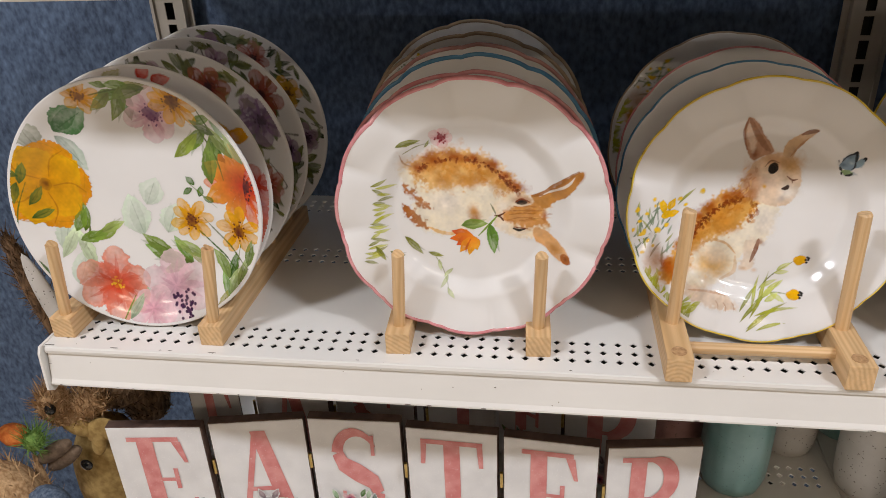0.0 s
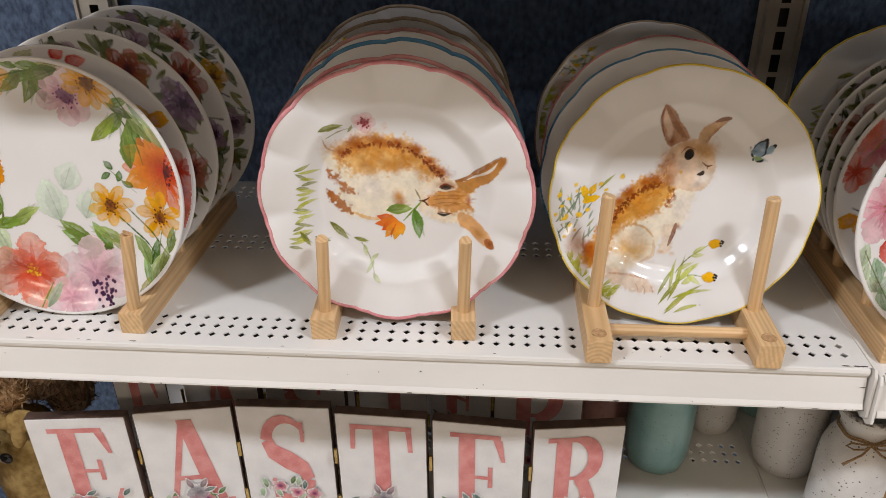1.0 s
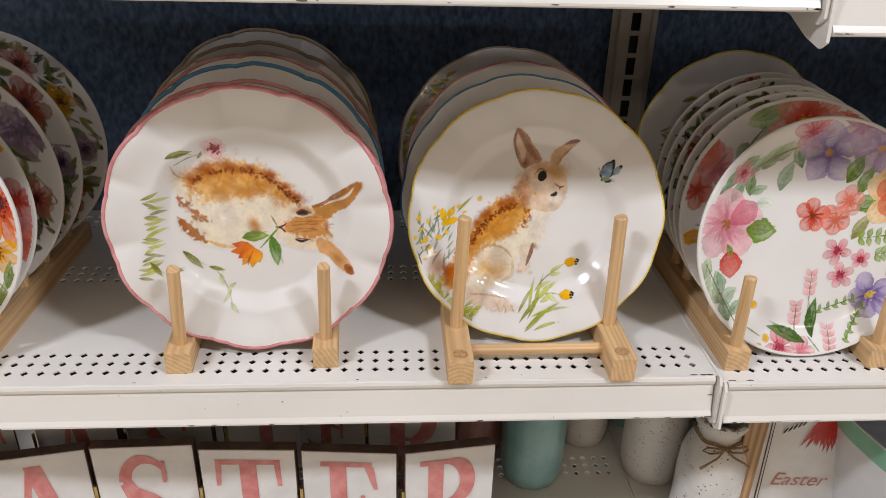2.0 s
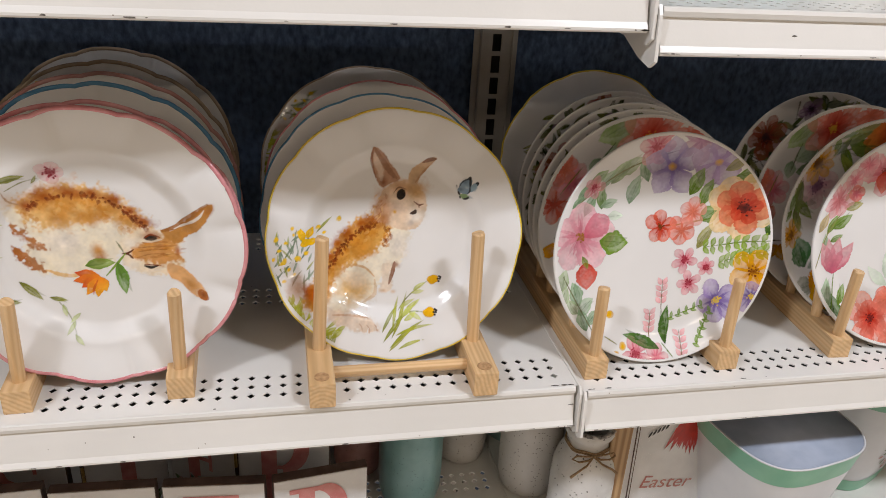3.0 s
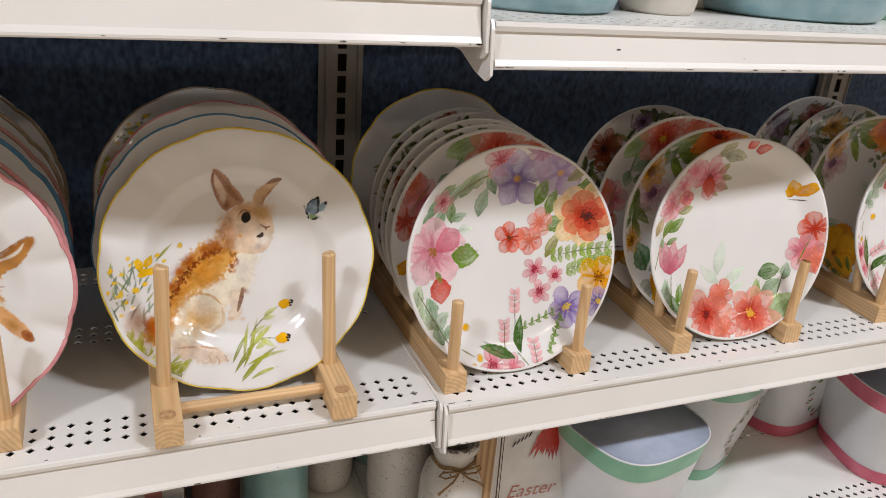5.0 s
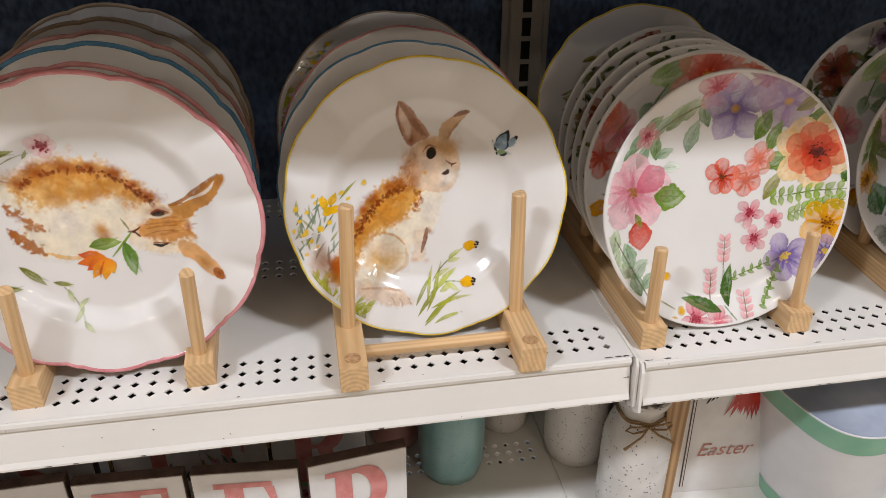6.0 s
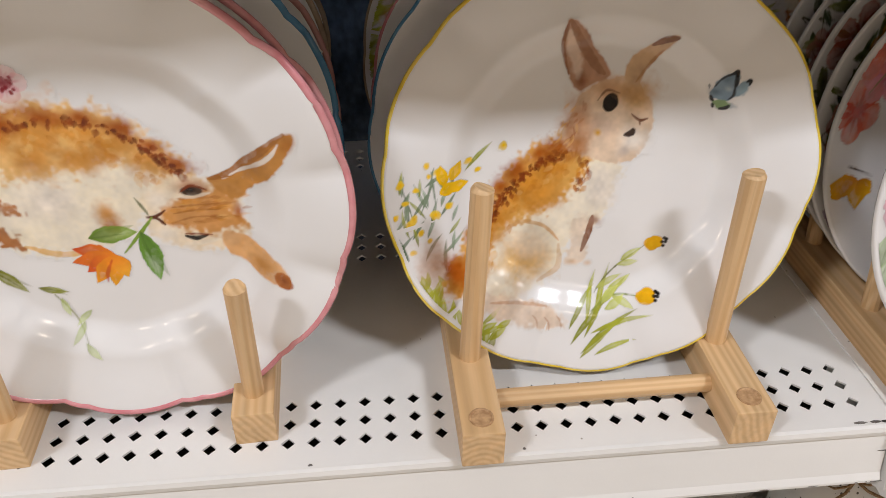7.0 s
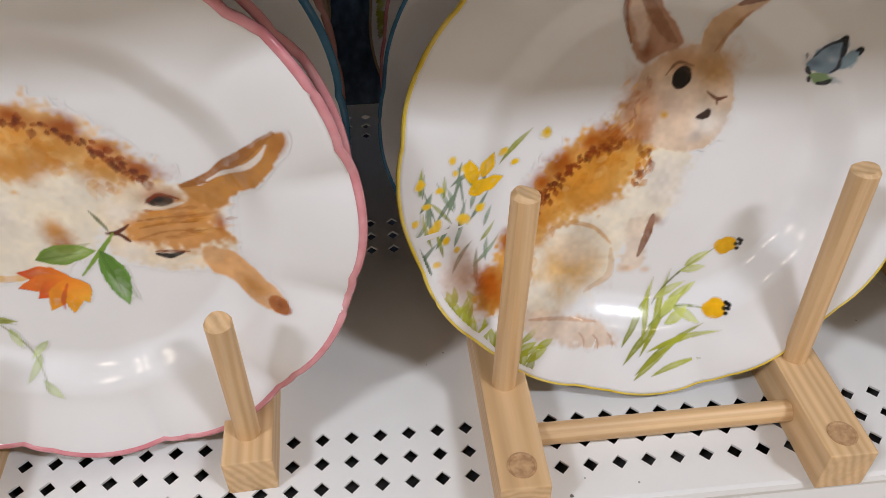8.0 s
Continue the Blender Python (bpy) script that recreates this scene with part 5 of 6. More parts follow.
    # head
    p.wash([(0.05, 0.445), (0.14, 0.43), (0.2, 0.385), (0.245, 0.3), (0.255, 0.21), (0.21, 0.11), (0.13, 0.04), (0.02, 0.06), (-0.1, 0.1), (-0.17, 0.16), (-0.13, 0.28), (-0.07, 0.38)], hx("e3cab0"), 0.95, 0.02, 0.012)
    p.glow(0.04, 0.39, 0.17, 0.10, -20, hx("c8966a"), 0.75)
    p.glow(0.17, 0.35, 0.12, 0.12, 0, hx("cfa066"), 0.85)
    p.glow(-0.09, 0.25, 0.11, 0.17, 20, hx("c08860"), 0.75)
    p.glow(-0.1, 0.14, 0.12, 0.11, 0, hx("a8682e"), 0.85)
    p.glow(0.03, 0.22, 0.1, 0.09, 0, hx("e2c6b0"), 0.7)
    p.glow(0.17, 0.15, 0.12, 0.1, 0, hx("f3ebe0"), 0.85)
    p.glow(0.06, 0.27, 0.06, 0.04, 0, hx("e9d2b8"), 0.8)
    p.glow(0.0, 0.19, 0.025, 0.025, 0, hx("d9a02c"), 0.9)
    p.glow(0.13, 0.1, 0.04, 0.04, 0, hx("b9a8a0"), 0.6)
    fur(p, [(-0.1, 0.32), (-0.14, 0.18), (-0.1, 0.1)], 40, 0.05, 0.016, (hx("b4784a"), hx("9a5a30"), TANL), 240, 40, 0.05, 0.45)
    # ears
    p.wash([(-0.17, 0.71), (-0.185, 0.64), (-0.175, 0.54), (-0.14, 0.44), (-0.1, 0.39), (-0.03, 0.42), (0.04, 0.45), (0.02, 0.5), (-0.03, 0.57), (-0.09, 0.655)], hx("b98f74"), 0.95, 0.014, 0.004)
    p.wash([(-0.16, 0.66), (-0.165, 0.58), (-0.13, 0.47), (-0.1, 0.44), (-0.09, 0.52), (-0.12, 0.6)], hx("e0c8b4"), 0.9, 0.02, 0.01)
    p.line([(-0.175, 0.7), (-0.185, 0.6), (-0.15, 0.46)], 0.02, hx("8a5a40"), 0.7)
    p.line([(-0.165, 0.7), (-0.1, 0.6), (-0.03, 0.5), (0.01, 0.46)], 0.045, hx("94694e"), 0.7)
    p.glow(-0.09, 0.43, 0.04, 0.05, 0, hx("7c4526"), 0.8)
    p.wash([(0.11, 0.43), (0.12, 0.51), (0.19, 0.575), (0.27, 0.62), (0.32, 0.62), (0.27, 0.55), (0.2, 0.47), (0.17, 0.41)], hx("d3b08c"), 0.95, 0.014, 0.004)
    p.line([(0.22, 0.585), (0.27, 0.61), (0.315, 0.615)], 0.035, hx("7d4c30"), 0.85)
    p.line([(0.16, 0.42), (0.21, 0.49), (0.27, 0.56)], 0.016, hx("b07c50"), 0.6)
    # marks
    p.blob(0.05, 0.33, 0.034, 0.044, -20, hx("0b0909"), hx("1c1210"), 1.0, 0.95, 0.05)
    p.line([(-0.01, 0.34), (0.03, 0.385), (0.09, 0.37)], 0.012, hx("6a4630"), 0.7)
    p.line([(0.15, 0.275), (0.19, 0.245), (0.23, 0.25)], 0.014, hx("6a3a26"), 0.9)
    p.line([(0.19, 0.245), (0.195, 0.22)], 0.01, hx("6a3a26"), 0.8)
    p.wash([(0.12, 0.175), (0.16, 0.205), (0.175, 0.19), (0.165, 0.17)], hx("2a1512"), 0.95, 0.008, 0.004)
    # butterfly
    p.wash([(0.587, 0.360), (0.601, 0.407), (0.653, 0.432), (0.644, 0.386), (0.616, 0.358)], hx("8ea6b4"), 0.9, 0.010, 0.008)
    p.wash([(0.578, 0.315), (0.602, 0.320), (0.613, 0.305), (0.589, 0.300)], hx("b4bcc2"), 0.7, 0.010, 0.008)
    p.wash([(0.510, 0.352), (0.511, 0.401), (0.535, 0.444), (0.592, 0.473), (0.597, 0.409), (0.588, 0.355), (0.562, 0.335)], hx("8299ab"), 0.95, 0.010, 0.008)
    p.wash([(0.522, 0.328), (0.565, 0.331), (0.585, 0.309), (0.566, 0.292), (0.538, 0.295)], hx("86a070"), 0.95, 0.010, 0.008)
    p.glow(0.523, 0.371, 0.03, 0.045, 70, hx("4f6577"), 0.7)
    p.glow(0.549, 0.434, 0.03, 0.03, 0, hx("546a7a"), 0.6)
    p.glow(0.565, 0.390, 0.025, 0.035, 60, hx("b4c2cc"), 0.6)
    for pts, w in (
        ([(0.554, 0.452), (0.581, 0.465), (0.590, 0.468), (0.589, 0.444)], 0.02),
        ([(0.588, 0.464), (0.590, 0.431), (0.589, 0.400)], 0.022),
        ([(0.588, 0.404), (0.589, 0.362), (0.574, 0.340)], 0.01),
        ([(0.512, 0.397), (0.532, 0.438), (0.565, 0.461)], 0.008),
        ([(0.634, 0.423), (0.650, 0.429), (0.647, 0.409)], 0.018),
        ([(0.549, 0.293), (0.570, 0.298), (0.583, 0.312)], 0.018),
        ([(0.506, 0.354), (0.512, 0.339), (0.521, 0.328)], 0.014),
        ([(0.519, 0.317), (0.525, 0.298)], 0.012),
        ([(0.489, 0.407), (0.494, 0.383)], 0.005)):
        p.line(pts, w, hx("14161c"), 0.95)
    # grass clump and buds
    for u, v, a, l, w in ((-0.06, -0.67, 68, 0.24, 0.035), (0.0, -0.72, 55, 0.34, 0.04), (0.06, -0.66, 62, 0.38, 0.035), (0.08, -0.78, 45, 0.36, 0.04), (0.15, -0.74, 25, 0.32, 0.035), (0.03, -0.84, 48, 0.24, 0.04), (0.12, -0.86, 30, 0.22, 0.035), (0.0, -0.63, 80, 0.26, 0.03), (0.13, -0.62, 35, 0.2, 0.025)):
        p.leaf(u, v, a, l, w * 0.78, p.rnd.choice((lime, olive, hx("93963a"))), 0.85, False)
    p.line([(0.03, -0.62), (0.12, -0.5), (0.27, -0.38)], 0.009, hx("7c7f56"), 0.85)
    p.line([(0.0, -0.7), (0.12, -0.63), (0.26, -0.63)], 0.009, hx("8d9a50"), 0.85)
    for u, v, a, s in ((0.2, -0.42, 40, 0.12), (0.19, -0.47, 10, 0.11), (0.1, -0.56, 35, 0.14), (0.16, -0.58, 20, 0.13), (0.17, -0.65, 345, 0.12), (0.1, -0.62, 50, 0.12), (0.13, -0.67, 20, 0.12)):
        p.leaf(u, v, a, s, 0.035, hx("b3b86a"), 0.8, False)
    for u, v in ((0.31, -0.37), (0.27, -0.63)):
        for du, dv, r in ((-0.015, 0.0, 0.034), (0.015, 0.012, 0.034), (0.0, -0.012, 0.036), (0.025, -0.008, 0.026)):
            p.blob(u + du, v + dv, r, r * 0.8, 0, gold, hx("e9ae20"), 0.95, 0.9, 0.08)
        for du, dv in ((0.055, 0.024), (0.062, 0.004), (0.052, -0.016), (0.046, 0.004), (0.066, 0.018)):
            p.blob(u + du, v + dv, 0.010, 0.009, 0, hx("101010"), None, 0.95, 0.85, 0)
    return p


K_COUPE, K_COUPE_L = coupe(0.1240), coupe(0.1345)
K_PINK, K_YEL = scalloped(0.1306, 12, 0.0042), scalloped(0.1272, 12, 0.0030, 0.1)
MESH = {k: plate_mesh(d) for k, d in (("coupe", K_COUPE), ("coupe_l", K_COUPE_L), ("pink", K_PINK), ("yel", K_YEL))}
MOTIF = {"thicket": thicket(), "meadow": meadow(), "posy": posy(), "garland": garland(), "lying": lying_wash(), "sitting": sitting_wash()}
KIND = {"coupe": K_COUPE, "coupe_l": K_COUPE_L, "pink": K_PINK, "yel": K_YEL}
PRINT = {}


def print_on(shape, motif):
    """One printed sheet for each shape and motif; those that stand behind get a thinner one."""
    if (shape, motif) not in PRINT:
        PRINT[shape, motif] = MOTIF[motif.split("_")[0]].mesh(KIND[shape], 2 if motif.endswith("_r") else 1)
    return PRINT[shape, motif]


RIMS = {}


def plate(shape, motif, rim, m, turn, label, group):
    ob = new("dinner_plate", MESH[shape])
    ob.matrix_world = m @ pose(0, 0, 0, 0, turn, 0)
    tagged(ob, label, "plate", group)
    pr = new("print", print_on(shape, motif))
    pr.parent = ob
    if rim:
        key = (shape, rim)
        if key not in RIMS:
            RIMS[key] = rim_mesh(K_PINK if shape == "pink" else K_YEL, M_RIM[rim], 0.0022 if shape == "pink" else 0.0014)
        rb = new("rim_band", RIMS[key])
        rb.parent = ob
        rb["label"] = rim + " painted rim"
    return ob


FLORAL = {"thicket": "white plate ringed with dark leaves and russet blossoms", "meadow": "white plate printed with yellow and red flowers", "posy": "white plate with pink, violet and coral blossoms", "garland": "white plate with red peonies and rose sprays"}


def stack(x, y, z, lean, yaw, rows, group):
    """rows: (dx, dy, shape, motif, rim, turn)."""
    for i, (dx, dy, shape, motif, rim, turn) in enumerate(rows):
        base = motif.split("_")[0]
        if base in FLORAL:
            label = FLORAL[base]
        else:
            label = "scalloped white plate with %s rim and %s" % (rim, "lying tawny wash" if base == "lying" else "upright tawny wash")
        label += ", foremost in its rack" if i == 0 and base in FLORAL else ""
        plate(shape, motif, rim, pose(x + dx, y + dy, z, -lean, 0, yaw), turn, label, group)


stack(0.1095, 0.0590, 1.2355, 6.0, 2.4, [
    (0, 0, "coupe_l", "meadow", "", 0), (-0.004, 0.044, "coupe_l", "garland_r", "", 4), (-0.002, 0.110, "coupe_l", "thicket_r", "", -60), (-0.002, 0.166, "coupe_l", "thicket_r", "", 140), (0.004, 0.232, "coupe_l", "thicket_r", "", 45)], "plates in the first rack")
stack(0.4568, 0.0565, 1.2392, 2.6, 3.0, [
    (0, 0, "pink", "lying", "pink", 0), (-0.002, 0.019, "pink", "lying_r", "pink", 100), (-0.006, 0.084, "pink", "sitting_r", "blue", 40), (-0.009, 0.124, "pink", "lying_r", "rose", 10), (-0.014, 0.176, "pink", "sitting_r", "tan", 70), (-0.018, 0.244, "pink", "lying_r", "tan", 30)], "plates in the second rack")
stack(0.7319, 0.0880, 1.2314, 13.2, -2.2, [
    (0, 0, "yel", "sitting", "yellow", 0), (-0.006, 0.056, "yel", "lying_r", "blue", 30), (-0.003, 0.112, "yel", "lying_r", "pink", 60), (-0.008, 0.183, "yel", "sitting_r", "tan", 55)], "plates in the third rack")
stack(1.0139, 0.0625, 1.2195, 12.6, 0.0, [
    (0, 0, "coupe", "posy", "", 0), (0.004, 0.066, "coupe", "garland_r", "", 200), (0.004, 0.086, "coupe", "thicket_r", "", 110), (0.007, 0.113, "coupe", "thicket_r", "", 30), (0.008, 0.142, "coupe", "thicket_r", "", -50), (0.01, 0.168, "coupe", "thicket_r", "", 80), (0.014, 0.258, "yel", "lying_r", "yellow", 0)], "plates in the fourth rack")
stack(1.3163, 0.0588, 1.2207, 12.1, -6.4, [
    (0, 0, "coupe", "garland", "", 0), (-0.004, 0.051, "coupe", "meadow_r", "", -80), (-0.008, 0.109, "coupe", "garland_r", "", 180), (-0.01, 0.171, "coupe", "thicket_r", "", 40)], "plates in the fifth rack")
stack(1.640, 0.058, 1.2205, 12.0, -6.0, [
    (0, 0, "coupe", "posy", "", 60), (0.004, 0.095, "coupe", "meadow_r", "", -70), (0.012, 0.165, "coupe", "thicket_r", "", 150), (0.005, 0.222, "coupe", "thicket_r", "", 200)], "plates in the sixth rack")

# ---- plate racks ----


def plate_rack(m, gap, label, length=0.30, wide=0.0245, high=0.024, peg_h=0.088, peg_r=0.0062, first=0.012, rest=(), lean_l=(0, 0), lean_r=(0, 0), plugs=False, rod_y=0.06):
    """Two planks with pegs, joined by rods. The left plank's front foot is at the origin."""
    t = thing("plate_rack", m, label, "plate rack", "wooden plate racks")
    for side, (lx, ly) in ((0.0, lean_l), (gap, lean_r)):
        part("plank", box(side - wide / 2, side + wide / 2, 0, length, 0, high, 0.0012), M_WOOD_Y, t)
        for i, y in enumerate((first, *rest)):
            if i:
                lx, ly = 0.0, peg_h * 0.2
            bm = tube([(side, y, high - 0.004), (side + 0.9 * lx, y + 0.9 * ly, high + peg_h - 0.0015), (side + lx, y + ly, high + peg_h)], [peg_r, peg_r, peg_r * 0.82], 14)
            part("peg", bm, M_WOOD_Z, t, smooth=False)
        if plugs:
            for y in (0.0125,):
                bm = lathe([(0.0072, -0.003), (0.0072, 0.0004), (0.0062, 0.0005), (0.0058, 0.0001), (0.0, 0.00015)], 20)
                bmesh.ops.translate(bm, verts=bm.verts[:], vec=(side, y, high))
                part("wood_plug", bm, M_PLUG, t, "worn round screw plug")
    for y in (rod_y, length * 0.55, length - 0.02):
        part("rod", tube([(wide / 2 - 0.001, y, high * 0.52), (gap - wide / 2 + 0.001, y, high * 0.52)], 0.0058, 14), M_WOOD_X, t)
    return t


plate_rack(pose(0.0185, 0.0195, SHELF_Z, 0, 0, -0.7), 0.1675, "pale pine plate rack holding flowered plates", peg_h=0.084, lean_l=(0.009, 0.0), lean_r=(0.009, 0.004), rest=(0.068, 0.134, 0.19, 0.256, 0.288))
plate_rack(pose(0.383, 0.0185, SHELF_Z, 0, 0, 2.6), 0.140, "pale pine plate rack holding pink-rimmed plates", peg_h=0.084, first=0.019, lean_l=(0.005, -0.005), lean_r=(0.002, -0.007), rest=(0.104, 0.144, 0.196, 0.264, 0.29))
plate_rack(pose(0.6535, -0.0045, SHELF_Z, 0, 0, 0.4), 0.1585, "honey pine plate rack with tall pegs overhanging the shelf edge", wide=0.0245, high=0.0265, peg_h=0.121, peg_r=0.0066, first=0.0635, lean_l=(0.005, 0.001), lean_r=(-0.003, 0.001), plugs=True, rod_y=0.038, length=0.32, rest=(0.114, 0.170, 0.241, 0.30))
plate_rack(pose(0.935, 0.0165, SHELF2_Z, 0, 0, 0.5), 0.1505, "pale pine plate rack holding blossom plates", peg_h=0.077, lean_l=(0.001, 0.003), lean_r=(0.004, 0.006), rest=(0.071, 0.15, 0.19, 0.28))
plate_rack(pose(1.229, 0.026, SHELF2_Z, 0, 0, -4.0), 0.160, "pale pine plate rack holding peony plates", peg_h=0.080, lean_l=(0.002, 0.0), lean_r=(0.008, 0.006), rest=(0.055, 0.112, 0.17, 0.21, 0.25))
plate_rack(pose(1.562, 0.028, SHELF2_Z, 0, 0, -3), 0.165, "darker pine plate rack with flowered plates", peg_h=0.080, rest=(0.052, 0.15, 0.215, 0.272))

# ---- folding letter signs on the lower shelf ----
# Letters are drawn in a box 1 wide and 1 high as strokes: outlines of (x, y).


def bar(x0, y0, x1, y1):
    return [(x0, y0), (x1, y0), (x1, y1), (x0, y1)]


def ribbon(points, widths):
    """A curved stroke of varying width."""
    left, right = [], []
    for i, (x, y) in enumerate(points):
        a, b = points[max(0, i - 1)], points[min(len(points) - 1, i + 1)]
        d = math.hypot(b[0] - a[0], b[1] - a[1])
        nx, ny = -(b[1] - a[1]) / d, (b[0] - a[0]) / d
        left.append((x + nx * widths[i] / 2, y + ny * widths[i] / 2))
        right.append((x - nx * widths[i] / 2, y - ny * widths[i] / 2))
    return [[left[i], left[i + 1], right[i + 1], right[i]] for i in range(len(points) - 1)]


def arc(cx, cy, rx, ry, a0, a1, n=14):
    return [(cx + rx * math.cos(radians(a0 + (a1 - a0) * i / n)), cy + ry * math.sin(radians(a0 + (a1 - a0) * i / n))) for i in range(n + 1)]


def letter_shape(ch):
    if ch == "E":
        return [bar(0.12, 0, 0.78, 0.05), bar(0.12, 0.95, 0.8, 1), bar(0.24, 0.05, 0.46, 0.95), bar(0.46, 0.49, 0.64, 0.53), [(0.64, 0.40), (0.70, 0.40), (0.70, 0.64), (0.64, 0.64)], [(0.70, 0.95), (0.82, 0.95), (0.87, 0.71), (0.82, 0.71)], [(0.70, 0.05), (0.80, 0.05), (0.89, 0.29), (0.84, 0.29)]]
    if ch == "A":
        return [[(0.40, 1), (0.60, 1), (0.88, 0.04), (0.64, 0.04)], [(0.42, 0.98), (0.48, 0.9), (0.22, 0.04), (0.14, 0.04)], bar(0.26, 0.30, 0.62, 0.35), bar(0.04, 0, 0.32, 0.05), bar(0.54, 0, 0.98, 0.05)]
    if ch == "T":
        return [bar(0.08, 0.95, 0.92, 1), bar(0.39, 0.05, 0.61, 0.95), bar(0.26, 0, 0.74, 0.05), [(0.08, 0.95), (0.16, 0.95), (0.13, 0.72), (0.07, 0.72)], [(0.84, 0.95), (0.92, 0.95), (0.93, 0.72), (0.87, 0.72)]]
    if ch == "R":
        bowl = arc(0.48, 0.755, 0.27, 0.22, 90, -90)
        leg = [(0.5, 0.52), (0.62, 0.46), (0.69, 0.3), (0.72, 0.12), (0.82, 0.03), (0.94, 0.05)]
        return [bar(0.08, 0, 0.56, 0.05), bar(0.08, 0.95, 0.5, 1), bar(0.2, 0.05, 0.41, 0.95), bar(0.41, 0.52, 0.5, 0.56)] + ribbon(bowl, [0.05 + 0.16 * math.sin(math.pi * i / 14) for i in range(15)]) + ribbon(leg, [0.06, 0.16, 0.2, 0.2, 0.1, 0.04])
    top = arc(0.5, 0.73, 0.26, 0.245, 20, 180, 10)
    low = arc(0.5, 0.27, 0.26, 0.245, 0, -160, 10)
    mid = [(0.24, 0.73), (0.30, 0.60), (0.5, 0.5), (0.70, 0.40), (0.76, 0.27)]
    return ribbon(top, [0.04 + 0.012 * i for i in range(11)]) + ribbon(mid, [0.16, 0.2, 0.23, 0.2, 0.16]) + ribbon(low, [0.16 - 0.011 * i for i in range(11)]) + [bar(0.70, 0.72, 0.75, 0.95), bar(0.25, 0.04, 0.30, 0.28)]


def letter_mesh(ch, width, height):
    v, f = [], []
    for k, poly in enumerate(letter_shape(ch)):
        base = len(v)
        y = -0.0006 - 0.00004 * k
        v.extend([((x - 0.5) * width, y, z * height) for x, z in poly])
        area = sum(poly[i][0] * poly[(i + 1) % len(poly)][1] - poly[(i + 1) % len(poly)][0] * poly[i][1] for i in range(len(poly)))
        idx = list(range(base, base + len(poly)))
        f.append(tuple(idx if area > 0 else idx[::-1]))
    return v, f


FLAT = (1.0, lambda a: 1.0, lambda r, a: 0.0, 24, 0)


def corner_spray(seed):
    """Greenery with a small grey painted shape, for the foot of a sign panel."""
    p = Painter(seed, 96)
    for _ in range(12):
        p.leaf(p.rnd.uniform(-0.8, 0.8), p.rnd.uniform(-0.3, 0.3), p.rnd.uniform(20, 160), 0.3, 0.12, p.rnd.choice((SAG, (0.1, 0.16, 0.14), GRD)), 0.9, False)
    for _ in range(3):
        p.flower(p.rnd.uniform(-0.6, 0.6), p.rnd.uniform(-0.2, 0.1), 0.2, 5, (0.5, 0.1, 0.2), PNKL, MAUD, 0.15)
    if seed % 2:
        p.blob(0.0, 0.2, 0.28, 0.24, 0, (0.2, 0.17, 0.2), (0.42, 0.4, 0.42), 0.9, 0.6, 0.1)
        p.petal(-0.1, 0.35, 110, 0.34, 0.14, (0.22, 0.18, 0.2), (0.5, 0.36, 0.38), 0.9, 0.8)
        p.petal(0.1, 0.35, 60, 0.34, 0.14, (0.22, 0.18, 0.2), (0.5, 0.36, 0.38), 0.9, 0.8)
    return p.mesh((0.05, FLAT[1], FLAT[2], 24, 0))


def letter_sign(word, spots, z, high, label, hinge=True):
    """spots: the panels' upper corners seen from above, as (x, y) pairs."""
    t = thing("folding_letter_sign", pose(0, 0, z), label, "letter sign", "folding letter signs")
    for i, ch in enumerate(word):
        (xa, ya), (xb, yb) = spots[i]
        w = math.hypot(xb - xa, yb - ya)
        ang = math.degrees(math.atan2(yb - ya, xb - xa))
        panel = part("panel", box(-w / 2, w / 2, 0.0, 0.013, 0, high, 0.0008), M_EDGE, t)
        panel.matrix_local = pose((xa + xb) / 2, (ya + yb) / 2, 0, 0, 0, ang)
        part("face", box(-w / 2 + 0.001, w / 2 - 0.001, -0.0012, 0.001, 0.001, high - 0.001, 0.0004), M_BOARD, panel, "white speckled face")
        v, f = letter_mesh(ch, w * 0.80, high * 0.80)
        let = raw("letter", v, f, M_LETTER, panel, "pink glittered letter " + ch)
        let.location = (0, -0.0012, high * 0.115)
        sp = link("spray", corner_spray(i + 40), panel)
        sp.location = (0, -0.0034, high * 0.25 if i % 2 == 0 else high * 0.18)
        if hinge and i:
            for zz in (high * 0.55, high * 0.1):
                hg = part("hinge", tube([(-w / 2 - 0.002, -0.002, zz), (-w / 2 - 0.002, -0.002, zz + 0.022)], 0.0019, 10), M_BRASS, panel, "small brass hinge")
    return t


FRONT_SIGN = [((0.013, 0.043), (0.128, 0.055)), ((0.134, 0.061), (0.246, 0.081)), ((0.250, 0.082), (0.363, 0.085)), ((0.370, 0.077), (0.4785, 0.073)), ((0.485, 0.0715), (0.593, 0.0635)), ((0.6015, 0.063), (0.706, 0.076))]
letter_sign("EASTER", FRONT_SIGN, LOW_Z, 0.170, "folding white sign with pink letters EASTER on hinged panels")
BACK_SIGN = [((0.082, 0.122), (0.135, 0.150)), ((0.150, 0.165), (0.255, 0.150)), ((0.260, 0.165), (0.365, 0.16)), ((0.380, 0.17), (0.463, 0.23)), ((0.468, 0.23), (0.553, 0.175)), ((0.556, 0.175), (0.668, 0.16))]
letter_sign("EASTER", BACK_SIGN, LOW_Z, 0.184, "second folding EASTER sign with pink letters, behind the first")

# ---- vases, jar and board ----


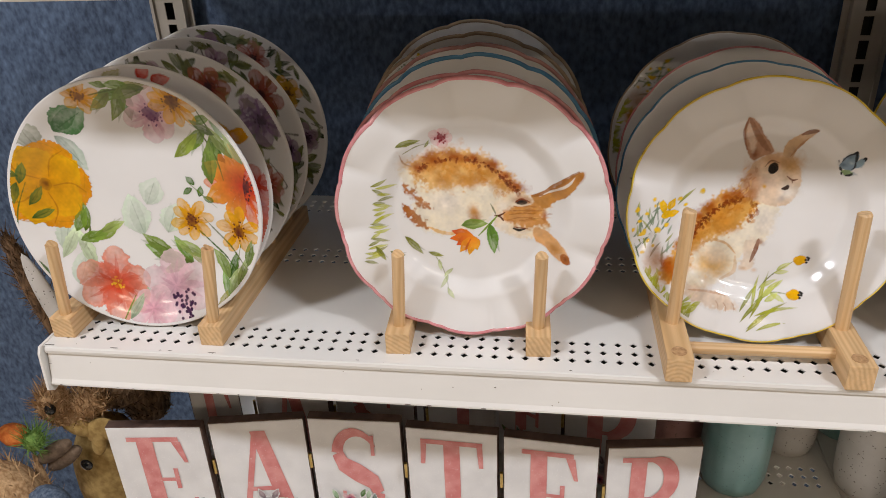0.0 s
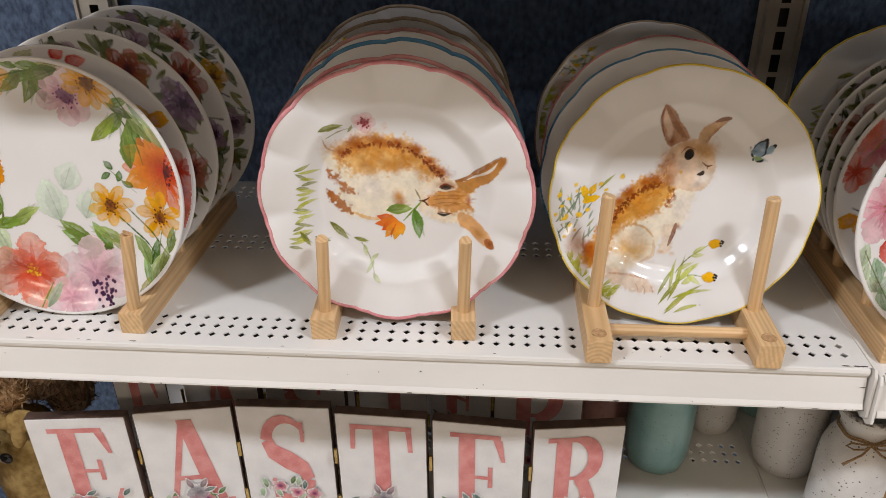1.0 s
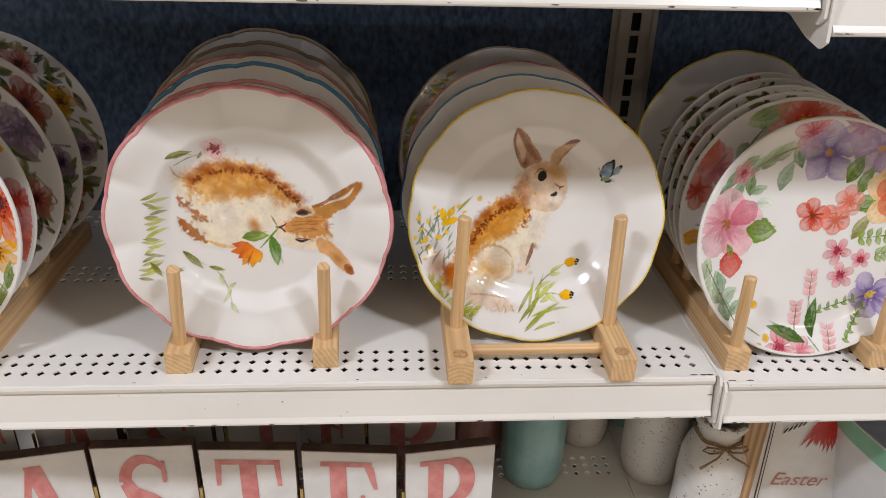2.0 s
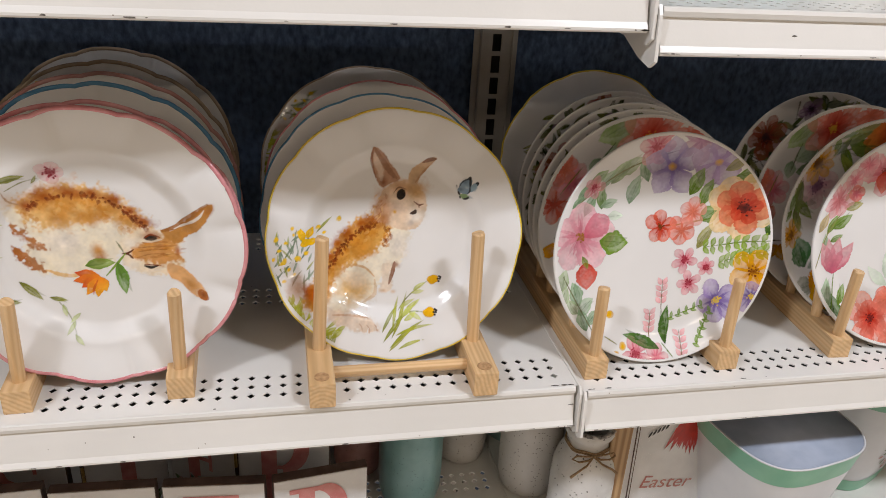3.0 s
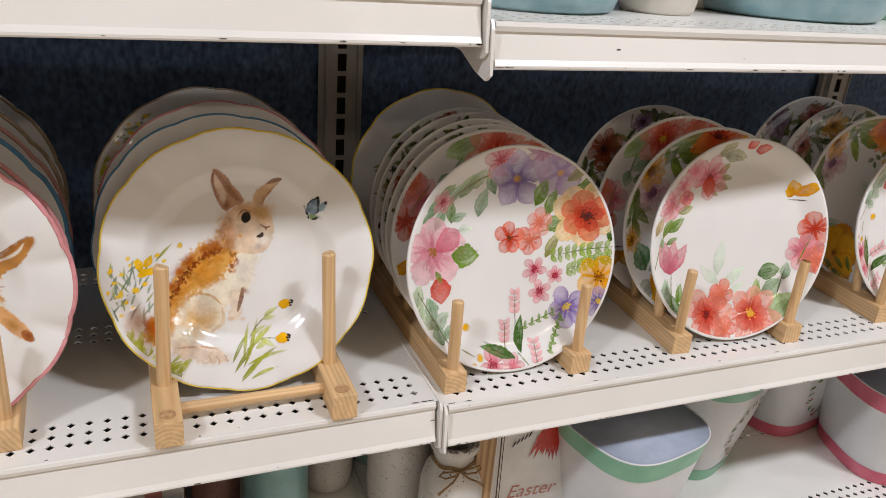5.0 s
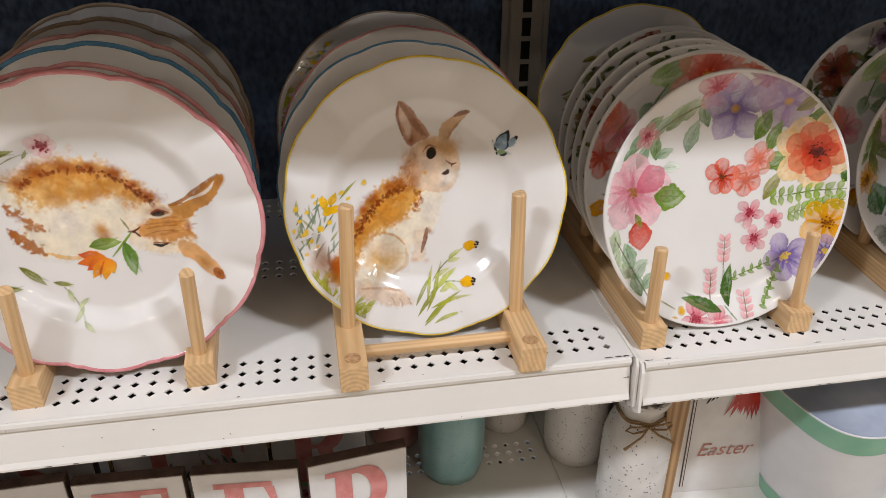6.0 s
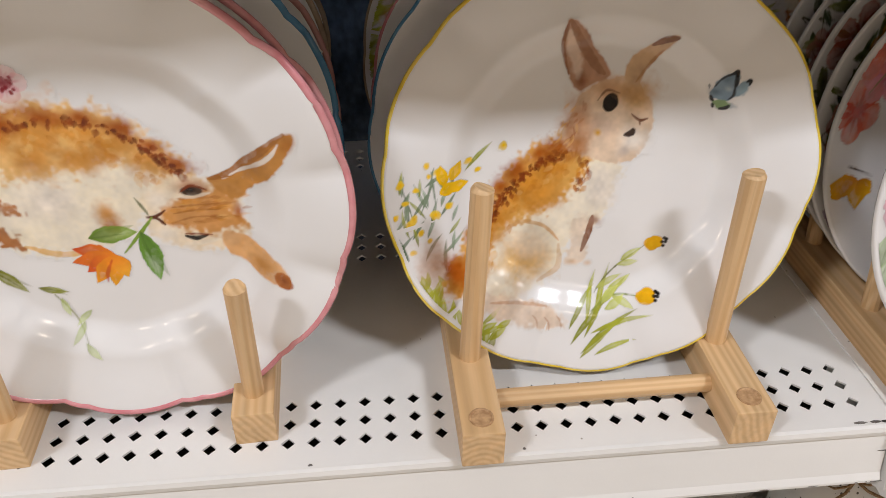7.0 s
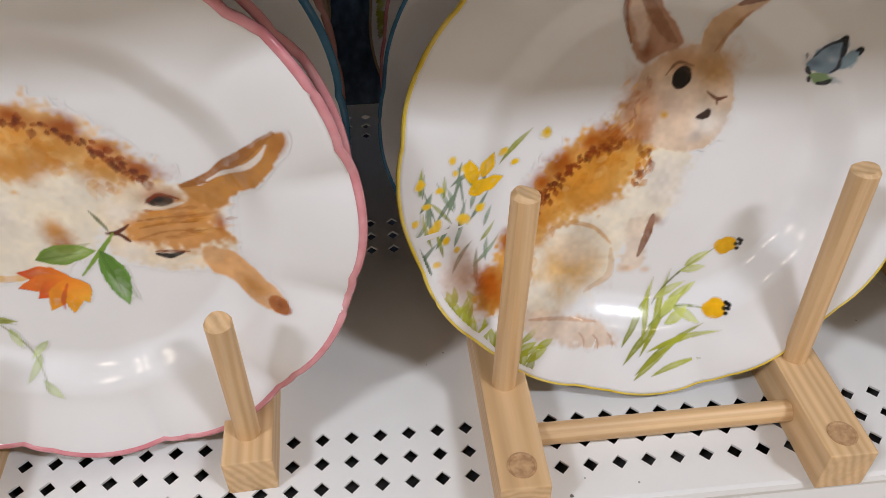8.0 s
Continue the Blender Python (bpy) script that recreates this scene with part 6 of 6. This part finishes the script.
def vase(x, y, r, h, mat, label, facets=0, neck=0.45):
    t = thing("vase", pose(x, y, LOW_Z, 0, 0, 20), label, "vase", "stoneware vases")
    prof = [(0.0, 0.004), (r * 0.74, 0.0), (r * 0.86, 0.004), (r * 0.97, 0.02), (r, 0.05), (r, h * 0.66), (r * 0.9, h * 0.76), (r * neck, h * 0.86), (r * neck * 0.95, h * 0.95), (r * neck * 1.15, h), (r * neck * 0.95, h), (r * neck * 0.8, h * 0.94), (0.0, h * 0.9)]
    shape = (lambda a: 1.0 - 0.035 * (1 - abs(math.cos(facets * a / 2)) ** 0.5)) if facets else None
    part("body", lathe(prof, 64, shape), mat, t, smooth=True)
    return t


vase(0.779, 0.207, 0.043, 0.25, M_TEAL, "teal speckled faceted stoneware vase", 10)
vase(0.868, 0.285, 0.038, 0.24, M_WHITE, "white speckled stoneware vase standing behind")
vase(0.952, 0.325, 0.040, 0.24, M_TEAL, "teal stoneware vase at the back of the shelf", 10)
vase(0.950, 0.210, 0.043, 0.25, M_WHITE, "white speckled stoneware vase beside the jar")
vase(0.715, 0.275, 0.036, 0.25, M_ROSEVASE, "dusty pink stoneware vase in shadow", 8)
vase(0.640, 0.30, 0.036, 0.25, M_ROSEVASE, "dusty pink stoneware vase in shadow", 8)


def tied_jar(x, y):
    t = thing("milk_jar", pose(x, y, LOW_Z), "distressed white jar tied with a jute bow", "jar")
    r = 0.041
    prof = [(0.0, 0.003), (r * 0.8, 0.0), (r * 0.97, 0.006), (r, 0.016), (r, 0.095), (r * 0.98, 0.112), (r * 0.88, 0.128), (r * 0.70, 0.142), (r * 0.64, 0.15), (r * 0.64, 0.158), (r * 0.74, 0.163), (r * 0.79, 0.168), (r * 0.78, 0.174), (r * 0.70, 0.177), (r * 0.60, 0.172), (r * 0.55, 0.15), (r * 0.8, 0.12), (r * 0.85, 0.02), (0.0, 0.012)]
    part("body", lathe(prof, 56), M_JAR, t, smooth=True)
    rim = [(r * 0.755 * math.cos(a / 40 * 2 * math.pi), r * 0.755 * math.sin(a / 40 * 2 * math.pi), 0.1755) for a in range(40)]
    part("rim", tube(rim, 0.0024, 8, True), M_WEAR, t, "worn dark rim", True)
    ring = [(r * 0.68 * math.cos(a / 40 * 2 * math.pi), r * 0.68 * math.sin(a / 40 * 2 * math.pi), 0.1485 + 0.0012 * math.sin(a)) for a in range(40)]
    bm = tube(ring, 0.0013, 6, True)
    tube([(p[0] * 1.01, p[1] * 1.01, p[2] - 0.0025) for p in ring], 0.0013, 6, True, bm)
    k = Vector((-0.004, -r * 0.74, 0.146))
    for s in (-1, 1):
        loop = [k, k + Vector((s * 0.012, -0.004, 0.005)), k + Vector((s * 0.024, -0.003, 0.006)), k + Vector((s * 0.028, -0.001, 0.0)), k + Vector((s * 0.02, -0.004, -0.003)), k + Vector((s * 0.008, -0.004, -0.002)), k]
        tube(loop, 0.0012, 6, False, bm)
        tube([k, k + Vector((s * 0.01, -0.006, -0.008)), k + Vector((s * 0.022, -0.009, -0.014)), k + Vector((s * 0.03, -0.008, -0.022))], [0.0012, 0.0013, 0.0014, 0.0018], 6, False, bm)
    part("twine_bow", bm, M_TWINE, t, "jute twine bow", True)
    return t


tied_jar(0.988, 0.115)

crate = thing("wooden_plaque", pose(1.040, 0.137, LOW_Z, 0, 0, -14), "thick pale wooden plaque leaning behind the jar", "plaque")
part("board", box(-0.020, 0.004, -0.05, 0.10, 0, 0.235, 0.0015), wood("plaque_wood", 2, (0.50, 0.33, 0.17), (0.33, 0.19, 0.085)), crate)

card = thing("printed_canvas", pose(1.048, 0.115, LOW_Z, -3, 0, -4), "white printed canvas with a red bunch and script", "canvas print")
part("canvas", box(0, 0.155, 0, 0.022, 0, 0.235, 0.0012), M_BOARD, card)
part("border", box(0.008, 0.0095, -0.0006, 0.001, 0.01, 0.225), M_EDGE, card, "thin brown border line")
part("border", box(0.012, 0.0128, -0.0006, 0.001, 0.01, 0.225), M_EDGE, card, "thin brown border line")
pc = Painter(77, 160)
for a in range(-8, 9):
    pc.petal(0.15 + 0.01 * a, 0.55, 262 + 2.2 * a, pc.rnd.uniform(0.6, 1.05), 0.13, (0.62, 0.07, 0.04), (0.5, 0.06, 0.05), 0.95, 0.8)
for _ in range(14):
    pc.leaf(pc.rnd.uniform(-0.6, 0.7), pc.rnd.uniform(0.6, 0.9), pc.rnd.uniform(20, 160), 0.26, 0.12, pc.rnd.choice((GRD, SAG, (0.08, 0.1, 0.1))), 0.9, False)
pc.blob(0.12, 0.72, 0.26, 0.2, 0, (0.25, 0.4, 0.46), (0.4, 0.55, 0.6), 0.8, 0.5, 0.15, 6)
for i in range(5):
    pc.stem(-0.75 + 0.09 * i, 0.02 + 0.05 * i, -0.68 + 0.09 * i, 0.16 + 0.05 * i, 0.05, (0.05, 0.045, 0.04))
sprig = link("print", pc.mesh((0.06, FLAT[1], FLAT[2], 24, 0)), card)
sprig.location = (0.070, -0.0008, 0.138)
text = bpy.data.curves.new("script", "FONT")
text.body, text.size, text.shear = "Easter", 0.028, 0.35
tmp = bpy.data.objects.new("script", text)
scene.collection.objects.link(tmp)
bpy.context.view_layer.update()
me = bpy.data.meshes.new_from_object(tmp)
bpy.data.objects.remove(tmp)
script = link("script", me, card, "rose script word Easter", mats=[noisy("rose_script", (0.5, 0.2, 0.17), (0.6, 0.32, 0.28), 60, 3, 0.6)])
script.matrix_local = pose(0.022, -0.0008, 0.058, 90, 0, 0)

# ---- tin buckets ----


def bucket(x, y, band, label, rim_r=0.105, base_r=0.078, h=0.185, turn=0, spray=False):
    t = thing("tin_bucket", pose(x, y, LOW_Z, 0, 0, turn), label, "bucket", "painted tin buckets")

    def squircle(a):
        return 1.0 / (abs(math.cos(a)) ** 3.2 + abs(math.sin(a)) ** 3.2) ** (1 / 3.2) * 0.93
    n = 8
    outer = [(base_r + (rim_r - base_r) * k / n, h * k / n) for k in range(n + 1)]
    bm = lathe([(0.0, 0.002)] + outer + [(rim_r - 0.001, h + 0.0006)], 72, squircle, cap=False)
    part("body", bm, M_TIN, t, smooth=True)
    inner = [(rim_r - 0.0012, h + 0.0004)] + [(base_r - 0.0016 + (rim_r - base_r) * k / n, max(0.006, h * k / n)) for k in range(n, -1, -1)] + [(0.0, 0.006)]
    part("lining", lathe(inner, 72, squircle), M_TININ, t, "blue-grey inside", True)

    def band_mesh(z0, z1, nm):
        prof = [(base_r + (rim_r - base_r) * z / h + 0.0007, z) for z in (z0, (z0 + z1) / 2, z1)]
        b = bmesh.new()
        rings = []
        for r, z in prof:
            rings.append([b.verts.new((r * squircle(2 * math.pi * i / 72) * math.cos(2 * math.pi * i / 72), r * squircle(2 * math.pi * i / 72) * math.sin(2 * math.pi * i / 72), z)) for i in range(72)])
        for p, q in zip(rings, rings[1:]):
            for i in range(72):
                b.faces.new((p[i], p[(i + 1) % 72], q[(i + 1) % 72], q[i]))
        part(nm, b, band, t, smooth=True)
    band_mesh(h - 0.030, h - 0.001, "upper_band")
    band_mesh(0.001, 0.024, "lower_band")
    edge = [(rim_r * squircle(2 * math.pi * i / 72) * math.cos(2 * math.pi * i / 72), rim_r * squircle(2 * math.pi * i / 72) * math.sin(2 * math.pi * i / 72), h) for i in range(72)]
    part("rolled_rim", tube(edge, 0.0012, 8, True), M_TIN, t, "thin rolled rim", True)
    if spray:
        g = random.Random(5)
        verts, faces = [], []
        cols = []
        for k in range(46):
            th = 2 * math.pi * k / 46
            u, zz = 0.038 * math.cos(th) + g.uniform(-0.006, 0.006), 0.095 + 0.05 * math.sin(th) + g.uniform(-0.006, 0.006)
            rr = base_r + (rim_r - base_r) * zz / h + 0.0012
            a = -math.pi / 2 + u / rr
            d = g.uniform(0, 6.28)
            s = g.uniform(0.004, 0.007)
            b0 = len(verts)
            for q in range(4):
                off = (math.cos(d + q * math.pi / 2) * s * (1 if q % 2 == 0 else 0.45), math.sin(d + q * math.pi / 2) * s * (1 if q % 2 == 0 else 0.45))
                aa, zq = a + off[0] / rr, zz + off[1]
                rq = (base_r + (rim_r - base_r) * zq / h) * squircle(aa) + 0.0012
                verts.append((rq * math.cos(aa), rq * math.sin(aa), zq))
            faces.append((b0, b0 + 1, b0 + 2, b0 + 3))
        me = bpy.data.meshes.new("wreath")
        me.from_pydata(verts, [], faces)
        for m in (noisy("wreath_green", GRD, (0.2, 0.26, 0.14), 80, 3, 0.5), noisy("wreath_rose", (0.4, 0.12, 0.1), (0.55, 0.25, 0.2), 80, 3, 0.5)):
            me.materials.append(m)
        for i, p in enumerate(me.polygons):
            p.material_index = 1 if 24 < i < 42 and i % 2 else 0
        link("wreath", me, t, "printed leaf wreath")
    return t


bucket(1.222, 0.080, M_GREEN, "white tin bucket with mint green bands and blue-grey inside", 0.094, 0.060, turn=12)
bucket(1.434, 0.200, M_GREEN, "white tin bucket with mint bands and a leaf wreath", 0.116, 0.070, 0.20, turn=25, spray=True)
bucket(1.672, 0.262, M_PINK, "white tin bucket with rose pink bands at the back", 0.115, 0.085, 0.20, turn=10, spray=True)
bucket(1.768, 0.10, M_PINK, "white tin bucket with rose pink bands near the edge", 0.118, 0.092, 0.165, turn=-15)

# ---- pots on the upper shelf ----


def pot(x, y, r, h, mat, label, flare=1.15, sy=1.0, turn=0, lip=False):
    t = thing("plant_pot", pose(x, y, UP_R, 0, 0, turn), label, "pot", "pots on the upper shelf")
    prof = [(0.0, 0.002), (r * 0.86, 0.0), (r * 0.95, 0.004), (r, 0.016), (r * (1 + (flare - 1) * 0.6), h * 0.6), (r * flare, h), (r * flare * 0.94, h), (r * 0.9, h * 0.5), (0.0, h * 0.4)]
    bm = lathe(prof, 56)
    bmesh.ops.scale(bm, verts=bm.verts[:], vec=(1, sy, 1))
    part("body", bm, mat, t, smooth=True)
    if lip:
        ring = [(r * flare * math.cos(2 * math.pi * i / 60), sy * r * flare * math.sin(2 * math.pi * i / 60), h + 0.004 * math.sin(i * 1.4)) for i in range(60)]
        part("lip", tube(ring, 0.005, 8, True), M_CREAM, t, "white beaded lip", True)
    return t


pot(1.020, 0.105, 0.085, 0.14, M_AQUA, "crackled aqua ceramic pot", 1.2, 0.9)
pot(1.165, 0.105, 0.042, 0.13, M_CREAM, "cream tapered ceramic pot", 1.7)
pot(1.255, 0.20, 0.05, 0.13, M_CREAM, "cream ceramic pot behind", 1.3)
pot(1.385, 0.150, 0.125, 0.070, M_AQUA, "aqua ceramic bowl with white beaded lip", 1.14, 0.85, 12, True)
pot(1.540, 0.170, 0.055, 0.12, M_MINT, "mint green moulded glass vase", 1.3)

# ---- straw figures at the left end ----


def shape_mesh(name, blobs, label, category, fuzz=None, seed=1):
    """Plain figure of merged rounded forms. blobs: (centre, radii, material index)."""
    verts, faces, idx = [], [], []
    mats = []
    g = random.Random(seed)
    for c, r, mat, tilt in blobs:
        if mat not in mats:
            mats.append(mat)
        rot = Euler([radians(a) for a in tilt]).to_matrix()
        b0, S, N = len(verts), 10, 18
        for i in range(S + 1):
            ph = math.pi * i / S
            for j in range(N):
                t = 2 * math.pi * j / N
                k = 1 + 0.05 * noise.noise(Vector((math.cos(t) * 3, math.sin(t) * 3, ph * 3 + len(verts))))
                p = rot @ Vector((r[0] * k * math.sin(ph) * math.cos(t), r[1] * k * math.sin(ph) * math.sin(t), r[2] * k * math.cos(ph)))
                verts.append(tuple(p + Vector(c)))
        for i in range(S):
            for j in range(N):
                a, b = b0 + i * N + j, b0 + i * N + (j + 1) % N
                faces.append((a, a + N, b + N, b))
                idx.append(mats.index(mat))
        if fuzz and mat in fuzz:
            n, ln = fuzz[mat]
            for _ in range(n):
                ph, t = math.acos(g.uniform(-1, 1)), g.uniform(0, 6.28)
                d = Vector((r[0] * math.sin(ph) * math.cos(t), r[1] * math.sin(ph) * math.sin(t), r[2] * math.cos(ph)))
                p = rot @ d + Vector(c)
                q = p + rot @ (d.normalized() * ln * g.uniform(0.2, 0.7) + Vector((g.uniform(-1, 1), g.uniform(-1, 1), g.uniform(-0.3, 1.6))) * ln)
                s = Vector((g.uniform(-1, 1), g.uniform(-1, 1), g.uniform(-1, 1))).normalized() * 0.0011
                k0 = len(verts)
                verts.extend([tuple(p - s), tuple(p + s), tuple(q)])
                faces.append((k0, k0 + 1, k0 + 2))
                idx.append(mats.index(mat))
    me = bpy.data.meshes.new(name)
    me.from_pydata(verts, [], faces)
    for m in mats:
        me.materials.append(m)
    me.polygons.foreach_set("material_index", idx)
    me.polygons.foreach_set("use_smooth", [True] * len(faces))
    return tagged(new(name, me), label, category)


fz = {M_BROWN: (800, 0.010), M_STRAW: (600, 0.012), M_GRASS: (220, 0.016)}
shape_mesh("straw_figurine", [
    ((-0.034, 0.148, 0.938), (0.048, 0.042, 0.028), M_BROWN, (0, 4, 0)), ((-0.008, 0.165, 0.905), (0.032, 0.030, 0.042), M_BROWN, (0, 0, 0)), ((-0.084, 0.090, 0.946), (0.019, 0.020, 0.024), M_STRAW, (0, 0, 0)), ((-0.072, 0.095, 0.928), (0.028, 0.020, 0.016), M_STRAW, (0, 15, 0)),
    ((-0.044, 0.100, 0.940), (0.026, 0.016, 0.018), M_STRAW, (0, -20, 0)), ((-0.0765, 0.072, 0.9515), (0.0075, 0.006, 0.0075), M_BLACK, (0, 0, 0)), ((-0.055, 0.128, 0.79), (0.056, 0.045, 0.112), M_CLOTH, (0, 0, 0)),
    ((-0.056, 0.084, 0.916), (0.024, 0.008, 0.013), M_CLOTH, (0, 24, 0)), ((-0.026, 0.084, 0.912), (0.026, 0.007, 0.017), M_CLOTH, (0, -38, 0)), ((-0.030, 0.080, 0.895), (0.010, 0.005, 0.022), M_CLOTH, (0, 18, 0)), ((-0.060, 0.0815, 0.853), (0.0085, 0.004, 0.0085), M_BLACK, (0, 0, 0)),
    ((-0.086, 0.125, 1.085), (0.013, 0.012, 0.085), M_BROWN, (0, -12, 0)), ((-0.062, 0.114, 1.075), (0.013, 0.006, 0.075), M_WHITE, (0, -14, 0)), ((-0.06, 0.13, 0.58), (0.052, 0.05, 0.162), M_BROWN, (0, 0, 0)), ((-0.086, 0.066, 0.888), (0.034, 0.011, 0.011), M_SLEEVE, (0, -34, 0)), ((-0.078, 0.070, 0.874), (0.034, 0.011, 0.011), M_SLEEVE, (0, -36, 0))],
    "brown and tan straw figure with a mustard bow", "figurine", fz, 4)
shape_mesh("straw_figurine", [
    ((-0.140, 0.02, 0.838), (0.058, 0.045, 0.062), M_STRAW, (0, -18, 0)), ((-0.166, 0.03, 0.98), (0.016, 0.03, 0.11), M_STRAW, (0, 4, 0)), ((-0.074, 0.018, 0.848), (0.028, 0.020, 0.026), M_JEAN, (0, 10, 0)), ((-0.12, 0.03, 0.60), (0.085, 0.07, 0.185), M_STRAW, (0, 0, 0))],
    "pale straw figure with a denim patch", "figurine", fz, 8)
shape_mesh("straw_carrot", [
    ((-0.128, 0.06, 0.918), (0.020, 0.015, 0.014), M_CARROT, (0, 14, 0)), ((-0.099, 0.056, 0.913), (0.012, 0.010, 0.016), M_GRASS, (0, 30, 0)), ((-0.11, 0.06, 0.655), (0.010, 0.010, 0.237), M_STRAW, (0, 0, 0))],
    "orange straw carrot with green straw leaves", "decoration", fz, 12)
